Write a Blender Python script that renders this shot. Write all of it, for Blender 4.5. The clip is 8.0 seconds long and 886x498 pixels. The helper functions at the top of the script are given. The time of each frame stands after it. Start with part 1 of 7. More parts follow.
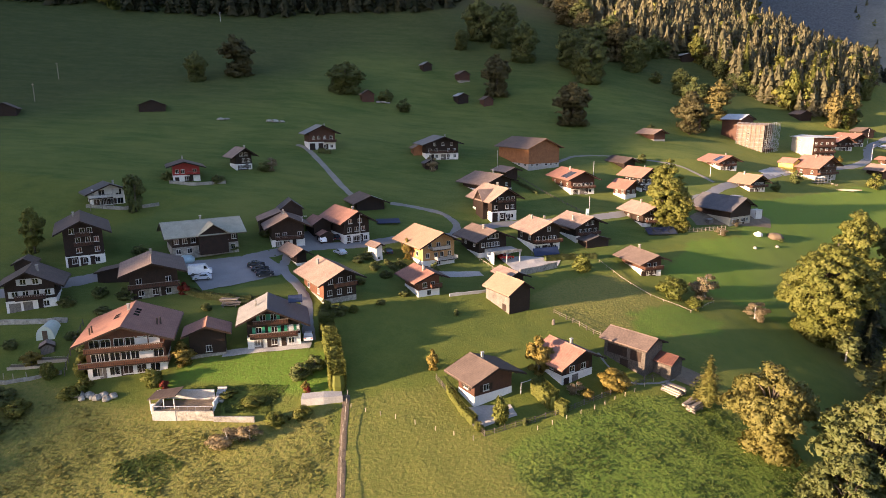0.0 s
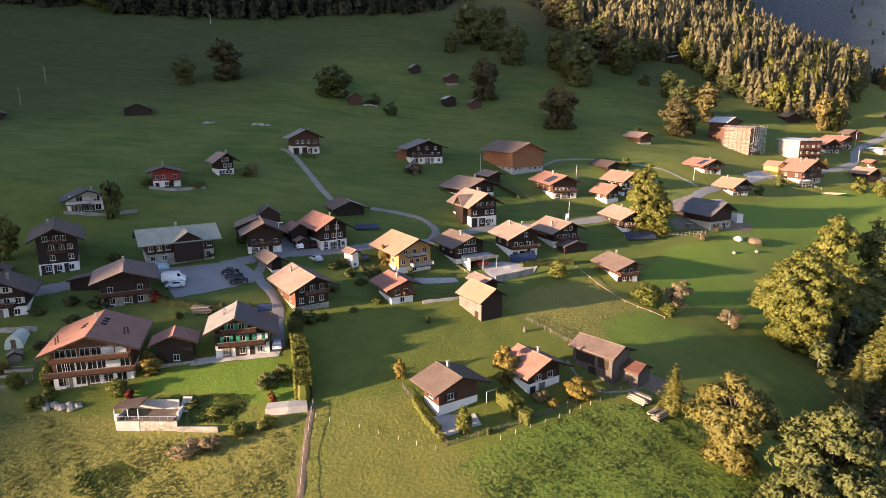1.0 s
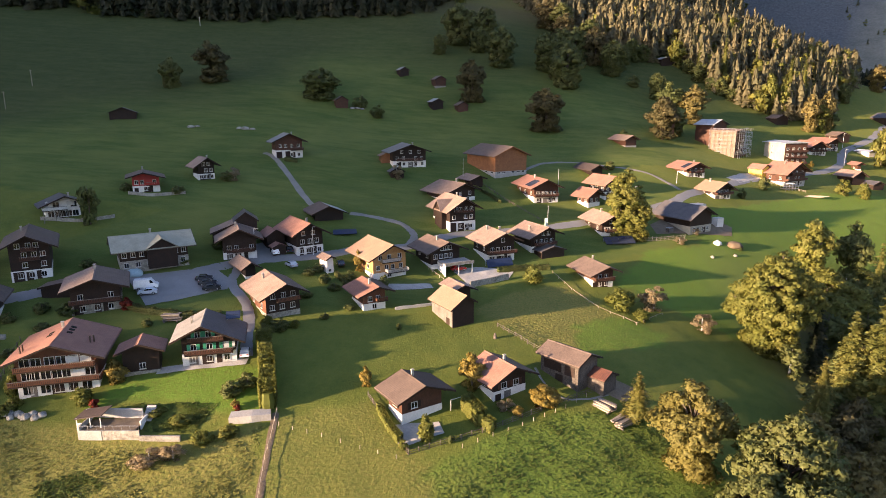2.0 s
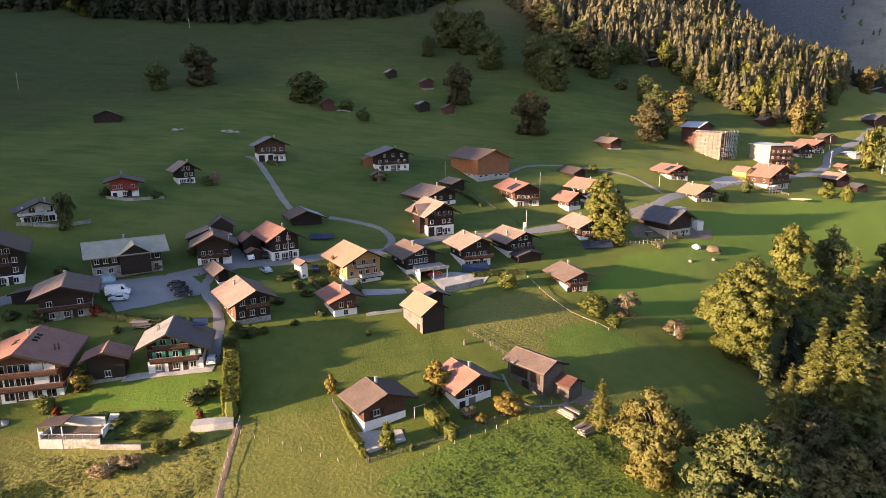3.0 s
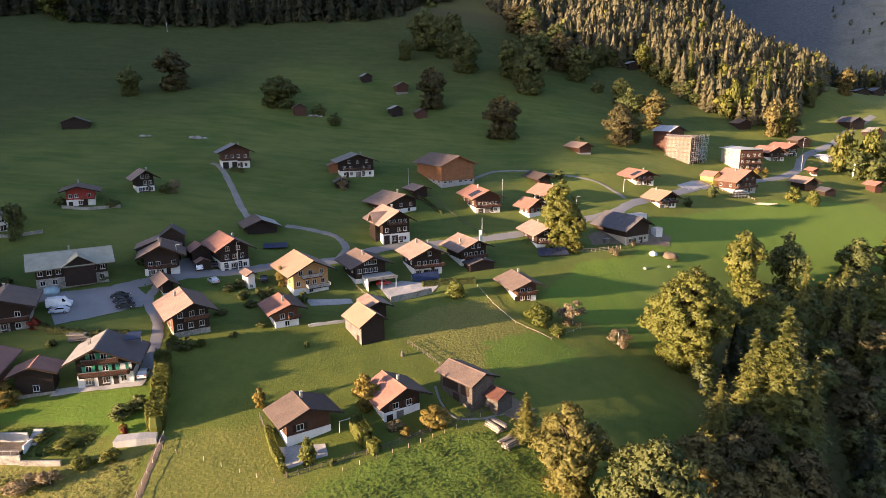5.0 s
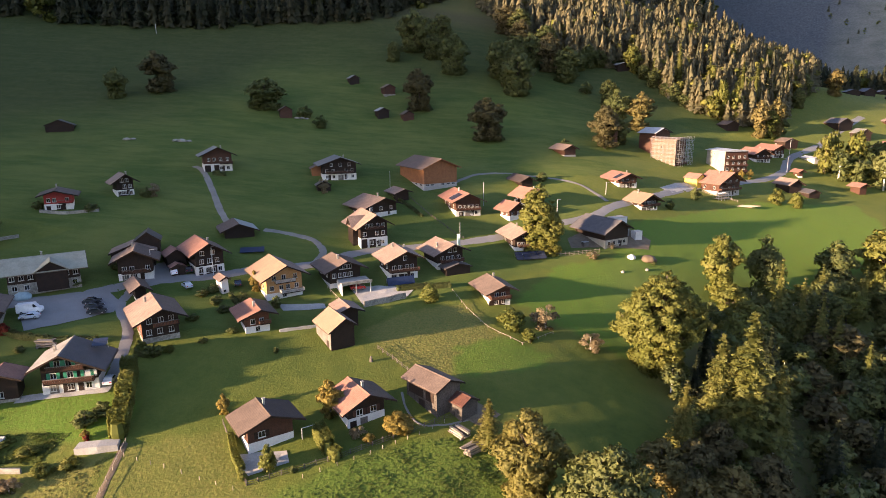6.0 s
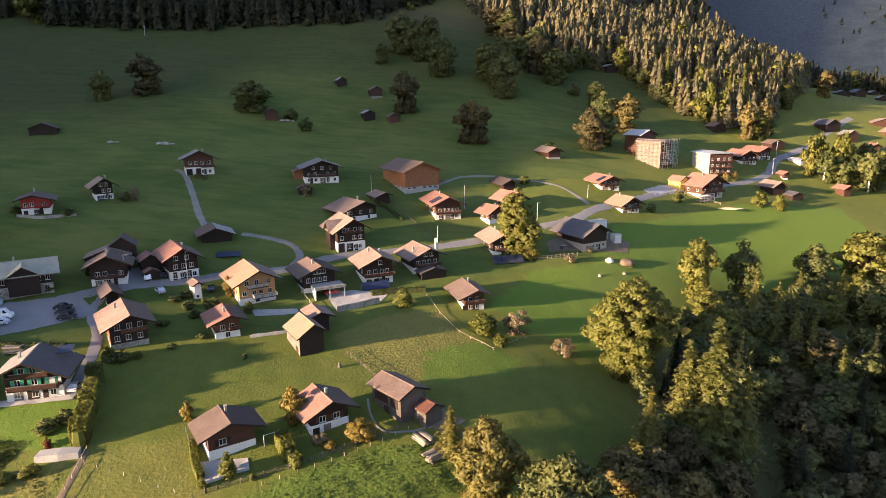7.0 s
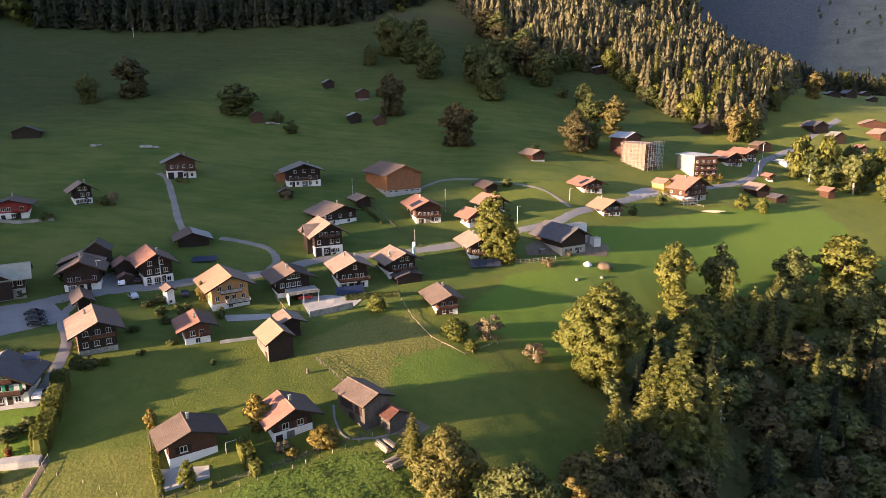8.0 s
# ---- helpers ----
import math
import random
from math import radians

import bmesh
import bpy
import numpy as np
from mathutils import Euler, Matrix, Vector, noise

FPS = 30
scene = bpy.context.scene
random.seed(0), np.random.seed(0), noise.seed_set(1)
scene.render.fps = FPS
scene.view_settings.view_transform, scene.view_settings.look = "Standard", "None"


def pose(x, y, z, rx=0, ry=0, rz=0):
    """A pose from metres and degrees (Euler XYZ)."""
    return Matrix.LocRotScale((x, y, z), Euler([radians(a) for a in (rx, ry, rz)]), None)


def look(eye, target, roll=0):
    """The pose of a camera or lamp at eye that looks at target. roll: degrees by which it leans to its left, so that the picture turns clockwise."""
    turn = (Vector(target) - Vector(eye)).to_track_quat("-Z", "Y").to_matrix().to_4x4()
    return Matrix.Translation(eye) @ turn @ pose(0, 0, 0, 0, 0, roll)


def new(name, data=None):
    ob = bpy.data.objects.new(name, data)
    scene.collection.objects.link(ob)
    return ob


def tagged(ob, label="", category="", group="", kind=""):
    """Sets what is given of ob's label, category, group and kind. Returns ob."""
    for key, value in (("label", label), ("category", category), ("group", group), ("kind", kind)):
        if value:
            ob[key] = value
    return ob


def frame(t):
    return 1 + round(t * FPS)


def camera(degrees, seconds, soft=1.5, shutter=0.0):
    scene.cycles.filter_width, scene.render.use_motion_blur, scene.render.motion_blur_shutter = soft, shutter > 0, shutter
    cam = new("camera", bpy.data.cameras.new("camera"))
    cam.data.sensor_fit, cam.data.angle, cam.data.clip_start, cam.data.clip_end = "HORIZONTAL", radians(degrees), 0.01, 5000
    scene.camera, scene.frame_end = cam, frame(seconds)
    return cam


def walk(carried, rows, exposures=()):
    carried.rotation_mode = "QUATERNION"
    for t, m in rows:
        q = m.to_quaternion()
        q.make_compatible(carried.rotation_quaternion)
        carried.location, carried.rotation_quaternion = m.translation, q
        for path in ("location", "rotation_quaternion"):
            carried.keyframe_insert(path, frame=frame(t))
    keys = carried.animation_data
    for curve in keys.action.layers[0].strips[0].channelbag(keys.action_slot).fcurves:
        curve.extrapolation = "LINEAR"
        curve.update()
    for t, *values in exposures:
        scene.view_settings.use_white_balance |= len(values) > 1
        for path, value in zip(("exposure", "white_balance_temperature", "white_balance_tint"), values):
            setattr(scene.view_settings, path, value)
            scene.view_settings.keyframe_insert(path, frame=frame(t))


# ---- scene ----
cam = camera(70.0, 8.0, soft=0.75)
METRES, EYE, TILT, LEAN, TURN = 55.0, 60.0, -13.0, 0.0, 0.0
EXPOSURE = 2.1
ROWS = [
    (0.0, 0.0, 0.0, 0.0, 0.0, 0.0, -0.0),
    (0.5, 0.0553, -0.0029, 0.0166, -0.03, -0.02, 0.04),
    (1.0, 0.1121, -0.0057, 0.0329, -0.06, -0.05, 0.07),
    (1.5, 0.17, -0.0084, 0.0481, -0.09, -0.07, 0.11),
    (3.0, 0.3482, -0.0157, 0.0895, -0.21, -0.13, 0.22),
    (3.5, 0.4097, -0.018, 0.1028, -0.23, -0.16, 0.26),
    (4.0, 0.4716, -0.0201, 0.1154, -0.26, -0.18, 0.31),
    (4.5, 0.5341, -0.0222, 0.1277, -0.31, -0.2, 0.36),
    (6.0, 0.7214, -0.0282, 0.1639, -0.4, -0.27, 0.48),
    (6.5, 0.7849, -0.0302, 0.176, -0.44, -0.3, 0.52),
    (7.0, 0.8485, -0.0323, 0.1883, -0.47, -0.31, 0.56),
    (7.5, 0.9121, -0.0343, 0.2003, -0.5, -0.33, 0.6),
    (8.0, 0.9759, -0.0366, 0.2127, -0.54, -0.34, 0.63),
]
walk(cam, [(t, pose(0, 0, EYE, TILT, LEAN, TURN) @ pose(METRES * x, METRES * y, METRES * z, 90 + pitch, roll, yaw)) for t, x, y, z, yaw, pitch, roll in ROWS],
     [(0.0, EXPOSURE, 7200, 31.0), (8.0, EXPOSURE, 7200, 31.0)])

# ---- light: a low evening sun from the left, a clear sky ----
SUN_AZ, SUN_EL = 26.0, 10.0   # the way the light travels, degrees from +x towards +y; height over the horizon
world = bpy.data.worlds.new("world")
scene.world = world
world.use_nodes = True
wn = world.node_tree.nodes
sky = wn.new("ShaderNodeTexSky")
sky.sky_type, sky.sun_disc = "NISHITA", False
sky.ozone_density, sky.dust_density = 2.8, 1.0
sky.sun_elevation, sky.sun_rotation = radians(SUN_EL), radians(270 - SUN_AZ)
wn["Background"].inputs["Strength"].default_value = 0.121
world.node_tree.links.new(sky.outputs["Color"], wn["Background"].inputs["Color"])
sun = new("sun", bpy.data.lights.new("sun", "SUN"))
sun.data.energy, sun.data.angle, sun.data.color = 4.9, radians(1.2), (1.0, 0.82, 0.54)
az, el = radians(SUN_AZ), radians(SUN_EL)
sun.matrix_basis = look((0, 0, 300), (math.cos(az) * math.cos(el) * 100, math.sin(az) * math.cos(el) * 100, 300 - 100 * math.sin(el)))

# ---- materials ----
def surface(name, a, b, fine=6.0, coarse=0.6, rough=0.8, bump=0.3, metal=0.0, vary=0.15, rows=None, depth=0.02, spec=0.3, groove=0.55):
    """Two colours mixed by a fine and a coarse noise, a shift of value by object, and rows (axis, period) of boards or tiles in relief."""
    m = bpy.data.materials.new(name)
    m.use_nodes = True
    t = m.node_tree
    n, k = t.nodes, t.links
    bsdf = n["Principled BSDF"]
    co = n.new("ShaderNodeTexCoord").outputs["Object"]
    f1, f2 = n.new("ShaderNodeTexNoise"), n.new("ShaderNodeTexNoise")
    for f, s, d in ((f1, fine, 6), (f2, coarse, 4)):
        f.inputs["Scale"].default_value, f.inputs["Detail"].default_value, f.inputs["Roughness"].default_value = s, d, 0.65
        k.new(co, f.inputs["Vector"])
    mixf = n.new("ShaderNodeMath")
    mixf.operation = "ADD"
    k.new(f1.outputs["Fac"], mixf.inputs[0]), k.new(f2.outputs["Fac"], mixf.inputs[1])
    rmp = n.new("ShaderNodeMapRange")
    rmp.inputs["From Min"].default_value, rmp.inputs["From Max"].default_value = 0.72, 1.28
    k.new(mixf.outputs[0], rmp.inputs["Value"])
    mix = n.new("ShaderNodeMix")
    mix.data_type = "RGBA"
    mix.inputs[6].default_value, mix.inputs[7].default_value = (*a, 1), (*b, 1)
    k.new(rmp.outputs[0], mix.inputs[0])
    hsv = n.new("ShaderNodeHueSaturation")
    k.new(mix.outputs[2], hsv.inputs["Color"])
    info = n.new("ShaderNodeObjectInfo")
    val = n.new("ShaderNodeMapRange")
    val.inputs["To Min"].default_value, val.inputs["To Max"].default_value = 1 - vary, 1 + vary
    k.new(info.outputs["Random"], val.inputs["Value"])
    k.new(val.outputs[0], hsv.inputs["Value"])
    colour, height = hsv.outputs["Color"], mixf.outputs[0]
    if rows:
        wave = n.new("ShaderNodeTexWave")
        wave.wave_type, wave.bands_direction, wave.wave_profile = "BANDS", rows[0], "SAW"
        wave.inputs["Scale"].default_value = 0.314 / rows[1]
        wave.inputs["Distortion"].default_value, wave.inputs["Detail"].default_value, wave.inputs["Detail Scale"].default_value = 0.6, 2, 3
        k.new(co, wave.inputs["Vector"])
        dark = n.new("ShaderNodeMix")
        dark.data_type, dark.blend_type = "RGBA", "MULTIPLY"
        edge = n.new("ShaderNodeMapRange")
        edge.inputs["From Min"].default_value, edge.inputs["From Max"].default_value, edge.inputs["To Min"].default_value = 0.0, 0.3, groove
        k.new(wave.outputs["Fac"], edge.inputs["Value"])
        comb = n.new("ShaderNodeCombineColor")
        for c in range(3):
            k.new(edge.outputs[0], comb.inputs[c])
        dark.inputs[0].default_value = 1.0
        k.new(colour, dark.inputs[6]), k.new(comb.outputs[0], dark.inputs[7])
        colour = dark.outputs[2]
        both = n.new("ShaderNodeMath")
        both.operation = "ADD"
        k.new(height, both.inputs[0]), k.new(wave.outputs["Fac"], both.inputs[1])
        height = both.outputs[0]
    k.new(colour, bsdf.inputs["Base Color"])
    bp = n.new("ShaderNodeBump")
    bp.inputs["Strength"].default_value, bp.inputs["Distance"].default_value = bump, depth
    k.new(height, bp.inputs["Height"])
    k.new(bp.outputs["Normal"], bsdf.inputs["Normal"])
    rr = n.new("ShaderNodeMapRange")
    rr.inputs["To Min"].default_value, rr.inputs["To Max"].default_value = max(rough - 0.12, 0.02), min(rough + 0.1, 1)
    k.new(f2.outputs["Fac"], rr.inputs["Value"])
    k.new(rr.outputs[0], bsdf.inputs["Roughness"])
    bsdf.inputs["Metallic"].default_value = metal
    bsdf.inputs["Specular IOR Level"].default_value = spec
    return m


ROOF_BROWN = surface("roof_tiles_brown", (0.085, 0.060, 0.048), (0.165, 0.118, 0.094), 3, 0.5, 0.7, 0.6, rows=("Z", 0.12), groove=0.8, vary=0.2)
ROOF_RED = surface("roof_tiles_red", (0.20, 0.092, 0.068), (0.31, 0.158, 0.114), 3, 0.5, 0.7, 0.6, rows=("Z", 0.12), groove=0.8, vary=0.12)
ROOF_PALE = surface("roof_tiles_weathered", (0.165, 0.116, 0.092), (0.300, 0.212, 0.168), 3, 0.4, 0.75, 0.6, rows=("Z", 0.12), groove=0.8, vary=0.15)
ROOF_GREY = surface("roof_slates_grey", (0.15, 0.145, 0.14), (0.25, 0.24, 0.225), 4, 0.5, 0.7, 0.6, rows=("Z", 0.11), groove=0.8, vary=0.15)
ROOF_DARK = surface("roof_slates_dark", (0.055, 0.052, 0.055), (0.11, 0.10, 0.10), 4, 0.5, 0.55, 0.5, rows=("Z", 0.11), groove=0.8, vary=0.15)
ROOF_UMBER = surface("roof_tiles_umber", (0.048, 0.034, 0.030), (0.090, 0.066, 0.056), 3, 0.5, 0.75, 0.6, rows=("Z", 0.12), groove=0.8, vary=0.12)
ROOF_TIN = surface("roof_sheet_metal", (0.36, 0.38, 0.40), (0.52, 0.53, 0.53), 5, 0.4, 0.4, 0.3, metal=0.3, rows=("Y", 0.5), vary=0.1)
ROOF_NEW = surface("roof_tiles_new", (0.225, 0.146, 0.098), (0.300, 0.198, 0.134), 3, 0.5, 0.7, 0.5, rows=("Z", 0.12), groove=0.8, vary=0.05)
WOOD_DARK = surface("timber_dark", (0.013, 0.0075, 0.005), (0.040, 0.021, 0.014), 5, 0.8, 0.75, 0.5, rows=("Z", 0.2), vary=0.25)
WOOD_RED = surface("timber_redbrown", (0.048, 0.020, 0.012), (0.100, 0.042, 0.026), 5, 0.8, 0.7, 0.5, rows=("Z", 0.2), vary=0.15)
WOOD_RUST = surface("timber_rust", (0.088, 0.034, 0.018), (0.160, 0.064, 0.034), 5, 0.8, 0.7, 0.5, rows=("Z", 0.2), vary=0.1)
ROOF_MOSS = surface("roof_shingles_mossy", (0.20, 0.20, 0.155), (0.32, 0.315, 0.25), 3, 0.4, 0.8, 0.6, rows=("Z", 0.12), groove=0.8, vary=0.1)
WOOD_ORANGE = surface("timber_orange", (0.17, 0.066, 0.027), (0.30, 0.130, 0.058), 5, 0.7, 0.65, 0.4, rows=("X", 0.25), vary=0.1)
WOOD_GREY = surface("timber_weathered", (0.085, 0.072, 0.062), (0.215, 0.188, 0.165), 6, 0.6, 0.85, 0.5, rows=("X", 0.22), vary=0.2)
WOOD_AGED = surface("timber_aged", (0.050, 0.040, 0.033), (0.165, 0.138, 0.115), 4, 0.5, 0.9, 0.7, rows=("X", 0.22), vary=0.15)
WOOD_NEW = surface("timber_new", (0.36, 0.180, 0.070), (0.46, 0.26, 0.115), 5, 0.6, 0.6, 0.3, rows=("Z", 0.22), vary=0.05)
WOOD_PINE = surface("timber_sawn", (0.25, 0.205, 0.150), (0.38, 0.315, 0.240), 6, 0.8, 0.8, 0.3, vary=0.2)
PAINT_RED = surface("timber_painted_red", (0.24, 0.020, 0.016), (0.34, 0.04, 0.03), 5, 0.8, 0.6, 0.4, rows=("Z", 0.2), vary=0.1)
PLASTER = surface("plaster_white", (0.56, 0.54, 0.50), (0.72, 0.69, 0.64), 4, 0.5, 0.9, 0.3, vary=0.06, spec=0.2)
PLASTER_YELLOW = surface("plaster_yellow", (0.70, 0.46, 0.08), (0.80, 0.58, 0.14), 4, 0.5, 0.9, 0.3, vary=0.05)
PLASTER_PINK = surface("plaster_pinkish", (0.17, 0.115, 0.085), (0.27, 0.195, 0.155), 4, 0.5, 0.9, 0.3, vary=0.05)
PLASTER_CREAM = surface("plaster_cream", (0.26, 0.235, 0.185), (0.37, 0.335, 0.27), 3, 0.4, 0.9, 0.3, vary=0.05)
STONE = surface("stone_grey", (0.13, 0.12, 0.10), (0.40, 0.37, 0.32), 2.2, 0.5, 0.9, 1.0, depth=0.12, vary=0.15)
CONCRETE = surface("concrete", (0.27, 0.26, 0.245), (0.41, 0.39, 0.36), 4, 0.5, 0.9, 0.3, vary=0.08)
ASPHALT = surface("asphalt", (0.165, 0.16, 0.155), (0.24, 0.235, 0.23), 8, 0.12, 0.85, 0.3, vary=0.05)
GRAVEL = surface("gravel", (0.150, 0.140, 0.120), (0.245, 0.225, 0.195), 9, 0.3, 0.95, 0.5, vary=0.1)
SOIL = surface("soil", (0.10, 0.07, 0.045), (0.20, 0.15, 0.10), 5, 0.5, 0.95, 0.8, depth=0.08)
FRAME_WHITE = surface("painted_white", (0.42, 0.41, 0.39), (0.56, 0.55, 0.52), 5, 1, 0.5, 0.1, vary=0.05)
SHUTTER_GREEN = surface("painted_green", (0.02, 0.22, 0.12), (0.035, 0.30, 0.17), 5, 1, 0.5, 0.2, rows=("Z", 0.08), vary=0.1)
METAL = surface("metal_grey", (0.34, 0.35, 0.36), (0.5, 0.5, 0.5), 6, 1, 0.4, 0.1, metal=0.7, vary=0.1)
COPPER = surface("metal_dark", (0.07, 0.05, 0.04), (0.13, 0.09, 0.07), 6, 1, 0.5, 0.1, metal=0.5, vary=0.1)
BLUE = surface("blue_sheet", (0.010, 0.018, 0.045), (0.018, 0.032, 0.075), 4, 0.6, 0.5, 0.3, vary=0.05)
BARK = surface("bark", (0.06, 0.045, 0.035), (0.15, 0.12, 0.09), 6, 1.2, 0.95, 0.8, depth=0.05, vary=0.2)
BARK_PALE = surface("bark_pale", (0.40, 0.38, 0.35), (0.62, 0.59, 0.54), 5, 1.2, 0.9, 0.6, depth=0.04)


def glass_material():
    m = bpy.data.materials.new("window_glass")
    m.use_nodes = True
    b = m.node_tree.nodes["Principled BSDF"]
    b.inputs["Base Color"].default_value, b.inputs["Roughness"].default_value = (0.012, 0.014, 0.017, 1), 0.06
    b.inputs["Specular IOR Level"].default_value = 0.7
    return m


GLASS = glass_material()


def leaf_material(name, a, b, c):
    """Leaves: three colours spread over the single clumps and, more slowly, over the tree; light passes through a little."""
    m = bpy.data.materials.new(name)
    m.use_nodes = True
    t = m.node_tree
    n, k = t.nodes, t.links
    bsdf = n["Principled BSDF"]
    geo, info = n.new("ShaderNodeNewGeometry"), n.new("ShaderNodeObjectInfo")
    tint = n.new("ShaderNodeAttribute")
    tint.attribute_name = "tint"
    noi = n.new("ShaderNodeTexNoise")
    noi.inputs["Scale"].default_value, noi.inputs["Detail"].default_value = 0.25, 3
    co = n.new("ShaderNodeTexCoord")
    k.new(co.outputs["Object"], noi.inputs["Vector"])
    s1, s2, s3 = n.new("ShaderNodeMath"), n.new("ShaderNodeMath"), n.new("ShaderNodeMath")
    for s in (s1, s2, s3):
        s.operation = "MULTIPLY_ADD"
    s1.inputs[1].default_value, s1.inputs[2].default_value = 0.22, -0.08
    k.new(geo.outputs["Random Per Island"], s1.inputs[0])
    s2.inputs[1].default_value = 0.8
    k.new(noi.outputs["Fac"], s2.inputs[0]), k.new(s1.outputs[0], s2.inputs[2])
    s3.inputs[1].default_value = 0.6
    k.new(tint.outputs["Fac"], s3.inputs[0]), k.new(s2.outputs[0], s3.inputs[2])
    s4 = n.new("ShaderNodeMath")
    s4.operation = "MULTIPLY_ADD"
    s4.inputs[1].default_value = 0.25
    k.new(info.outputs["Random"], s4.inputs[0]), k.new(s3.outputs[0], s4.inputs[2])
    ramp = n.new("ShaderNodeValToRGB")
    ramp.color_ramp.elements[0].position, ramp.color_ramp.elements[0].color = 0.15, (*a, 1)
    ramp.color_ramp.elements[1].position, ramp.color_ramp.elements[1].color = 0.95, (*c, 1)
    mid = ramp.color_ramp.elements.new(0.5)
    mid.color = (*b, 1)
    k.new(s4.outputs[0], ramp.inputs["Fac"])
    k.new(ramp.outputs["Color"], bsdf.inputs["Base Color"])
    bsdf.inputs["Roughness"].default_value, bsdf.inputs["Specular IOR Level"].default_value = 0.6, 0.25
    tr = n.new("ShaderNodeBsdfTranslucent")
    k.new(ramp.outputs["Color"], tr.inputs["Color"])
    mx = n.new("ShaderNodeMixShader")
    mx.inputs[0].default_value = 0.40
    k.new(bsdf.outputs[0], mx.inputs[1]), k.new(tr.outputs[0], mx.inputs[2])
    k.new(mx.outputs[0], n["Material Output"].inputs["Surface"])
    return m


LEAF_GREEN = leaf_material("leaves_green", (0.066, 0.090, 0.028), (0.118, 0.140, 0.044), (0.176, 0.178, 0.060))
LEAF_YELLOW = leaf_material("leaves_yellowing", (0.085, 0.108, 0.022), (0.155, 0.168, 0.036), (0.235, 0.218, 0.054))
LEAF_AUTUMN = leaf_material("leaves_autumn", (0.110, 0.114, 0.030), (0.185, 0.168, 0.046), (0.250, 0.205, 0.066))
LEAF_BROWN = leaf_material("leaves_brown", (0.070, 0.070, 0.030), (0.120, 0.106, 0.046), (0.170, 0.135, 0.060))
LEAF_GOLD = leaf_material("leaves_gold", (0.135, 0.120, 0.040), (0.210, 0.172, 0.058), (0.285, 0.215, 0.082))
LEAF_AMBER = leaf_material("leaves_amber", (0.170, 0.135, 0.034), (0.285, 0.212, 0.050), (0.370, 0.270, 0.070))
LEAF_RED = leaf_material("leaves_red", (0.13, 0.02, 0.015), (0.22, 0.032, 0.02), (0.28, 0.07, 0.03))
LEAF_PINK = leaf_material("leaves_russet", (0.17, 0.135, 0.075), (0.26, 0.20, 0.115), (0.34, 0.265, 0.155))
NEEDLE = leaf_material("needles_green", (0.014, 0.024, 0.011), (0.034, 0.043, 0.019), (0.072, 0.070, 0.034))
# paler needles: sunlight on the ridge spruces is put into their colour
NEEDLE_RIDGE_LIT = leaf_material("needles_ridge_lit", (0.060, 0.066, 0.036), (0.120, 0.116, 0.060), (0.190, 0.165, 0.090))
# needles of the tall bright spruces, their sunlight put into the colour
NEEDLE_LIT = leaf_material("needles_lit", (0.075, 0.092, 0.022), (0.155, 0.160, 0.040), (0.250, 0.225, 0.066))
NEEDLE_GOLD = leaf_material("needles_larch", (0.090, 0.102, 0.024), (0.165, 0.160, 0.038), (0.235, 0.195, 0.052))
WEEDS = leaf_material("weeds", (0.052, 0.086, 0.017), (0.076, 0.110, 0.022), (0.105, 0.128, 0.030))
TUSSOCK = leaf_material("tussock_grass", (0.105, 0.120, 0.026), (0.150, 0.150, 0.036), (0.200, 0.180, 0.056))

# ---- the lie of the land ----
KX = np.array([-300, -150, -60, 0, 60, 100, 160, 240, 380, 600.0])
KY = np.array([60, 90, 120, 160, 200, 260, 330, 410, 500, 640.0])
SLOPE = np.array([[2, 12, 23, 35, 45, 59, 77, 105, 143, 218], [-1, 8, 18, 31, 41, 50, 67, 95, 133, 219], [-1, 6, 16, 24, 33, 44, 61, 90, 130, 209], [-1, 5, 12, 18, 26, 38, 54, 87, 129, 201], [-9, 0, 6, 13, 21, 34, 51, 84, 123, 192], [-22, -14, -6, 4, 17, 33, 49, 78, 118, 183], [-45, -39, -28, -14, 3, 23, 40, 67, 113, 165], [-67, -55, -43, -28, -11, 13, 29, 54, 101, 130], [-98, -83, -68, -48, -30, -5, 18, 41, 65, 85], [-143, -124, -105, -81, -59, -30, 0, 28, 48, 64]], float)


def weights(v, knots):
    """Cubic weights of the knots at v."""
    m = len(knots)
    v = np.clip(np.asarray(v, float), knots[0], knots[-1])
    i = np.clip(np.searchsorted(knots, v, side="right") - 1, 0, m - 2)
    h = np.diff(knots)
    tan = np.zeros((m, m))
    for q in range(m):
        if q > 0:
            tan[q, q - 1] -= (0.5 if q < m - 1 else 1) / h[q - 1]
            tan[q, q] += (0.5 if q < m - 1 else 1) / h[q - 1]
        if q < m - 1:
            tan[q, q] -= (0.5 if q > 0 else 1) / h[q]
            tan[q, q + 1] += (0.5 if q > 0 else 1) / h[q]
    s, e = (v - knots[i]) / h[i], np.eye(m)
    return ((1 + 2 * s) * (1 - s) ** 2)[:, None] * e[i] + (s * (1 - s) ** 2 * h[i])[:, None] * tan[i] + (s * s * (3 - 2 * s))[:, None] * e[i + 1] + (s * s * (s - 1) * h[i])[:, None] * tan[i + 1]


def smooth(v, a, b):
    s = np.clip((v - a) / (b - a), 0, 1)
    return s * s * (3 - 2 * s)


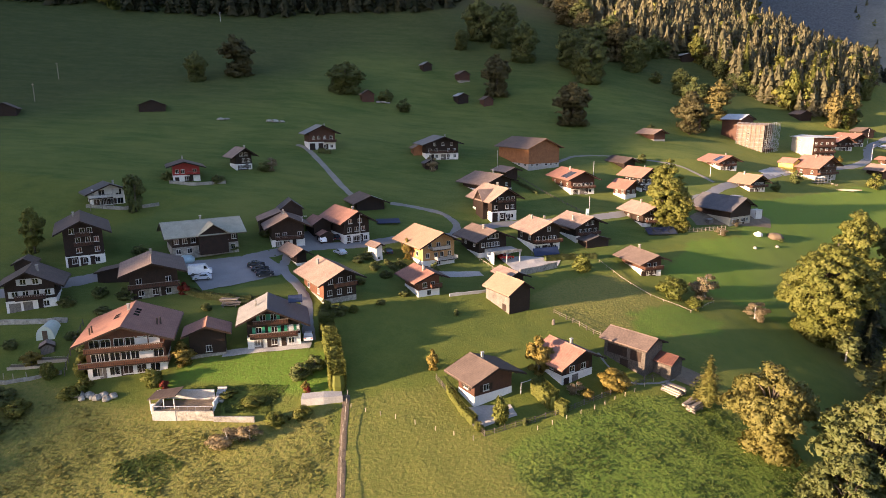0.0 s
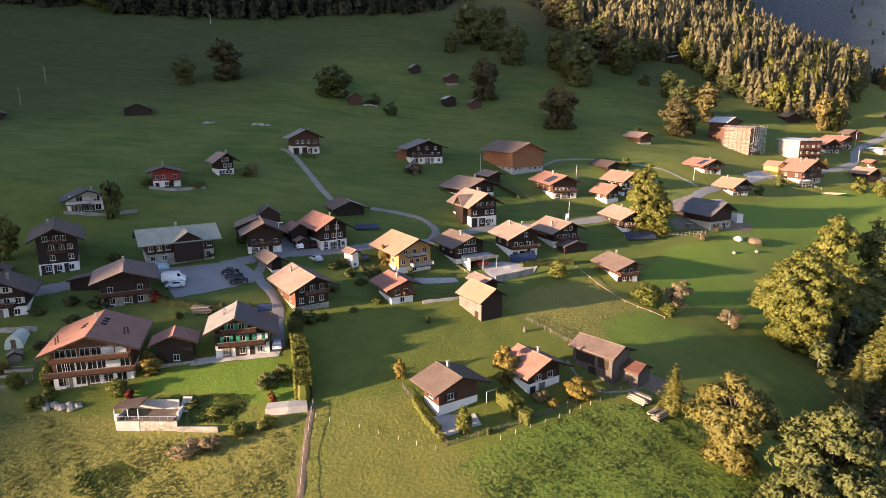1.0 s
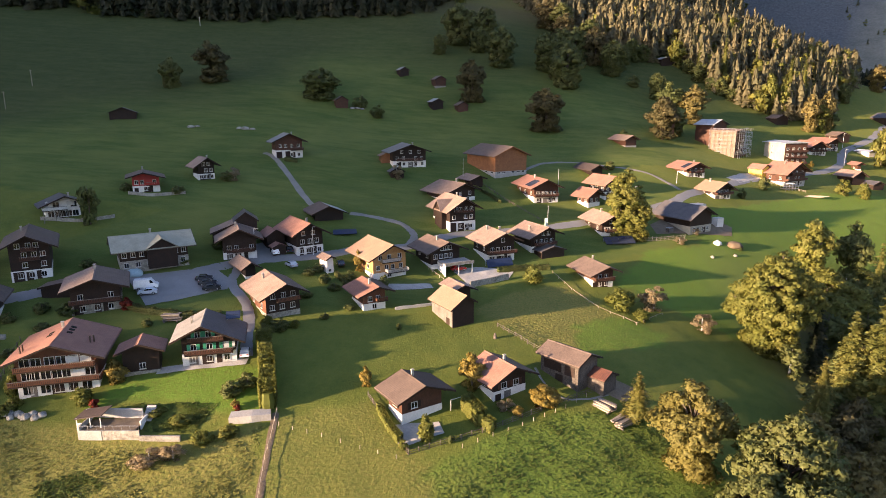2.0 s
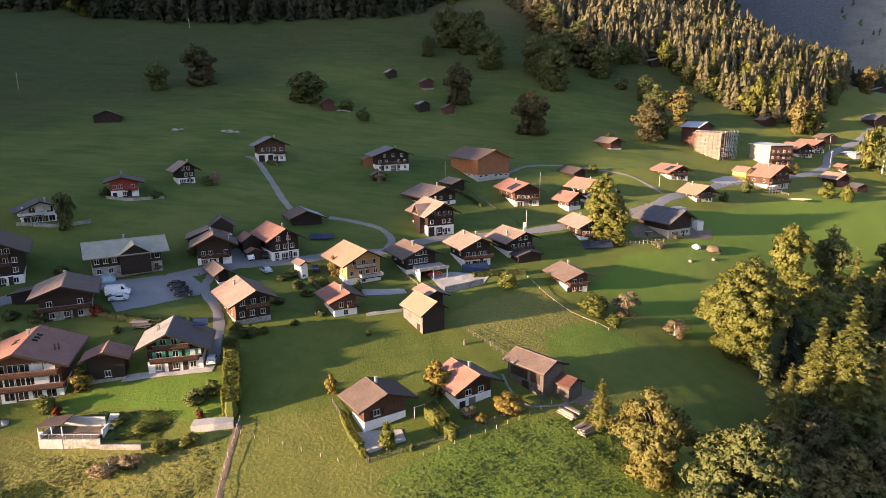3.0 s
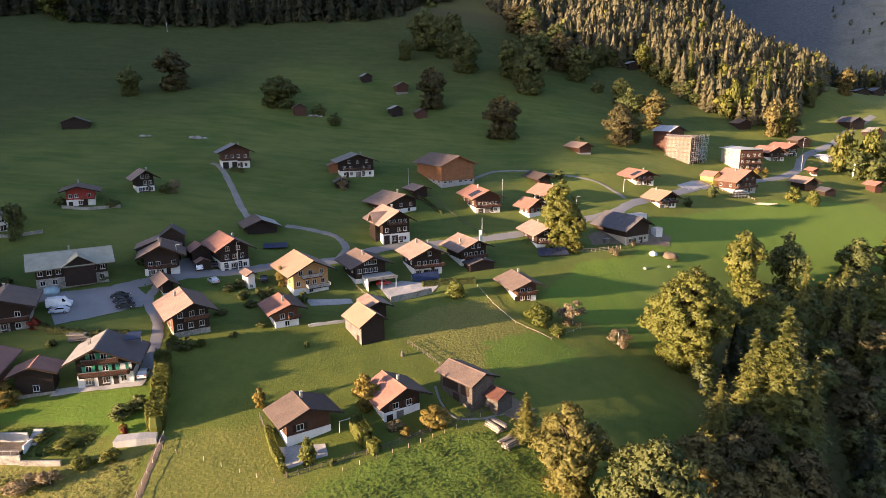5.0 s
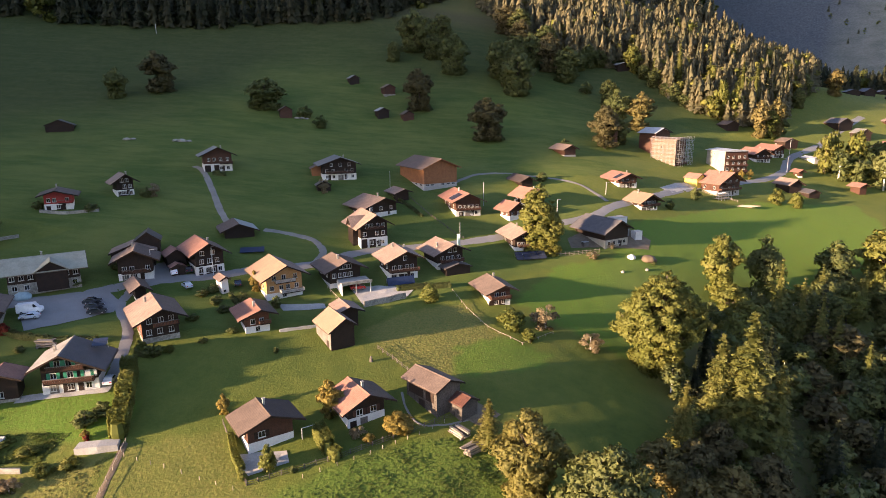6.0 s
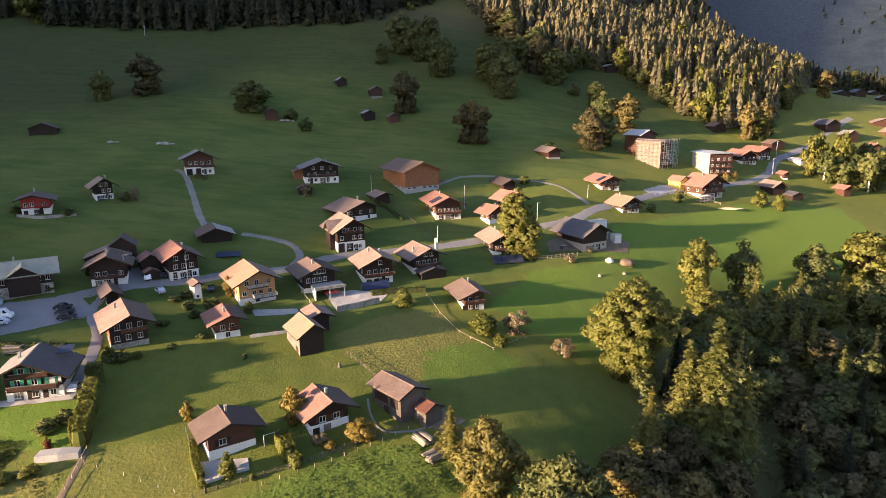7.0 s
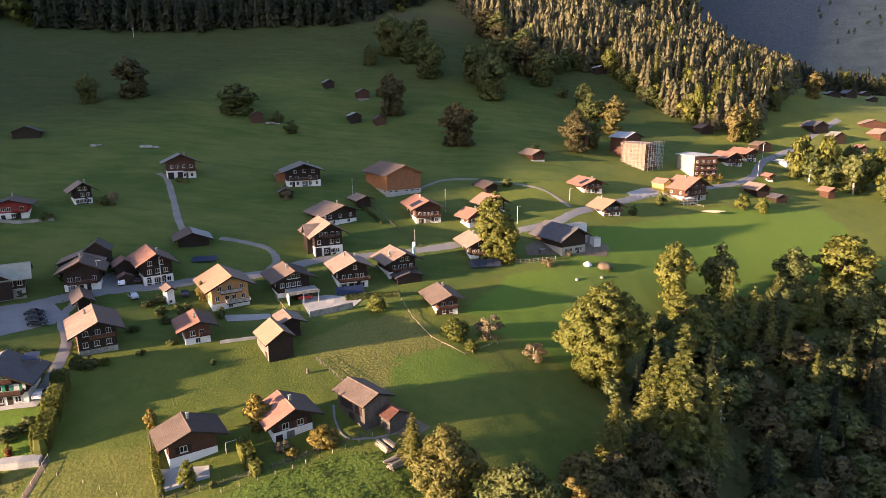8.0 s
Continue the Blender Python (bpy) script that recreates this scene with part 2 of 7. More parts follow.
def heights(x, y):
    x, y = np.atleast_1d(np.asarray(x, float)), np.atleast_1d(np.asarray(y, float))
    z = np.einsum("ni,ij,nj->n", weights(x, KX), SLOPE, weights(y, KY))
    z = z + 0.10 * np.sin(x * 0.55 + 1.3 * np.sin(y * 0.31)) * np.sin(y * 0.47 + x * 0.13) + 0.05 * np.sin(x * 1.3 + y * 0.9)
    # hill behind the forest, steepened to keep the sun off the far slopes
    z = z + 0.85 * np.maximum(y - 640, 0) * (1 - smooth(x, 260, 480)) * (1 - 0.6 * smooth(y, 1500, 3500))
    # unseen ridge on the left, its profile set by the shadow it must cast
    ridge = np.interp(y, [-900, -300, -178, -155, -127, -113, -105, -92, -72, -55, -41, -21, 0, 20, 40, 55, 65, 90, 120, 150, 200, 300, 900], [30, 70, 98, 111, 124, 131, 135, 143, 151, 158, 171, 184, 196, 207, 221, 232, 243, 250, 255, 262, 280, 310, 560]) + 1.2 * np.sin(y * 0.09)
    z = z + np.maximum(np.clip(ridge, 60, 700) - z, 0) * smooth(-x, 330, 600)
    far = np.hypot(x, y)
    z = z + 560 * smooth(0.45 * x + y, 1250, 2600) * smooth(x, 200, 800) + 260 * smooth(x, 1300, 3200)
    z = z + (18 * np.sin(x * 0.011 + y * 0.004) + 12 * np.sin(y * 0.017 - x * 0.006)) * smooth(far, 900, 1500)
    return z


def height(x, y):
    return float(heights([x], [y])[0])


def inside(x, y, poly):
    """Which of the points lie in a polygon of the plan."""
    x, y = np.asarray(x), np.asarray(y)
    r = np.zeros(x.shape, bool)
    for (x0, y0), (x1, y1) in zip(poly, poly[1:] + poly[:1]):
        c = ((y0 > y) != (y1 > y))
        r ^= c & (x < (x1 - x0) * (y - y0) / ((y1 - y0) or 1e-9) + x0)
    return r


# ---- mesh helpers ----
def mesh_of(name, verts, faces, material, tint=None, smoothed=False, normals=None):
    me = bpy.data.meshes.new(name)
    me.from_pydata(verts, [], faces)
    me.materials.append(material)
    if tint is not None:
        at = me.attributes.new("tint", "FLOAT", "POINT")
        at.data.foreach_set("value", np.asarray(tint, np.float32))
    if smoothed:
        me.polygons.foreach_set("use_smooth", np.ones(len(me.polygons), bool))
    me.update()
    if normals is not None:
        me.normals_split_custom_set_from_vertices(normals)
    return me


def finish(bm, name, material, smoothed=False):
    bmesh.ops.recalc_face_normals(bm, faces=bm.faces)
    me = bpy.data.meshes.new(name)
    bm.to_mesh(me)
    bm.free()
    me.materials.append(material)
    if smoothed:
        me.polygons.foreach_set("use_smooth", np.ones(len(me.polygons), bool))
    return me


def part(name, bm, material, parent, label="", smoothed=False):
    me = bm if isinstance(bm, bpy.types.Mesh) else finish(bm, name, material, smoothed)
    ob = new(name, me)
    ob.parent = parent
    return tagged(ob, label)


def thing(name, m, label, category, group="", kind=""):
    ob = new(name)
    ob.empty_display_size = 0.5
    ob.matrix_basis = m
    return tagged(ob, label, category, group, kind)


def box(x0, x1, y0, y1, z0, z1, bm=None):
    bm = bm or bmesh.new()
    v = [bm.verts.new(p) for p in ((x0, y0, z0), (x1, y0, z0), (x1, y1, z0), (x0, y1, z0), (x0, y0, z1), (x1, y0, z1), (x1, y1, z1), (x0, y1, z1))]
    for f in ((0, 3, 2, 1), (4, 5, 6, 7), (0, 1, 5, 4), (1, 2, 6, 5), (2, 3, 7, 6), (3, 0, 4, 7)):
        bm.faces.new([v[i] for i in f])
    return bm


def prism(profile, y0, y1, bm=None):
    """A profile in x and z, drawn out along y."""
    bm = bm or bmesh.new()
    a, b = [bm.verts.new((x, y0, z)) for x, z in profile], [bm.verts.new((x, y1, z)) for x, z in profile]
    bm.faces.new(a), bm.faces.new(b[::-1])
    for i in range(len(a)):
        j = (i + 1) % len(a)
        bm.faces.new((a[i], a[j], b[j], b[i]))
    return bm


def tube(points, radii, sides=7, bm=None):
    bm = bm or bmesh.new()
    rings = []
    pts = [Vector(p) for p in points]
    for i, (p, r) in enumerate(zip(pts, radii)):
        d = (pts[min(i + 1, len(pts) - 1)] - pts[max(i - 1, 0)]).normalized()
        u = d.orthogonal().normalized()
        w = d.cross(u)
        rings.append([bm.verts.new(p + r * (math.cos(2 * math.pi * s / sides) * u + math.sin(2 * math.pi * s / sides) * w)) for s in range(sides)])
    for a, b in zip(rings, rings[1:]):
        for s in range(sides):
            bm.faces.new((a[s], a[(s + 1) % sides], b[(s + 1) % sides], b[s]))
    bm.faces.new(rings[0][::-1]), bm.faces.new(rings[-1])
    return bm

# ---- ground ----
FIELD_VIVID = [(60, 168), (74, 158), (88, 150), (104, 158), (135, 190), (175, 215), (230, 240), (230, 285), (180, 275), (140, 250), (112, 232), (96, 200), (78, 194)]
FIELD_LUSH = [(22, 60), (64, 60), (60, 100), (46, 110), (34, 107), (20, 99), (9, 92), (14, 78)]
FIELD_ROUGH = [(-140, 60), (-17, 60), (-18, 102), (-32, 98), (-60, 101), (-75, 106), (-100, 100)]
LAWN = [(-51, 105), (-48, 110), (-27.5, 116), (-20, 114), (-18.5, 104.5), (-28, 104), (-36, 106)]
FIELD_DRY = [(47, 164), (53, 153), (60, 145), (40, 124), (27, 137), (20, 146), (32, 158)]
FIELD_SQUARE = [(44, 141.6), (55.4, 148.2), (68.2, 144.3), (63.5, 136.7), (42.3, 128.7)]
FIELD_FRONT = [(-17, 60), (30, 60), (18, 92), (8, 95), (0, 108), (-17, 104)]
VILLAGE_GREEN = [(-70, 190), (-115, 130), (-62, 122), (-22, 140), (8, 148), (40, 168), (66, 186), (100, 205), (110, 235), (60, 262), (20, 225)]
FIELD_MEADOW = [(-330, 215), (-70, 190), (20, 225), (60, 262), (120, 282), (175, 335), (240, 420), (150, 520), (-330, 520)]


def ground_material():
    m = bpy.data.materials.new("meadow")
    m.use_nodes = True
    t = m.node_tree
    n, k = t.nodes, t.links
    bsdf = n["Principled BSDF"]
    co = n.new("ShaderNodeTexCoord").outputs["Object"]

    def noisy(s, d, r):
        f = n.new("ShaderNodeTexNoise")
        f.inputs["Scale"].default_value, f.inputs["Detail"].default_value, f.inputs["Roughness"].default_value = s, d, r
        k.new(co, f.inputs["Vector"])
        return f.outputs["Fac"]

    def calc(op, *v):
        q = n.new("ShaderNodeMath")
        q.operation = op
        for i, x in enumerate(v):
            if isinstance(x, (int, float)):
                q.inputs[i].default_value = x
            else:
                k.new(x, q.inputs[i])
        return q.outputs[0]

    def field(name):
        at = n.new("ShaderNodeAttribute")
        at.attribute_name = name
        return at.outputs["Fac"]
    wide, mid, fine, tiny = noisy(0.03, 5, 0.6), noisy(0.28, 6, 0.7), noisy(1.6, 6, 0.7), noisy(6.0, 5, 0.7)
    ramp = n.new("ShaderNodeValToRGB")
    e = ramp.color_ramp.elements
    e[0].position, e[0].color = 0.34, (0.042, 0.070, 0.013, 1)
    e[1].position, e[1].color = 0.66, (0.165, 0.146, 0.038, 1)
    e.new(0.45).color = (0.074, 0.100, 0.018, 1)
    e.new(0.55).color = (0.104, 0.120, 0.023, 1)
    total = calc("ADD", calc("MULTIPLY", wide, 0.38), calc("ADD", calc("MULTIPLY", mid, 0.28), calc("ADD", calc("MULTIPLY", fine, 0.22), calc("MULTIPLY", tiny, 0.12))))
    k.new(total, ramp.inputs["Fac"])
    colour = ramp.outputs["Color"]
    stretch = n.new("ShaderNodeMapping")
    stretch.inputs["Scale"].default_value, stretch.inputs["Rotation"].default_value = (0.22, 1.0, 0.3), (0, 0, radians(-12))
    k.new(co, stretch.inputs["Vector"])
    treads = n.new("ShaderNodeTexNoise")
    treads.inputs["Scale"].default_value, treads.inputs["Detail"].default_value, treads.inputs["Roughness"].default_value = 0.22, 6, 0.72
    k.new(stretch.outputs["Vector"], treads.inputs["Vector"])

    def blend(f, a, b, lo, hi):
        r, q = n.new("ShaderNodeMapRange"), n.new("ShaderNodeMix")
        r.inputs["From Min"].default_value, r.inputs["From Max"].default_value = lo, hi
        k.new(f, r.inputs["Value"])
        q.data_type = "RGBA"
        q.inputs[6].default_value, q.inputs[7].default_value = (*a, 1), (*b, 1)
        k.new(r.outputs[0], q.inputs[0])
        return q.outputs[2]
    swards = {"deep": blend(calc("ADD", treads.outputs["Fac"], calc("MULTIPLY", wide, 0.8)), (0.036, 0.076, 0.014), (0.096, 0.120, 0.030), 0.72, 1.08),
              # coarse brownish grass; its dark tone also holds the shade of the left side
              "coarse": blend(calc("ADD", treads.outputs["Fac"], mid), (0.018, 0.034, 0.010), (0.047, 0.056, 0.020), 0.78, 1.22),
              # far and alp: bluish grey of haze over distance, put into the colour
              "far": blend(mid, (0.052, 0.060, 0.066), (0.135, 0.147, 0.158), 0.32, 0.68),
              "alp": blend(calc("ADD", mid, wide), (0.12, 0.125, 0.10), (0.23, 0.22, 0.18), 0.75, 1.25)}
    speck = n.new("ShaderNodeMapRange")
    speck.inputs["From Min"].default_value, speck.inputs["From Max"].default_value = 0.28, 0.66
    k.new(fine, speck.inputs["Value"])
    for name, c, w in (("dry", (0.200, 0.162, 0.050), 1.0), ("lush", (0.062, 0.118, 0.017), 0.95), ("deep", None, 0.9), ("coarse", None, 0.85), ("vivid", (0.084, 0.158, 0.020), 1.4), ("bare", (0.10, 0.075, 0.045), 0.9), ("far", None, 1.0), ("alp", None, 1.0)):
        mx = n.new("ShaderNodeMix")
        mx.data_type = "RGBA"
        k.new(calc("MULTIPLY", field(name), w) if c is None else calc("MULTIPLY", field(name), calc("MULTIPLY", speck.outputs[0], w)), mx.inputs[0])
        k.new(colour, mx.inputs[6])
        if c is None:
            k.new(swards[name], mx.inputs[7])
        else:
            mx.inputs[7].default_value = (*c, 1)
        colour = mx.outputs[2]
    k.new(colour, bsdf.inputs["Base Color"])
    tuft = n.new("ShaderNodeTexVoronoi")
    tuft.feature = "SMOOTH_F1"
    tuft.inputs["Scale"].default_value = 1.5
    k.new(co, tuft.inputs["Vector"])
    rough = calc("MINIMUM", calc("ADD", field("dry"), field("lush")), 1.0)
    relief = calc("ADD", calc("ADD", calc("MULTIPLY", fine, 0.5), calc("MULTIPLY", tiny, 0.16)), calc("MULTIPLY", calc("MULTIPLY", tuft.outputs["Distance"], -0.45), rough))
    bp = n.new("ShaderNodeBump")
    bp.inputs["Strength"].default_value, bp.inputs["Distance"].default_value = 1.0, 0.36
    k.new(relief, bp.inputs["Height"])
    k.new(bp.outputs["Normal"], bsdf.inputs["Normal"])
    bsdf.inputs["Roughness"].default_value, bsdf.inputs["Specular IOR Level"].default_value = 0.9, 0.12
    bsdf.inputs["Sheen Weight"].default_value, bsdf.inputs["Sheen Roughness"].default_value, bsdf.inputs["Sheen Tint"].default_value = 0.05, 0.6, (0.7, 0.7, 0.25, 1)
    return m


def steps(lo, a, b, hi, fine, grow):
    v = list(np.arange(a, b + 0.1, fine))
    s = fine
    while v[-1] < hi:
        s *= grow
        v.append(v[-1] + s)
    s = fine
    while v[0] > lo:
        s *= grow
        v.insert(0, v[0] - s)
    return np.array(v)


def build_ground():
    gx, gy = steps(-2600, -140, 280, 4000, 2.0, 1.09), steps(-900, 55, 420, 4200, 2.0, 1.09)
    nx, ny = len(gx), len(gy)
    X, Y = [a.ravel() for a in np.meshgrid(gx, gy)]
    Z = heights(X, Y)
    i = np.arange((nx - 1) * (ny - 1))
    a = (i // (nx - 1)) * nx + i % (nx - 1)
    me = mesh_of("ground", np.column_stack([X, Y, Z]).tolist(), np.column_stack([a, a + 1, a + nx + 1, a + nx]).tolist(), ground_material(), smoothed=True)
    wob = 1.2 * np.sin(X * 0.7 + Y * 0.4) + 0.8 * np.sin(Y * 1.1 - X * 0.5)

    def layer(name, values):
        me.attributes.new(name, "FLOAT", "POINT").data.foreach_set("value", np.asarray(values, np.float32))
    inn = lambda p: inside(X + wob * 0.4, Y + wob * 0.3, p).astype(float)
    layer("dry", np.maximum.reduce([inn(FIELD_DRY) * 0.8 * (1 - inn(FIELD_SQUARE)), inn(FIELD_ROUGH) * 0.75, inn(FIELD_FRONT) * 0.5]))
    layer("lush", inn(FIELD_LUSH))
    layer("deep", np.maximum(inn(FIELD_MEADOW), 0.8 * inn(VILLAGE_GREEN)))
    # coarse grass and painted shade grow stronger uphill and to the left
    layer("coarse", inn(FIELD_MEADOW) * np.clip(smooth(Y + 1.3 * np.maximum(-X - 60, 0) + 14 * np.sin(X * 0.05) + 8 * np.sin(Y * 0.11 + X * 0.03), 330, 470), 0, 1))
    layer("vivid", np.maximum.reduce([inn(FIELD_VIVID), inn(LAWN), 0.75 * inn(FIELD_SQUARE)]))
    layer("bare", np.maximum(smooth(X, 82, 105) * (1 - smooth(Y, 150, 215 + 0.1 * np.maximum(X, 0))), smooth(Y, 480, 520) * (X < 330)))
    # the haze colour sets in with distance and on the hill behind the forest
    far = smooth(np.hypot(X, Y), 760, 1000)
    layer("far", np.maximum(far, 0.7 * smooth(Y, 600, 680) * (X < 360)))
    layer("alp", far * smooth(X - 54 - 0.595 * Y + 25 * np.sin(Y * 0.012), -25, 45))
    return tagged(new("ground", me), "green alpine meadow on a hillside, patchy grass", "ground", kind="structure")


build_ground()


def strip(name, line, width, material, label, category, lift=0.10):
    """A road along a line of the plan, laid on the ground."""
    pts = [Vector(p) for p in line]
    fine = []
    for a, b, c, d in zip([pts[0]] + pts, pts, pts[1:], pts[2:] + [pts[-1]]):
        for s in range(8):
            u = s / 8
            fine.append(0.5 * ((2 * b) + (c - a) * u + (2 * a - 5 * b + 4 * c - d) * u * u + (3 * b - a - 3 * c + d) * u ** 3))
    fine.append(pts[-1])
    verts, faces, cols = [], [], 5
    for i, p in enumerate(fine):
        d = (fine[min(i + 1, len(fine) - 1)] - fine[max(i - 1, 0)]).normalized()
        s = Vector((-d.y, d.x))
        jit = 0.12 * math.sin(i * 1.7) + 0.1 * math.sin(i * 0.6)
        for c in range(cols):
            q = p + s * (width * (c / (cols - 1) - 0.5) * (1 + jit * (0.5 if c in (0, cols - 1) else 0)))
            verts.append((q.x, q.y, height(q.x, q.y) + (lift if 0 < c < cols - 1 else lift - 0.06)))
    for i in range(len(fine) - 1):
        for c in range(cols - 1):
            a = i * cols + c
            faces.append((a, a + 1, a + cols + 1, a + cols))
    return tagged(new(name, mesh_of(name, verts, faces, material, smoothed=True)), label, category, kind="structure")


strip("road", [(-130, 118), (-94, 131), (-73, 142.4), (-62, 148), (-51, 153), (-42, 160.5), (-34, 165.2), (-22, 170), (-12, 176), (1, 181), (15, 192), (26, 196.5), (40, 201.5), (52, 207), (65, 214), (82, 224), (97.5, 233), (108.6, 245), (129, 262), (149, 279), (179, 298), (201, 312), (220, 330), (237, 355), (267, 381), (291, 405), (330, 440)], 4.3, ASPHALT, "grey asphalt village road winding between the houses", "road")
strip("lane", [(-40, 160), (-39, 150), (-33.2, 141), (-30, 133), (-28, 124), (-26.5, 119)], 2.4, ASPHALT, "narrow asphalt lane between a parking place and a wooden house", "lane")
strip("footpath", [(-59, 258.7), (-53.5, 253), (-43.4, 233), (-35.5, 216), (-30, 206), (-26, 200)], 2.3, GRAVEL, "pale gravel drive crossing the dark meadow", "path")
strip("footpath", [(-17, 202.6), (-8, 201.4), (-0.7, 198.5), (3.3, 193), (4.1, 187.4), (2, 181)], 2.4, GRAVEL, "pale curved gravel path beside a shed", "path")
strip("footpath", [(46, 263), (56, 274.5), (68, 277.5), (78, 274), (92, 269), (100, 263), (107, 249)], 1.8, GRAVEL, "pale gravel path from the large barn", "path")


def patch(name, poly, material, label, category, lift=0.12, step=2.0, level=None):
    """A paved place: its outline on the ground, filled with a grid."""
    bm = bmesh.new()
    vs = [bm.verts.new((x, y, 0)) for x, y in poly]
    bm.faces.new(vs)
    xs, ys = [p[0] for p in poly], [p[1] for p in poly]
    for c in np.arange(min(xs) + step, max(xs), step):
        bmesh.ops.bisect_plane(bm, geom=bm.verts[:] + bm.edges[:] + bm.faces[:], plane_co=(c, 0, 0), plane_no=(1, 0, 0))
    for c in np.arange(min(ys) + step, max(ys), step):
        bmesh.ops.bisect_plane(bm, geom=bm.verts[:] + bm.edges[:] + bm.faces[:], plane_co=(0, c, 0), plane_no=(0, 1, 0))
    for v in bm.verts:
        v.co.z = height(v.co.x, v.co.y) + lift
    return tagged(new(name, finish(bm, name, material)), label, category, kind="structure")


patch("parking", [(-61.7, 145.6), (-53.2, 150.8), (-44.8, 156.3), (-39.9, 151.9), (-39.1, 146.8), (-48.1, 139.2), (-53.7, 135.5), (-56.5, 139.3)], ASPHALT, "grey asphalt parking place", "parking")

# ---- houses ----
WINDOWS = {}


def window_meshes(w, h, shut):
    """Shared meshes of one size of window: frame with mullion, pane, sill, shutter."""
    key = (w, h)
    if key not in WINDOWS:
        f = box(-w / 2, -w / 2 + 0.08, -0.06, 0.06, 0, h)
        for a in ((w / 2 - 0.08, w / 2, 0, h), (-w / 2 + 0.08, w / 2 - 0.08, 0, 0.08), (-w / 2 + 0.08, w / 2 - 0.08, h - 0.08, h), (-0.04, 0.04, 0.08, h - 0.08)):
            box(a[0], a[1], -0.06, 0.06, a[2], a[3], f)
        WINDOWS[key] = (finish(f, "window_frame", FRAME_WHITE), finish(box(-w / 2 + 0.08, w / 2 - 0.08, -0.02, 0.02, 0.08, h - 0.08), "pane", GLASS),
                        finish(box(-w / 2 - 0.1, w / 2 + 0.1, -0.16, 0.04, -0.08, 0), "window_sill", FRAME_WHITE), {})
    sh = WINDOWS[key][3]
    if shut and shut.name not in sh:
        b = box(-w / 4 - 0.02, w / 4 + 0.02, -0.06, 0.0, -0.03, h + 0.03)
        sh[shut.name] = finish(b, "shutter", shut)
    return WINDOWS[key]


def add_window(parent, x, y, z, w, h, turn, shut=None):
    """A window in a wall: turn 0 faces the front, -90 the left side, 90 the right side."""
    fr, pa, si, sh = window_meshes(w, h, shut)
    win = part("window", fr, None, parent)
    win.matrix_basis = pose(x, y, z, 0, 0, turn)
    part("pane", pa, None, win)
    part("window_sill", si, None, win)
    if shut:
        for s in (-1, 1):
            o = part("shutter", sh[shut.name], None, win)
            o.matrix_basis = pose(s * (w * 0.75 + 0.06), -0.02, 0, 0, 0, 0)
    return win


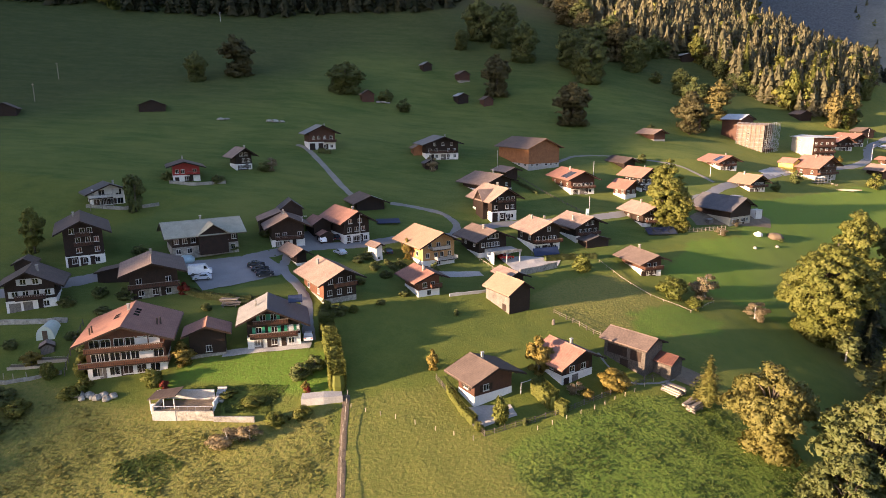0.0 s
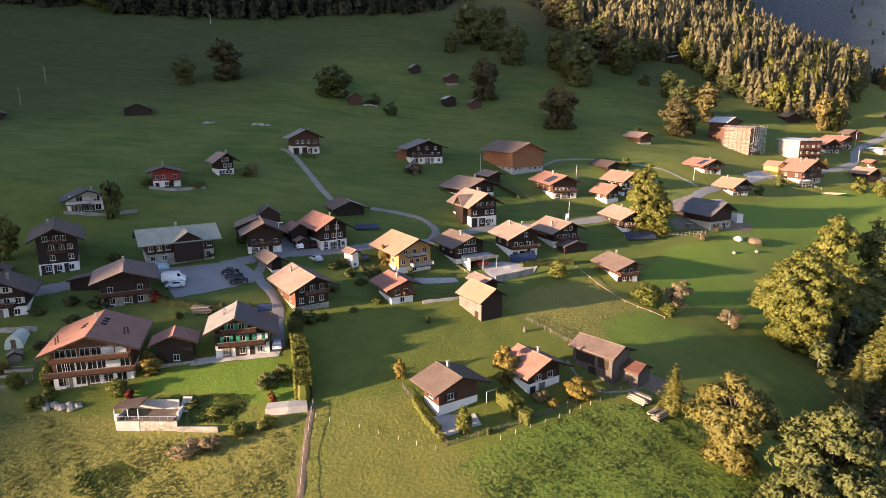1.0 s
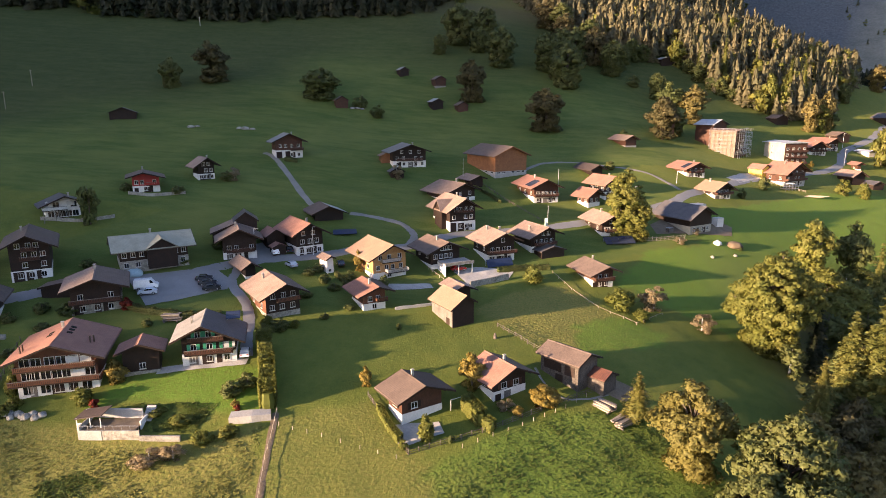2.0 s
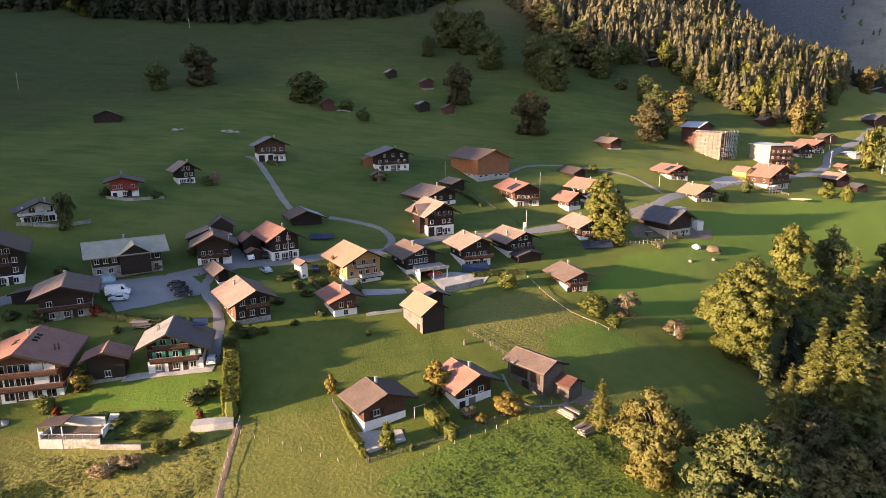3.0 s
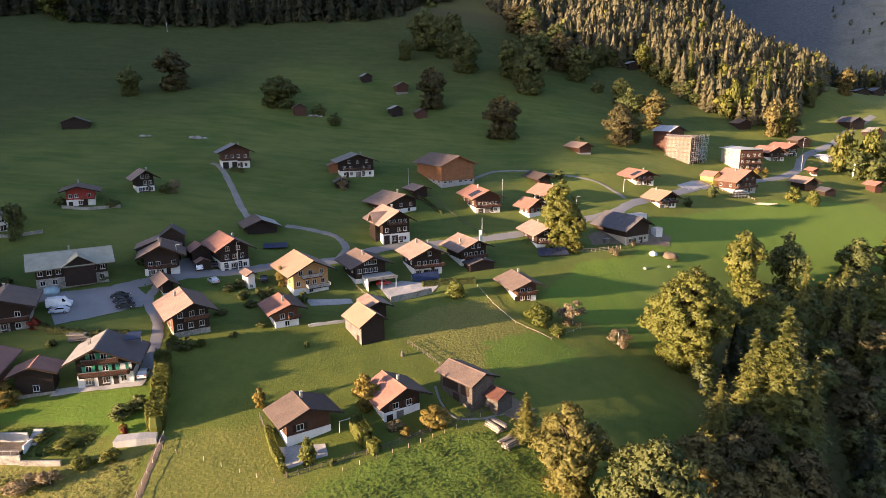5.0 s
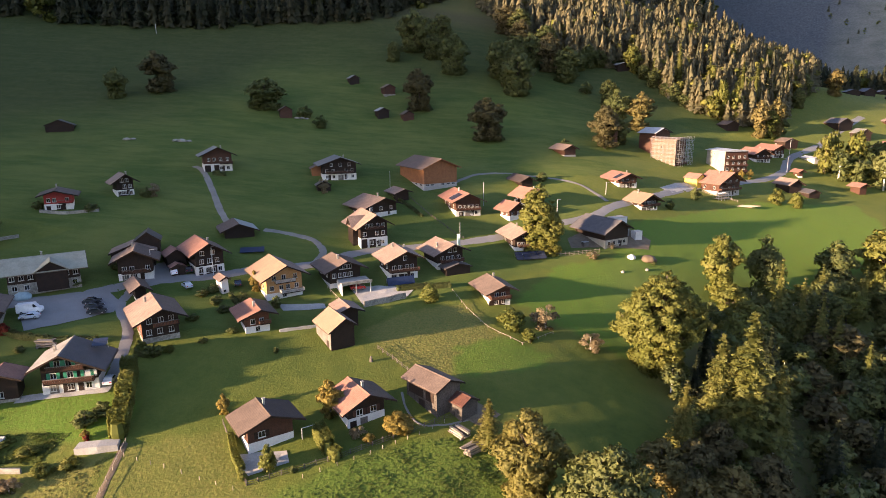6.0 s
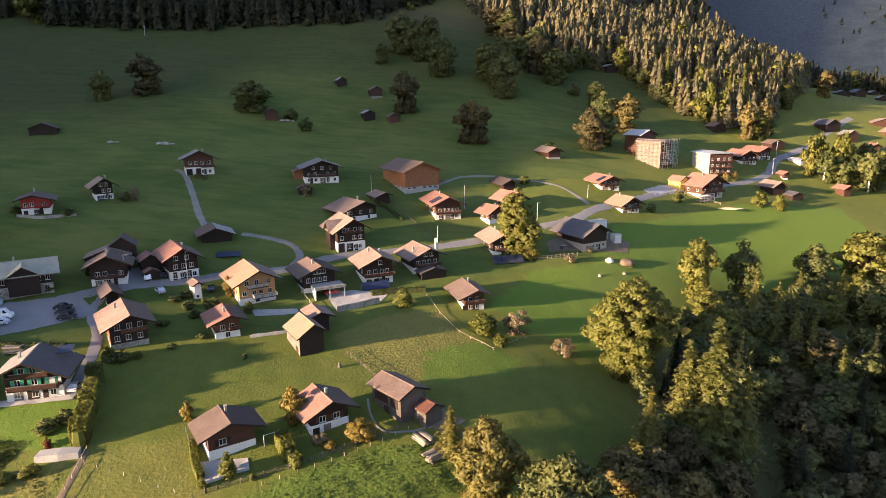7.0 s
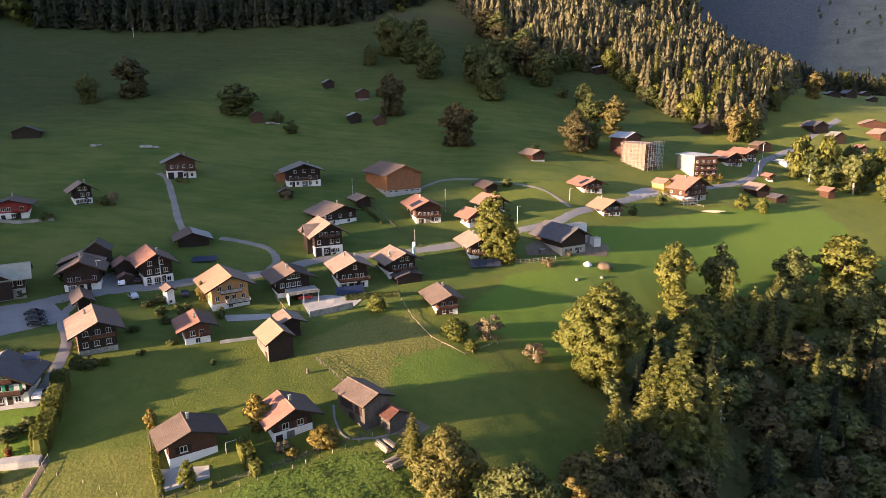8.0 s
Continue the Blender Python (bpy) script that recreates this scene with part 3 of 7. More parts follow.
def chalet(label, x, y, z, yaw, W, L, he, hr, al=0.0, ar=0.0, roof=None, roof2=None, wall=None, base=2.4, base_mat=None, front=(), left=(), right=(), balcony=(), chimneys=((0.25, 0.35),), over=1.4, name="house", category="house", shut=None, win=(1.1, 1.25), solar=None, group="", door=True, sink=3.0, posts=False, gable=None, cross=None, bays=(), skylights=(), rail_mat=None, panels=()):
    """A gabled house. Its front gable faces -y of its own axes, before it is turned by yaw; W, L: the roof's width and length; he, hr: eaves and ridge;
    al, ar: how far the left and right slopes run on. front, left, right: rows of windows (height, how many); balcony: (height, from, to, depth) along the front."""
    roof, wall, base_mat = roof or ROOF_BROWN, wall or WOOD_DARK, base_mat or PLASTER
    # where roof2 is a darker tile, the right slope's shade is in its colour
    roof2 = roof2 or roof
    if name == "house":   # the eaves and verges stand out half a metre further
        al, ar, L, over = al + 0.5, ar + 0.5, L + 0.9, over + 0.5
    own = random.Random(label + str(round(x)))
    top = thing(name, pose(x, y, z, 0, 0, yaw), label, category, group)
    sl = (hr - he) / (W / 2)
    xl, xr = -W / 2 - al, W / 2 + ar
    wl, wr = xl + over, xr - over
    D = L - 2 * over
    th = 0.22
    und = lambda u: hr - sl * abs(u) - th
    # plinth, walls
    if base > 0:
        part("plinth", box(wl - 0.06, wr + 0.06, -0.06, D + 0.06, -sink, base), base_mat, top)
    part("wall", prism([(wl, max(base, 0) - (0 if base > 0 else sink)), (wr, max(base, 0) - (0 if base > 0 else sink)), (wr, und(wr) + 0.02), (0, und(0) + 0.02), (wl, und(wl) + 0.02)], 0, D), wall, top)
    # roof: two slabs, ridge, boards along the verge, gutters
    for nm, xe, mt in (("roof_slope", xl, roof), ("roof_slope", xr, roof2)):
        ze = hr - sl * abs(xe)
        part(nm, prism([(0, hr), (xe, ze), (xe, ze - th), (0, hr - th)], -over, D + over), mt, top)
        g = tube([(xe * 1.008, -over, ze - th - 0.02), (xe * 1.008, D + over, ze - th - 0.02)], [0.09, 0.09], 6)
        part("gutter", g, COPPER, top)
        for yy in (-over - 0.07, D + over):
            part("barge_board", prism([(0, hr + 0.02), (xe, ze + 0.02), (xe, ze - th - 0.12), (0, hr - th - 0.12)], yy, yy + 0.07), WOOD_DARK if wall is not WOOD_ORANGE else WOOD_ORANGE, top)
    part("ridge_cap", prism([(-0.22, hr - 0.22 * sl + 0.02), (0, hr + 0.1), (0.22, hr - 0.22 * sl + 0.02), (0, hr + 0.01)], -over, D + over), roof, top)
    # thin sheet over the front; where dark, it puts the gable's shade into colour
    if gable:
        part("gable_boarding", prism([(wl, max(base, 0) - (0 if base > 0 else sink)), (wr, max(base, 0) - (0 if base > 0 else sink)), (wr, und(wr)), (0, und(0)), (wl, und(wl))], -0.05, -0.004), gable, top)
    # open bays: dark sheets on the wall stand for the shade inside
    for v0, v1, z0, z1 in bays:
        part("open_bay", box(wl - 0.05, wl - 0.004, v0, v1, z0, z1), WOOD_DARK, top, "dark sheet for the shade inside an open bay")
    for fu, fv in skylights:
        u = W / 2 * fu
        zc = hr - sl * abs(u)
        s = 1 if u > 0 else -1
        part("skylight", prism([(u - 0.45, zc + sl * 0.45 * s + 0.10), (u + 0.45, zc - sl * 0.45 * s + 0.10), (u + 0.45, zc - sl * 0.45 * s), (u - 0.45, zc + sl * 0.45 * s)], D * fv - 0.4, D * fv + 0.4), GLASS, top)
    if cross:
        v0, v1, zr = cross
        vm, ze = (v0 + v1) / 2, hr - sl * abs(xl) + 0.1
        for va in (v0, v1):
            s = prism([(va, ze), (vm, zr), (vm, zr - 0.2), (va, ze - 0.2)], xl - 0.5, -(hr - zr) / sl)
            for q in s.verts:
                q.co = Vector((q.co.y, q.co.x, q.co.z))
            part("cross_roof", s, roof, top)
        s = prism([(v0 + 0.5, 0), (v1 - 0.5, 0), (v1 - 0.5, ze - 0.1), (vm, zr - 0.35), (v0 + 0.5, ze - 0.1)], xl + 0.2, 0)
        for q in s.verts:
            q.co = Vector((q.co.y, q.co.x, q.co.z))
        part("cross_wall", s, wall, top)
    # purlins under the overhang
    for u in (wl * 0.92, 0.0, wr * 0.92):
        part("purlin", box(u - 0.12, u + 0.12, -over + 0.05, 0.0, und(u) - 0.26, und(u) - 0.03), WOOD_DARK, top)
    # windows
    w, h = win
    for zz, n in front:
        lim = (hr - th - zz - h - 0.35) / sl
        a, b = max(wl + 0.5, -lim), min(wr - 0.5, lim)
        sh = shut if zz > base else None
        for q in range(n):
            u = a + (b - a) * (q + 0.5) / n + own.uniform(-0.25, 0.25)
            if own.random() < 0.14:
                continue
            add_window(top, u, -0.02 if zz > base else -0.08, zz, w, h, 0, sh)
    for rows, wx, turn in ((left, wl, -90), (right, wr, 90)):
        for zz, n in rows:
            for q in range(n):
                add_window(top, wx + (-0.02 if turn < 0 else 0.02) * (1 if zz > base else 4), D * (q + 0.5) / n, zz, w, h, turn, shut if zz > base else None)
    if door and base > 1.9:
        u = wl + (wr - wl) * 0.68
        d = part("door", box(u - 0.5, u + 0.5, -0.12, -0.04, 0.0, min(2.05, base - 0.05)), WOOD_DARK, top)
        part("door_handle", box(u + 0.34, u + 0.4, -0.17, -0.1, 0.95, 1.1), METAL, d, "steel handle")
    if base > 1.7 and name == "house":
        for f in (own.uniform(0.12, 0.24), own.uniform(0.42, 0.54)):
            u, hw = wl + (wr - wl) * f, own.uniform(0.5, 1.2)
            part("cellar_door", box(u - hw, u + hw, -0.11, -0.064, -sink * 0.4, base - own.uniform(0.2, 0.6)), own.choice((WOOD_DARK, WOOD_GREY, WOOD_DARK)), top)
    for f0, f1, z0, z1 in panels:
        part("white_panel", box(wl + (wr - wl) * f0, wl + (wr - wl) * f1, -0.10, -0.07, z0, z1), FRAME_WHITE, top, "white glazed panel")
    # balconies
    for zz, f0, f1, dep in balcony:
        a, b = wl + (wr - wl) * f0, wl + (wr - wl) * f1
        bal = part("balcony", box(a, b, -dep, 0.0, zz - 0.18, zz), WOOD_DARK, top)
        rail = box(a, b, -dep + 0.01, -dep + 0.05, zz + 0.12, zz + 0.2)
        for q in range(int((b - a) / 0.3)):
            box(a + 0.3 * q, a + 0.3 * q + 0.22, -dep - 0.02, -dep + 0.009, zz + 0.06, zz + 0.88, rail)
        box(a, a + 0.06, -dep + 0.07, 0, zz + 0.08, zz + 0.85, rail), box(b - 0.06, b, -dep + 0.07, 0, zz + 0.08, zz + 0.85, rail)
        part("railing", rail, rail_mat or (WOOD_RED if wall is WOOD_DARK else wall), bal)
        part("handrail", box(a - 0.04, b + 0.04, -dep - 0.05, -dep + 0.1, zz + 0.9, zz + 1.0), WOOD_GREY, bal)
        if posts:
            for u in (a + 0.1, (a + b) / 2, b - 0.1):
                part("post", box(u - 0.08, u + 0.08, -dep + 0.08, -dep + 0.24, -1.0, zz - 0.18), WOOD_GREY, bal)
    # chimneys
    for fu, fv in chimneys:
        u, v = W / 2 * fu, D * fv
        zc = hr - sl * abs(u)
        thin = len(chimneys) > 3 and abs(fu) > 0.3
        if thin:
            part("flue", tube([(u, v, zc - 0.4), (u, v, zc + 1.3)], [0.16, 0.16], 8), COPPER, top, "dark metal flue pipe")
            continue
        c = part("chimney", box(u - 0.22, u + 0.22, v - 0.22, v + 0.22, zc - 0.6, zc + 1.15), STONE, top)
        part("chimney_cap", box(u - 0.29, u + 0.29, v - 0.29, v + 0.29, zc + 1.15, zc + 1.24), CONCRETE, c)
    if solar:
        s0, s1, v0, v1 = solar
        u0, u1 = xl * s0, xl * s1
        lift = 0.10
        part("solar_panel", prism([(u0, hr - sl * abs(u0) + lift), (u1, hr - sl * abs(u1) + lift), (u1, hr - sl * abs(u1) + 0.02), (u0, hr - sl * abs(u0) + 0.02)], D * v0, D * v1), SOLAR, top, "dark blue glossy solar panel")
    return top


SOLAR = surface("solar_cells", (0.02, 0.028, 0.05), (0.035, 0.045, 0.08), 3, 1, 0.15, 0.1, rows=("Y", 1.0), spec=0.6)

chalet("large red-roofed chalet with wooden balconies and white ground floor", -57.4, 107.2, 11.6, 15.8, 14.4, 15.0, 7.3, 10.0, 0.5, 0.8, roof=ROOF_RED, wall=WOOD_RUST, rail_mat=WOOD_RUST, over=1.3, panels=((0.62, 0.78, 5.6, 7.1), (0.80, 0.94, 5.6, 7.0), (0.66, 0.84, 3.0, 4.5), (0.32, 0.46, 0.2, 2.2), (0.50, 0.64, 0.2, 2.2)), front=((0.4, 5), (3.1, 7), (5.7, 6)), left=((3.2, 3),), balcony=((2.7, -0.08, 1.06, 1.6), (5.3, 0.0, 1.0, 1.4)), chimneys=((-0.06, 0.7), (0.72, 0.3), (0.78, 0.36), (-0.8, 0.12), (-0.78, 0.2)), skylights=((0.18, 0.5), (0.18, 0.62), (0.18, 0.74), (-0.3, 0.5), (-0.3, 0.62)), base=2.6, win=(1.7, 1.6))
chalet("low outbuilding with a dark red tiled roof beside the chalets", -44.5, 112.5, 13.1, 16.7, 10.4, 6.2, 4.4, 6.4, -0.8, -0.8, roof=ROOF_RED, roof2=ROOF_RED, wall=WOOD_DARK, base=0.6, base_mat=STONE, chimneys=(), name="outbuilding", category="outbuilding", front=((1.0, 1),), over=1.2)
chalet("chalet with green shutters, grey slate roof and white ground floor", -33.8, 115.9, 13.5, 14.5, 14.7, 10.4, 4.9, 8.5, -2.0, -0.0, roof=ROOF_GREY, roof2=ROOF_DARK, wall=WOOD_DARK, shut=SHUTTER_GREEN, panels=((0.78, 0.99, 3.0, 4.4), (0.66, 0.84, 0.2, 2.2)), front=((0.6, 3), (3.1, 3), (5.6, 2)), balcony=((2.5, 0.05, 0.95, 1.2), (5.0, 0.12, 0.8, 1.0)), chimneys=((-0.3, 0.55),), base=2.5)
chalet("dark timber chalet with white shutters and brown roof", -85.2, 125.1, 18.2, 22.7, 11.5, 9.6, 5.4, 8.5, 0.0, 0.2, roof=ROOF_BROWN, shut=FRAME_WHITE, front=((0.5, 3), (2.9, 4), (5.4, 2)), balcony=((2.5, 0.2, 0.8, 1.2),), base=2.2)
chalet("tall dark timber chalet on a white plinth with a brown roof", -84.3, 144.5, 22.8, 29.4, 11.2, 16.9, 8.0, 10.8, -0.4, 0.1, roof=ROOF_BROWN, front=((0.5, 3), (3.0, 4), (5.4, 4), (7.6, 3)), balcony=((4.7, 0.25, 0.75, 1.0), (7.0, 0.3, 0.7, 1.0)), base=2.3, chimneys=((-0.25, 0.7),))
chalet("dark chalet with weathered roof and a long wooden balcony", -62.7, 131.9, 19.0, 25.0, 13.2, 12.9, 5.5, 7.8, -0.5, -0.3, roof=ROOF_PALE, roof2=ROOF_BROWN, front=((0.4, 3), (3.0, 3)), balcony=((2.4, -0.03, 1.03, 1.5),), base=2.3, base_mat=STONE, chimneys=((0.0, 0.75),))
chalet("wide dark timber house with a pale mossy roof and cross gable", -54.6, 161.6, 23.4, 121, 11.0, 18.5, 5.3, 7.9, 0.2, 0.0, roof=ROOF_MOSS, left=((0.5, 6), (3.0, 8)), base=2.2, base_mat=STONE, chimneys=((0.1, 0.5),), cross=(2.2, 10.0, 7.6))
chalet("modern white house with terrace and a blue-grey roof", -94.6, 178.5, 31.6, 38.4, 12.1, 8.7, 3.8, 6.3, -0.0, -0.9, roof=ROOF_DARK, wall=PLASTER, rail_mat=FRAME_WHITE, panels=((0.0, 0.07, 2.7, 4.9), (0.62, 0.85, 3.4, 4.6)), base=2.6, front=((0.3, 5), (2.9, 4)), balcony=((2.5, -0.12, 0.6, 2.0),), win=(1.6, 1.7), posts=True)
chalet("red painted chalet with white ground floor and brown roof", -82.3, 201.7, 35.6, 25.3, 12.1, 11.1, 4.6, 6.4, -1.3, -0.1, roof=ROOF_BROWN, wall=PAINT_RED, base=2.0, front=((0.4, 3), (2.6, 4)), balcony=((2.2, 0.5, 1.0, 1.2),), chimneys=((0.0, 0.8),))
chalet("small dark timber chalet with a pale roof on the meadow", -68.5, 219.5, 37.5, 37.0, 7.9, 9.0, 5.0, 7.6, 0.4, 0.0, roof=ROOF_PALE, roof2=ROOF_BROWN, base=2.0, front=((0.4, 4), (2.6, 3), (4.7, 2)))
chalet("brown timber house on a white ground floor above a gravel drive", -48.1, 255.1, 42.0, 26.5, 14.2, 9.8, 6.2, 9.5, -0.4, -0.4, roof=ROOF_GREY, roof2=ROOF_BROWN, wall=WOOD_RED, base=2.9, front=((0.5, 4), (4.0, 4)), balcony=((2.9, 0.55, 1.02, 1.4),))
chalet("dark chalet with white plinth alone on the meadow", -0.0, 258.4, 37.9, 18.5, 17.0, 14.1, 6.0, 9.0, -0.0, -0.6, roof=ROOF_GREY, base=2.3, front=((0.5, 5), (2.9, 5), (5.3, 3)), balcony=((2.5, 0.1, 0.9, 1.1),))
chalet("large barn with orange timber walls and a dark brown roof", 40.6, 256.0, 34.3, 29.7, 18.7, 23.7, 8.0, 11.9, -0.3, -0.2, roof=ROOF_BROWN, wall=WOOD_ORANGE, base=2.0, base_mat=CONCRETE, front=((1.2, 6),), left=((1.2, 5),), chimneys=(), name="barn", category="barn", win=(1.4, 0.8), door=False)
chalet("dark chalet with a pinkish weathered roof", -40.8, 163.6, 22.9, 20.9, 11.1, 9.0, 5.6, 8.4, 0.1, 0.0, roof=ROOF_PALE, roof2=ROOF_BROWN, base=2.0, front=((0.4, 3), (2.6, 4)), balcony=((2.2, 0.1, 0.95, 1.2),), chimneys=((-0.1, 0.7),))
chalet("dark timber house with a bright orange-red roof", -24.0, 170.7, 22.6, 34.2, 9.9, 14.4, 6.0, 8.8, -0.1, 0.5, roof=ROOF_RED, roof2=ROOF_BROWN, base=2.3, front=((0.4, 4), (3.0, 3), (5.3, 2)))
chalet("dark timber shed with a half metal roof", -22.7, 194.6, 27.5, 25.8, 12.3, 11.8, 2.2, 4.7, -0.6, 0.0, roof=ROOF_BROWN, roof2=ROOF_TIN, base=0, chimneys=(), name="shed", category="shed")
chalet("small dark timber hut with a pale tiled roof beside the lane", -35.3, 153.3, 20.3, 33.9, 6.4, 11.1, 2.5, 4.5, -0.6, -0.5, roof=ROOF_PALE, roof2=ROOF_BROWN, base=0.8, chimneys=(), name="hut", category="hut", left=((1.6, 1),))
# the dark gable sheet is shade on this front, put into colour
chalet("reddish timber house with a pale tiled roof beside the lane", -22.6, 135.7, 16.8, 32.7, 10.4, 14.8, 5.2, 7.7, 0.5, -0.4, roof=ROOF_PALE, roof2=ROOF_BROWN, wall=WOOD_RUST, gable=WOOD_DARK, base_mat=STONE, base=1.0, front=((1.6, 3), (4.2, 3)), left=((1.6, 2),), balcony=((3.6, 0.3, 1.0, 1.4),), chimneys=((-0.35, 0.75),))
chalet("tiny white plastered hut with an orange roof", -16.5, 161.0, 19.8, 37.1, 4.9, 5.5, 3.3, 4.6, -0.8, -1.1, roof=ROOF_PALE, wall=PLASTER, base=1.2, chimneys=(), over=0.6, name="hut", category="hut", front=((0.3, 2),), win=(0.8, 0.8))
chalet("new yellow timber house with pale yellow roof and white basement", -0.8, 161.5, 18.4, 31.2, 13.2, 14.9, 5.7, 9.0, -0.1, -0.8, roof=ROOF_NEW, roof2=ROOF_PALE, wall=WOOD_NEW, rail_mat=METAL, base=1.6, front=((0.2, 3), (2.3, 4), (5.0, 3)), left=((2.5, 2),), balcony=((4.5, 0.22, 0.78, 1.6), (1.7, 0.35, 1.0, 2.0)), chimneys=())
chalet("small brown house with an orange tiled roof and white base", -2.8, 142.9, 15.7, 28.7, 8.7, 10.1, 4.4, 6.0, 0.4, -0.8, roof=ROOF_RED, roof2=ROOF_BROWN, wall=WOOD_RUST, base=1.7, front=((0.3, 3), (2.2, 2)), balcony=((2.2, 0.55, 1.05, 1.2),), chimneys=((-0.15, 0.35),))
# dark gable sheet: darker front planks, with the front's shade in their colour
chalet("old hay barn with weathered plank walls and a pale tiled roof", 18.0, 138.0, 13.5, 31.0, 8.3, 10.6, 4.5, 7.2, 0.1, -1.2, roof=ROOF_NEW, roof2=ROOF_PALE, wall=WOOD_GREY, gable=WOOD_DARK, bays=((1.2, 2.6, 0.2, 1.8),), base=0, chimneys=(), over=0.7, name="barn", category="barn")
chalet("old timber shed with a pale tiled roof behind the hay barn", 17.5, 148.0, 14.9, 28.2, 7.0, 8.2, 4.1, 5.5, -0.7, 0.3, roof=ROOF_PALE, wall=WOOD_DARK, base=0, chimneys=(), name="shed", category="shed")
chalet("wide dark timber chalet with a brown tiled roof", 13.8, 170.2, 18.8, 28.5, 10.2, 12.3, 5.3, 7.4, 0.9, 0.6, roof=ROOF_BROWN, roof2=ROOF_UMBER, base=1.2, front=((2.7, 5), (0.4, 3), (4.9, 3)), left=((2.7, 2),), chimneys=((-0.15, 0.4),))
chalet("chalet with a grey-beige roof, balcony and white ground floor", 30.1, 176.4, 19.0, 21.9, 12.6, 12.4, 5.6, 8.4, -0.1, -1.3, roof=ROOF_PALE, base=2.1, front=((0.2, 4), (2.9, 4), (5.5, 1)), left=((3.0, 2),), balcony=((2.5, -0.02, 1.04, 1.6),), chimneys=((-0.2, 0.8), (0.2, 0.5)))
chalet("dark chalet with a pale tiled roof above a garden shed", 43.7, 185.6, 19.6, 26.2, 12.6, 12.4, 4.9, 7.6, 0.0, -1.3, roof=ROOF_PALE, roof2=ROOF_BROWN, base=1.9, front=((0.4, 3), (2.6, 4), (4.9, 2)), balcony=((2.2, 0.1, 1.0, 1.3),), chimneys=((-0.5, 0.4),))
chalet("tall chalet with white ground floor and pale tiled roof", 19.7, 197.2, 23.8, 24.9, 11.9, 15.5, 6.8, 10.4, 0.4, -0.6, roof=ROOF_PALE, base=3.0, front=((0.7, 4), (3.7, 4), (6.2, 4)), left=((3.7, 2),), balcony=((5.8, 0.2, 0.85, 1.0),), cross=(2.0, 8.0, 9.6), chimneys=((0.1, 0.5),))
chalet("low long house with a weathered brown roof", 20.1, 223.3, 29.0, 36.1, 13.9, 15.0, 4.1, 6.6, 1.5, -0.1, roof=ROOF_PALE, roof2=ROOF_BROWN, base=1.4, front=((0.2, 2), (2.2, 3)), chimneys=((0.0, 0.3),))
chalet("low shed with a brown tiled roof below the large barn", 26.6, 240.3, 31.8, 27.9, 7.1, 10.9, 3.2, 4.5, 0.7, -0.2, roof=ROOF_PALE, roof2=ROOF_BROWN, base=0, chimneys=(), name="shed", category="shed")
chalet("red-brown chalet with balconies and a roof solar panel", 50.5, 228.7, 27.8, 15.7, 12.6, 18.7, 5.4, 8.3, -0.3, -0.1, roof=ROOF_RED, wall=WOOD_RED, base=2.1, front=((0.4, 4), (2.7, 5)), left=((2.7, 3),), balcony=((2.2, 0.0, 1.0, 1.3),), chimneys=((-0.1, 0.55),), solar=(0.25, 0.85, 0.1, 0.4))
chalet("small brown house with an orange tiled roof", 68.0, 227.4, 26.4, 31.1, 8.9, 8.6, 3.8, 6.5, -0.1, -0.5, roof=ROOF_RED, roof2=ROOF_BROWN, wall=WOOD_RED, base=1.5, front=((1.8, 2),), left=((1.9, 2),))
chalet("house with a long weathered orange roof behind a large tree", 76.6, 235.7, 28.1, 29.2, 9.0, 12.0, 5.8, 8.4, 0.5, 0.0, roof=ROOF_RED, base=2.6, front=((0.5, 2), (3.0, 3)), left=((3.1, 3),))
chalet("low dark shed with a brown roof at the meadow edge", 76.7, 260.3, 33.9, 18.5, 9.8, 14.7, 1.9, 4.4, -0.8, -1.3, roof=ROOF_UMBER, base=0, chimneys=(), name="shed", category="shed")
chalet("brown chalet with a beige roof beside a tall tree", 68.2, 202.3, 20.8, 15.6, 8.3, 14.3, 5.0, 7.0, 1.0, -0.9, roof=ROOF_PALE, roof2=ROOF_BROWN, base=1.3, front=((1.7, 3), (4.0, 1)), left=((1.8, 2),), balcony=((1.5, 0.2, 1.0, 1.2),), chimneys=((-0.1, 0.6),))
chalet("lone hay barn with pinkish tiled roof on the meadow", 103.0, 304.4, 42.3, 19.4, 9.9, 14.8, 3.2, 5.6, -0.3, -0.8, roof=ROOF_PALE, wall=WOOD_RED, base=0.8, base_mat=CONCRETE, chimneys=(), name="barn", category="barn")
chalet("big farm barn with a dark slate roof and plastered corner", 100.9, 210.7, 19.9, 30.2, 13.4, 17.6, 5.6, 9.2, 0.8, -0.8, roof=ROOF_DARK, wall=WOOD_DARK, base=2.8, base_mat=PLASTER_CREAM, front=((1.0, 4),), chimneys=(), name="barn", category="barn")
chalet("chalet with cream roof and long balcony beside the road", 123.1, 246.7, 26.1, 22.6, 13.1, 10.8, 3.0, 6.6, -1.1, -1.3, roof=ROOF_NEW, roof2=ROOF_PALE, base=1.8, front=((0.3, 4), (2.4, 4)), left=((2.0, 2),), balcony=((2.0, -0.04, 1.04, 1.5),), chimneys=((-0.1, 0.8),))
chalet("house with a bright red-orange roof and a roof solar panel", 120.6, 268.3, 32.2, 17.2, 12.6, 14.1, 3.6, 6.2, -0.2, -0.8, roof=ROOF_RED, wall=WOOD_RED, base=2.0, front=((0.3, 3), (2.4, 3)), left=((2.3, 2),), balcony=((2.0, 0.1, 0.9, 1.2),), solar=(0.2, 0.8, 0.1, 0.35))
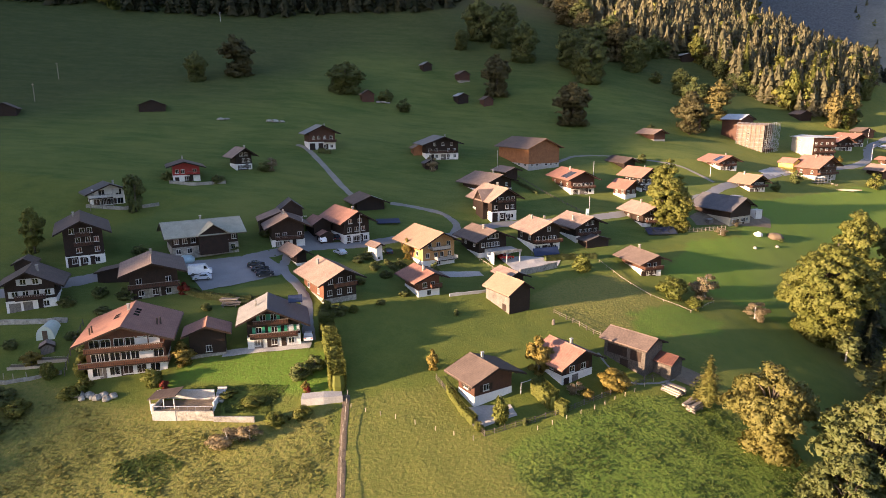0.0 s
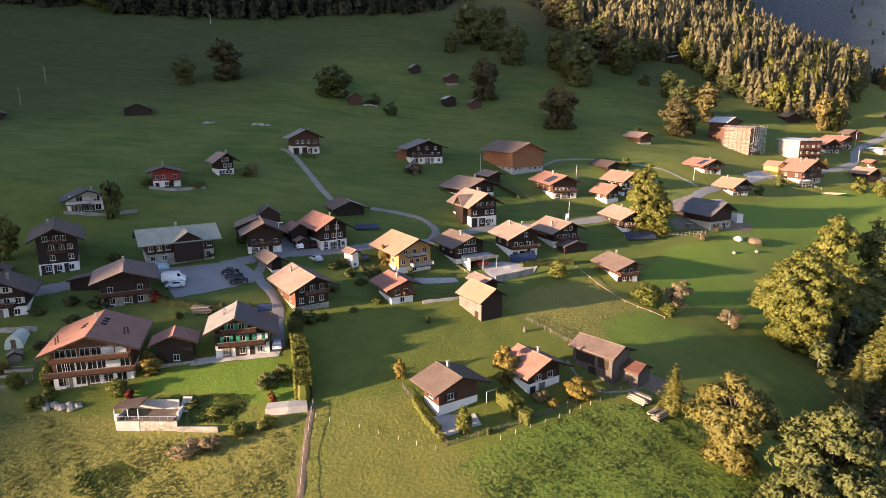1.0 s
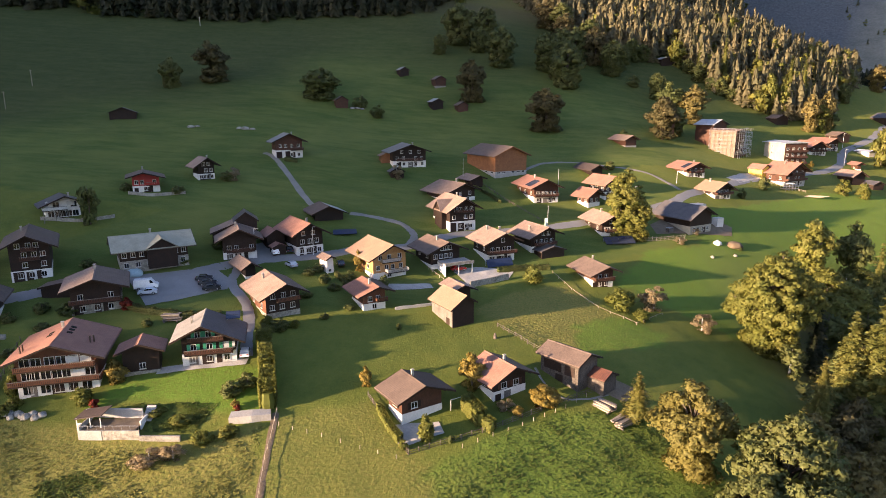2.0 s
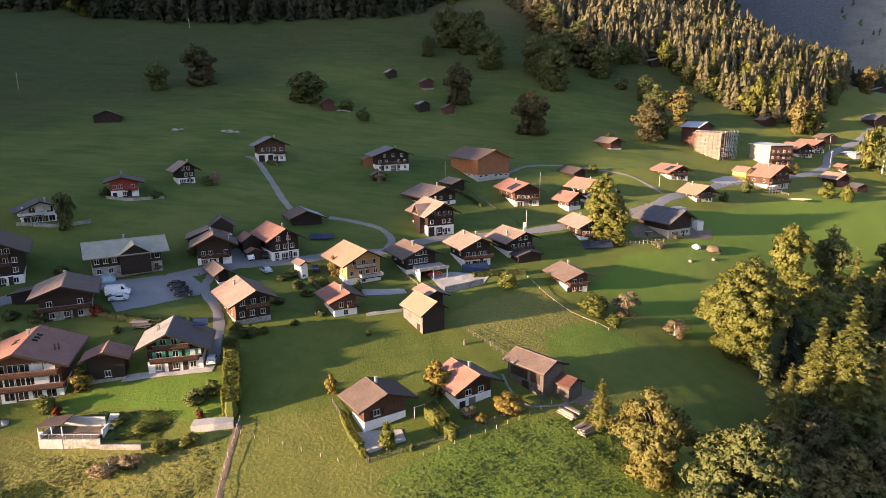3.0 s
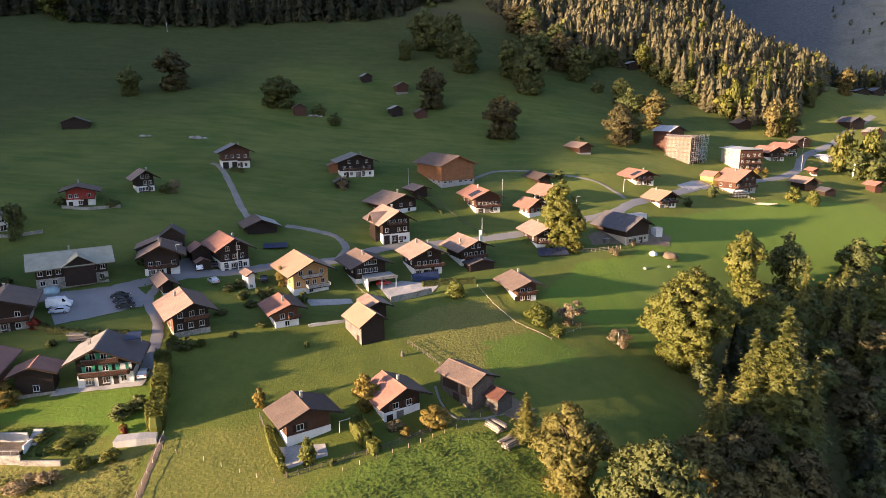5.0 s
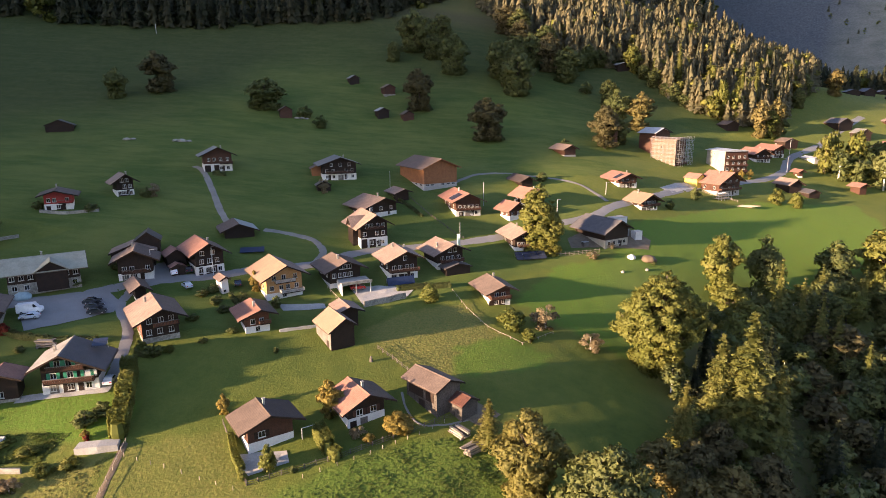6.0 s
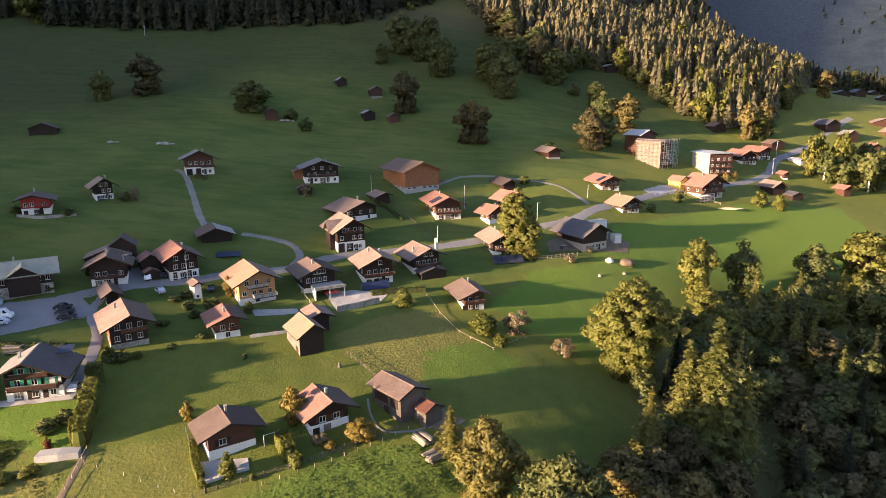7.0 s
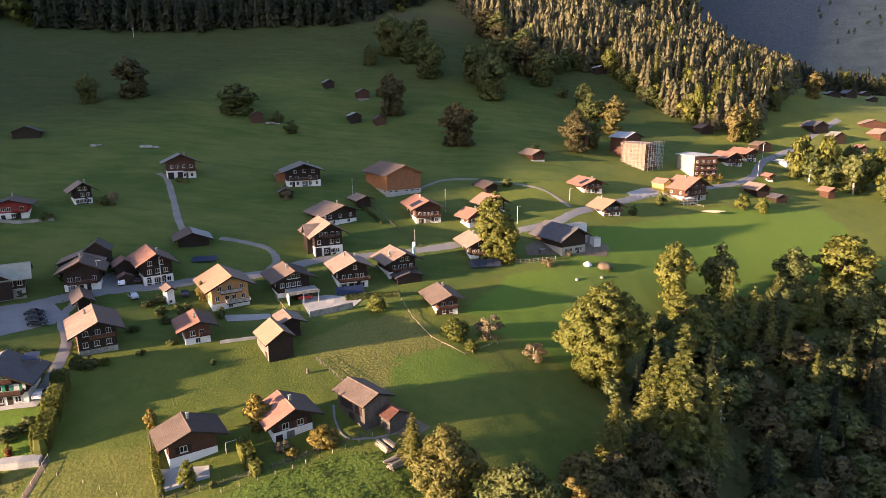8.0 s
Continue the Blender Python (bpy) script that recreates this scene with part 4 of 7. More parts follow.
chalet("large timber house with an orange tiled roof under rebuilding", 169.3, 279.0, 27.0, 27.3, 15.0, 13.0, 6.2, 10.2, 1.0, 0.0, roof=ROOF_RED, wall=WOOD_RED, base=2.0, base_mat=CONCRETE, front=((0.5, 3), (2.9, 5), (5.4, 3)), left=((2.9, 2),), balcony=((2.5, 0.0, 1.0, 1.4), (5.0, 0.2, 0.8, 1.2)), chimneys=((-0.2, 0.5),))
chalet("chalet with an orange tiled roof beside the white building", 213.8, 341.0, 35.2, 12.6, 13.2, 14.9, 4.3, 7.5, -0.9, -0.1, roof=ROOF_RED, base=2.0, front=((0.4, 4), (2.5, 4)), balcony=((2.1, 0.0, 1.0, 1.3),))
chalet("brown chalet with a wide orange-brown roof at the road bend", 229.2, 352.9, 36.4, 16.4, 10.6, 15.4, 4.8, 7.2, 0.0, -0.8, roof=ROOF_RED, roof2=ROOF_BROWN, wall=WOOD_RED, base=2.0, front=((0.4, 3), (2.6, 3)), left=((2.6, 3),))
chalet("barn with a pale tiled roof below the road", 207.3, 294.5, 25.2, 13.7, 8.4, 11.9, 4.2, 6.6, 0.3, 0.6, roof=ROOF_PALE, roof2=ROOF_BROWN, wall=WOOD_DARK, base=0, chimneys=(), name="barn", category="barn")
chalet("small pinkish hut with an orange roof beside the road", 225.7, 323.1, 28.9, 4.5, 6.1, 7.8, 2.6, 4.3, -0.6, -0.9, roof=ROOF_RED, wall=WOOD_RED, base=0.8, chimneys=(), name="hut", category="hut", left=((1.0, 1),), win=(0.8, 0.8))
chalet("lone timber barn with an orange roof at the wood edge", 247.0, 305.5, 22.7, 16.5, 6.6, 8.0, 4.0, 5.5, 0.3, 0.1, roof=ROOF_RED, wall=WOOD_RED, base=0, chimneys=(), name="barn", category="barn")
chalet("reddish timber house with white plinth and brown tiled roof", 8.7, 104.5, 8.0, 33.0, 11.2, 7.8, 4.8, 6.9, -0.4, 0.3, roof=ROOF_BROWN, roof2=ROOF_UMBER, wall=WOOD_RED, base=1.69, shut=WOOD_DARK, front=((2.3, 2), (4.2, 1)), left=((2.4, 1),), chimneys=((0.1, 0.75),), win=(1.3, 1.2))
chalet("dark timber house with white plinth and red-brown roof", 25.5, 111.9, 8.5, 33.0, 10.5, 9.0, 4.2, 6.6, 0.0, 0.0, roof=ROOF_RED, roof2=ROOF_BROWN, wall=WOOD_DARK, base=1.8, shut=WOOD_RED, front=((2.1, 2),), left=((2.2, 1),), chimneys=((0.1, 0.4),), win=(1.3, 1.2))
chalet("brown chalet with red-brown side wall and white plinth", 57.0, 165.4, 14.4, 17.7, 9.6, 12.5, 4.1, 6.0, 0.3, -1.2, roof=ROOF_BROWN, wall=WOOD_RED, base=2.0, front=((0.4, 2), (2.4, 2)), balcony=((2.1, 0.0, 1.0, 1.4),), chimneys=((0.1, 0.8),))
chalet("dark chalet with an orange roof among roadside trees", 304.9, 373.4, 35.5, -16.0, 9.3, 12.3, 5.3, 7.8, 0.6, -1.3, roof=ROOF_RED, wall=WOOD_DARK, base=2.0, front=((0.4, 3), (2.6, 3)))
chalet("old barn with weathered plank walls and brown tiled roof", 41.3, 116.4, 8.2, 42.1, 8.1, 10.8, 5.5, 7.2, -0.2, 0.0, roof=ROOF_BROWN, roof2=ROOF_BROWN, wall=WOOD_AGED, base=0, chimneys=(), over=0.8, name="barn", category="barn", gable=WOOD_AGED, bays=((0.8, 3.2, 2.6, 4.6), (4.0, 8.4, 2.7, 4.6), (3.6, 5.4, 0.2, 2.2)))


# ---- other buildings ----
def hut(label, x, y, W, L, he, hr, yaw, roof, wall=None, base=0.0, z=None, over=0.5, base_mat=None, **more):
    return chalet(label, x, y, height(x, y) if z is None else z, yaw, W, L, he, hr, 0, 0, roof=roof, wall=wall or WOOD_DARK, base=base, base_mat=base_mat or STONE, over=over, chimneys=(), name="hut", category="hut", door=False, **more)


hut("dark timber hay hut alone on the meadow", -131.7, 293.5, 12, 9, 3.0, 5.4, 22, ROOF_DARK)
hut("dark timber hay hut at the meadow edge", -184.3, 271.7, 10, 9, 3.2, 5.6, 22, ROOF_BROWN)
hut("weathered reddish hay hut beside a stone heap", -38.6, 335.9, 7.2, 7, 4.0, 6.2, 20, ROOF_BROWN, WOOD_RED)
hut("small hay hut with a pale roof high on the meadow", -9.1, 389.6, 6.5, 6, 3.6, 5.4, 30, ROOF_GREY)
hut("reddish hay hut on a pale stone footing", 12.4, 376.7, 7.5, 7, 4.6, 6.6, 25, ROOF_BROWN, WOOD_RED, 1.0)
hut("small hut with a shining metal roof on the meadow", 10.9, 347.8, 7.0, 7, 4.0, 5.6, 25, ROOF_TIN)
hut("small brown hut below a brownish tree", 24.4, 346.5, 6.6, 6, 3.4, 5.2, 25, ROOF_BROWN, WOOD_RED)
hut("hut with a pale metal roof at the forest edge", 168.6, 452.9, 11, 9, 4.4, 6.0, 20, ROOF_TIN)
hut("small dark garden hut beside a bare tree", -4.3, 244.2, 6.0, 5, 2.4, 4.0, 20, ROOF_DARK)
hut("dark timber hut at the foot of the forest", 219.5, 390.9, 10, 9, 4.0, 6.0, 20, ROOF_BROWN)
hut("dark barn roof among trees beside the road", 302, 412, 13, 12, 5.0, 8.0, 20, ROOF_DARK)
hut("grey-blue hut among trees", 305, 396, 9, 9, 5.0, 7.5, 10, ROOF_GREY)
hut("brown shed with a low roof beside the road bend", 246, 372, 10, 9, 4.0, 6.0, 15, ROOF_BROWN)
hut("dark shed with a blue-grey lean roof below the road", 214, 290, 7, 8, 2.6, 4.0, 14, ROOF_DARK)
hut("long low barn with a tiled roof on the sunny meadow", 348, 430, 16, 10, 3.4, 6.0, -10, ROOF_PALE, WOOD_RED)
hut("chalet with a weathered roof on the far meadow", 343, 408, 12, 12, 4.5, 7.5, 10, ROOF_PALE, WOOD_RED)
hut("dark farmhouse on the far meadow", 421, 571, 12, 10, 4.0, 7.0, 10, ROOF_DARK)
hut("low dark farm shed beside the far farmhouse", 385, 538, 13, 7, 2.8, 4.8, 5, ROOF_DARK)
hut("hay hut on the far meadow", 424, 546, 8, 7, 2.8, 4.6, -10, ROOF_GREY)
hut("low white garage with a pale roof at the road bend", 250.5, 350.5, 8, 10, 2.8, 3.6, 20, ROOF_TIN, PLASTER)
hut("hay hut above the far farm", 470, 625, 9, 8, 2.8, 4.6, 0, ROOF_GREY)
hut("slate-roofed annex behind a weathered roof", -42.5, 175.5, 7, 7, 5.2, 7.8, 20, ROOF_DARK)
hut("wide rear wing with a pinkish weathered roof", -44.5, 170.5, 12, 8, 4.2, 6.4, 20, ROOF_PALE)
hut("low annex with an orange tiled roof beside a timber house", -33.5, 172.5, 6, 7, 3.4, 5.2, 34, ROOF_RED)
hut("tiny tiled porch roof over parked cars", -31.5, 168.2, 4.2, 3.5, 2.4, 3.3, 34, ROOF_RED, over=0.3)
hut("lean-to with a dark roof and glazed front below a chalet", 45.5, 181.5, 9, 5, 2.2, 3.4, 26, ROOF_DARK)
hut("long low shed roof between chalets in the shade", -72.0, 137.5, 12, 5, 2.6, 3.8, 8, ROOF_BROWN)
hut("small timber lean-to beside a chalet on the meadow", -9.5, 261.0, 6, 6, 3.0, 4.4, 18, ROOF_BROWN, WOOD_ORANGE)
hut("red metal roofed lean-to at an old barn", 45.6, 115.2, 5.0, 5.0, 3.4, 4.6, 42, surface("roof_rusty_red", (0.075, 0.035, 0.028), (0.155, 0.068, 0.048), 2, 0.6, 0.5, 0.4, rows=("Y", 0.4)), WOOD_AGED, over=0.35)
hut("brown shed beside scaffolded trees", 130.0, 331.0, 7, 7, 8.0, 9.5, 20, ROOF_BROWN, WOOD_RED)
hut("yellow plastered annex with an orange roof", 158.5, 284.5, 6.5, 8, 4.5, 6.5, 27, ROOF_RED, PLASTER_YELLOW)


def flat_block(name, label, x, y, yaw, W, L, H, wall_l, wall_f, category, rows, roof):
    """A storeyed block with a thin roof; x, y: its front left corner."""
    top = thing(name, pose(x, y, height(x, y), 0, 0, yaw), label, category)
    part("wall", box(0, W, 0, L, -3, H), wall_f, top)
    part("side_wall", box(-0.12, 0, 0, L, -3, H), wall_l, top)
    part("roof", prism([(-0.9, H + 0.1), (W / 2, H + 0.9), (W + 0.9, H + 0.1), (W + 0.9, H - 0.12), (-0.9, H - 0.12)], -0.9, L + 0.9), roof, top)
    for zz, n in rows:
        for q in range(n):
            add_window(top, W * (q + 0.5) / n, -0.02, zz, 1.3, 1.4, 0)
        bal = part("balcony", box(0.4, W - 0.4, -1.5, 0, zz - 0.9, zz - 0.72), WOOD_DARK, top)
        part("railing", box(0.4, W - 0.4, -1.5, -1.42, zz - 0.72, zz + 0.15), WOOD_RED, bal)
    for zz in (2.0, 5.5, 8.5):
        if zz < H - 1.5:
            add_window(top, -0.14, L * 0.6, zz, 0.9, 0.9, -90)
    return top


flat_block("apartment_house", "four-storey house with a white gable side and brown balconies", 181.5, 313.5, 14, 13, 14, 10.8, PLASTER_CREAM, WOOD_RED, "house", ((1.4, 4), (4.3, 4), (7.2, 4)), ROOF_TIN)
block = flat_block("apartment_house", "pinkish house wrapped in scaffolding", 157, 314, 40, 9, 13, 13.0, PLASTER_PINK, WOOD_RED, "house", ((1.6, 2), (4.6, 2)), ROOF_PALE)
hut("house with a pale metal roof behind the scaffolding", 156, 331, 14, 12, 11.0, 13.5, 35, ROOF_TIN, WOOD_RED, over=1.0)


def scaffold():
    """Poles, ledgers and planks along the long side and round a corner tower."""
    top = thing("scaffold", pose(157, 314, height(157, 314), 0, 0, 40), "metal scaffolding with wooden planks against a house", "scaffold")
    def pole(a, b, nm="pole"):
        part(nm, tube([a, b], [0.06, 0.06], 5), METAL, top)
    for yv in np.linspace(0, 13, 7):
        for xo in (-0.4, -1.4):
            pole((xo, yv, -2), (xo, yv, 14.0))
    for zz in (1.8, 3.8, 5.8, 7.8, 9.8, 11.8, 13.2):
        pole((-1.4, 0, zz + 0.9), (-1.4, 13, zz + 0.9), "ledger")
        part("plank", box(-1.45, -0.35, 0, 13, zz - 0.06, zz), WOOD_PINE, top)
        part("plank", box(0, 9, -1.6, -0.5, zz - 0.06, zz), WOOD_PINE, top)
        pole((0, -1.6, zz + 0.9), (9, -1.6, zz + 0.9), "ledger")
    for xv in np.linspace(0.2, 9, 5):
        for yo in (-0.4, -1.6):
            pole((xv, yo, -2), (xv, yo, 14.0))
    for xv in (9.6, 11.0, 12.4, 13.8):
        for yo in (-1.6, 0.6):
            pole((xv, yo, -2.5), (xv, yo, 14.2))
    for zz in (0.0, 2.0, 4.0, 6.0, 8.0, 10.0, 12.0):
        for yo in (-1.6, 0.6):
            pole((9.6, yo, zz), (13.8, yo, zz), "ledger")
            pole((9.6, yo, zz - 2), (13.8, yo, zz), "brace")
        part("plank", box(9.6, 13.8, -1.4, 0.4, zz - 0.06, zz), WOOD_PINE, top)
    for i in range(5):
        pole((1 + 1.6 * i, -1.62, 1.8 + 2 * (i % 2)), (2.6 + 1.6 * i, -1.62, 7.8 + 2 * (i % 2)), "brace")


scaffold()


# ---- walls, fences, hedges ----
def wall_line(name, line, h, thick, material, label, category="wall", sink=1.0, level=False):
    """A wall on the ground along a line of the plan; level: one height all along, taken at its first point."""
    bm = bmesh.new()
    pts = [Vector(p) for p in line]
    fine = [pts[0]]
    for a, b in zip(pts, pts[1:]):
        n = max(1, int((b - a).length / 2.0))
        fine += [a + (b - a) * (i + 1) / n for i in range(n)]
    rows = []
    z0 = height(*fine[0])
    for i, p in enumerate(fine):
        d = (fine[min(i + 1, len(fine) - 1)] - fine[max(i - 1, 0)]).normalized()
        s = Vector((-d.y, d.x)) * thick / 2
        g = height(p.x, p.y)
        zt = (z0 if level else g) + h + (0 if level else 0.05 * math.sin(i * 2.3))
        rows.append([bm.verts.new(q) for q in ((p.x - s.x, p.y - s.y, g - sink), (p.x - s.x, p.y - s.y, zt), (p.x + s.x, p.y + s.y, zt), (p.x + s.x, p.y + s.y, g - sink))])
    for a, b in zip(rows, rows[1:]):
        for j in range(4):
            bm.faces.new((a[j], a[(j + 1) % 4], b[(j + 1) % 4], b[j]))
    bm.faces.new(rows[0]), bm.faces.new(rows[-1][::-1])
    return tagged(new(name, finish(bm, name, material)), label, category)


POST = finish(box(-0.05, 0.05, -0.05, 0.05, -0.4, 1.15), "post", WOOD_PINE)
POST_DARK = finish(box(-0.07, 0.07, -0.07, 0.07, -0.4, 1.15), "post", WOOD_AGED)


def fence(line, gap, label, rails=2, h=1.0, dark=False, rail_mat=None):
    p0 = line[0]
    top = thing("fence", pose(p0[0], p0[1], height(*p0)), label, "fence")
    pts = [Vector(p) for p in line]
    o = Vector((p0[0], p0[1], height(*p0)))
    for a, b in zip(pts, pts[1:]):
        n = max(1, round((b - a).length / gap))
        prev = None
        for i in range(n + 1):
            q = a + (b - a) * i / n
            v = Vector((q.x, q.y, height(q.x, q.y)))
            if i < n or b is pts[-1]:
                po = part("post", POST_DARK if dark else POST, None, top)
                po.matrix_basis = Matrix.LocRotScale(v - o, Euler((0.03 * math.sin(i * 5.1), 0.04 * math.cos(i * 3.3), i)), (1, 1, h))
            if prev is not None and rails:
                bm = bmesh.new()
                for r in range(rails):
                    zz = h * (0.9 - 0.45 * r)
                    tube([prev - o + Vector((0, 0, zz)), v - o + Vector((0, 0, zz))], [0.05, 0.05], 4, bm)
                part("rail", bm, rail_mat or (WOOD_AGED if dark else WOOD_PINE), top)
            prev = v
    return top


fence([(25.4, 138), (29, 134), (32.6, 129.4), (35, 127)], 2.0, "weathered post and rail fence across the grass", dark=True)
fence([(-1.3, 109.6), (6.9, 95.6), (14, 98.8), (21.6, 102.2), (34.7, 110.0), (44.5, 116.5)], 2.2, "dark plank fence round the gardens", rails=3, h=0.9, dark=True)
fence([(-17, 104), (-16.6, 98), (-16.5, 93.4), (-15, 82), (-14, 70)], 2.4, "rough wooden fence down the grassy slope", rails=1, h=0.9)
fence([(-16, 101), (-8.1, 98.7), (-1.3, 96.5), (5, 94.5)], 3.2, "line of pale fence stakes across the pasture", rails=0, h=0.7)
fence([(16, 97.5), (27, 103.4), (35.8, 109.2), (43, 115)], 3.0, "pale stakes along the pasture edge", rails=0, h=0.7)
fence([(78, 200), (84, 201.5), (93, 204.5)], 1.6, "pale timber yard fence before the barn", rails=3, h=1.2)
fence([(43.4, 170.6), (47, 161), (52, 152), (60, 145.8), (69, 154)], 3.0, "low pale fence round the sloping garden", rails=1, h=0.6)
fence([(28, 245), (36, 228), (44, 214), (48, 208)], 2.2, "low wooden railing along the lane between houses", rails=2, h=0.8, dark=True)
fence([(9, 168), (14, 160), (19, 152)], 2.0, "garden fence beside the yellow house", rails=1, h=0.8)
fence([(152, 283), (160, 277), (170, 272)], 2.2, "pale timber fence below the rebuilt house", rails=2, h=0.9)
wall_line("garden_wall", [(20, 158.8), (25, 161.5), (30.6, 164.9)], 1.6, 0.4, STONE, "low stone retaining wall below a paved yard")
wall_line("garden_wall", [(1.5, 143.5), (9, 146.5), (16, 149.5)], 0.7, 0.3, CONCRETE, "low pale concrete wall along the lawn")
wall_line("garden_wall", [(-24.8, 102.2), (-21, 102.6), (-17.9, 103.4)], 0.9, 2.4, CONCRETE, "broad concrete slab wall at the lawn edge")
wall_line("garden_wall", [(-90, 119.6), (-82, 120.5), (-75.8, 121.2)], 0.9, 0.5, STONE, "dry stone wall in the shaded garden")
wall_line("garden_wall", [(-84, 104.5), (-77.8, 104.2), (-73.6, 105.6), (-69.3, 107)], 0.6, 0.3, STONE, "low pale garden wall")
wall_line("garden_wall", [(-86, 198.5), (-78, 199), (-70, 203.5)], 0.9, 0.5, STONE, "low stone wall below the red house")
wall_line("garden_wall", [(-100, 175.5), (-90, 176.5), (-82, 181)], 0.9, 0.5, STONE, "concrete terrace wall below the white house")
strip("footpath", [(31.8, 121.5), (33, 116.5), (35.6, 112.2), (40, 112.3), (45.6, 114.8)], 0.5, GRAVEL, "narrow pale path round the old barn", "path")
strip("footpath", [(-17.2, 104), (-16.3, 93.4), (-15, 82), (-13.5, 66)], 1.2, SOIL, "bare earth strip along a fence", "path")


def terrace():
    """A concrete terrace on a slope, with a roofed corner and a stair."""
    z = height(-45.5, 95.8) + 2.0
    top = thing("terrace", Matrix.LocRotScale((-43.8, 97.5, z), None, (0.88, 0.88, 0.88)), "concrete terrace with retaining walls and a small roofed corner", "terrace")
    part("floor_slab", box(-5.5, 5.0, 0.0, 5.0, -0.25, 0.0), SOIL, top)
    part("front_wall", box(-5.5, 6.0, -0.35, 0.0, -4.5, 0.15), STONE, top)
    part("corner_wall", box(-5.7, -1.2, -0.42, -0.36, -4.5, 0.2), CONCRETE, top)
    part("lower_wall", box(6.0, 13.8, -0.6, -0.2, -4.5, -0.9), STONE, top)
    part("back_wall", box(-6.5, 4.4, 5.0, 5.35, -3.0, 2.0), CONCRETE, top)
    part("side_wall", box(-5.8, -5.5, 0.0, 5.0, -4.5, 0.9), CONCRETE, top)
    part("end_wall", box(5.0, 5.3, 2.2, 5.0, -3.0, 0.8), PLASTER, top)
    part("roof", prism([(-7.0, 1.9), (-1.6, 2.7), (-1.6, 2.5), (-7.0, 1.7)], 1.0, 5.2), ROOF_UMBER, top)
    for u, v in ((-6.6, 1.2), (-4.0, 1.2), (-2.0, 1.2), (-6.6, 4.8)):
        part("post", box(u - 0.08, u + 0.08, v - 0.08, v + 0.08, -0.5, 2.0), FRAME_WHITE, top)
    part("white_panel", box(-6.6, -5.6, 1.1, 1.2, -1.2, 1.0), FRAME_WHITE, top)
    st = part("stair", box(4.5, 6.3, 4.2, 4.6, -0.3, 0.2), CONCRETE, top)
    for i in range(8):
        part("step", box(4.5, 6.3, 4.6 + 0.32 * i, 4.95 + 0.32 * i, -0.3 + 0.22 * i, 0.2 + 0.22 * i), CONCRETE, st)
    rail = tube([(-5.4, -0.2, 1.1), (5.9, -0.2, 1.1)], [0.04, 0.04], 5)
    for u in np.linspace(-5.4, 5.9, 8):
        tube([(u, -0.2, 0.3), (u, -0.2, 1.1)], [0.03, 0.03], 4, rail)
    part("railing", rail, METAL, top)


terrace()


def greenhouse():
    z = height(-77, 115.5)
    top = thing("greenhouse", pose(-77, 115.5, z, 0, 0, 12), "small tunnel greenhouse of pale green plastic sheet", "greenhouse")
    a = [math.pi * i / 12 for i in range(13)]
    sheet = surface("plastic_sheet", (0.42, 0.50, 0.42), (0.58, 0.66, 0.56), 3, 0.8, 0.35, 0.2)
    part("cover", prism([(1.6 * math.cos(t), 2.9 * math.sin(t) ** 0.8 - 0.2) for t in a], 0, 4.2), sheet, top)
    # solid dark panel in place of the shade inside the doorway
    part("door", box(-0.45, 0.45, -0.06, 0.02, 0.0, 1.9), COPPER, top, "dark panel for the shade in the open doorway")
    for yv in (0.0, 1.4, 2.8, 4.2):
        part("hoop", tube([(1.63 * math.cos(t), yv, 2.95 * max(math.sin(t), 0.0) ** 0.8 - 0.2) for t in a], [0.04] * 13, 5), FRAME_WHITE, top)


greenhouse()


# ---- vehicles ----
TYRE = surface("tyre", (0.015, 0.015, 0.015), (0.03, 0.03, 0.03), 8, 2, 0.8, 0.2)
RED_LIGHT = surface("lamp_red", (0.30, 0.01, 0.01), (0.4, 0.02, 0.02), 8, 2, 0.3, 0.05)


def paint(name, c):
    m = surface(name, c, tuple(min(1, v * 1.25 + 0.01) for v in c), 8, 1, 0.25, 0.05, spec=0.6)
    m.node_tree.nodes["Principled BSDF"].inputs["Coat Weight"].default_value = 0.6
    return m


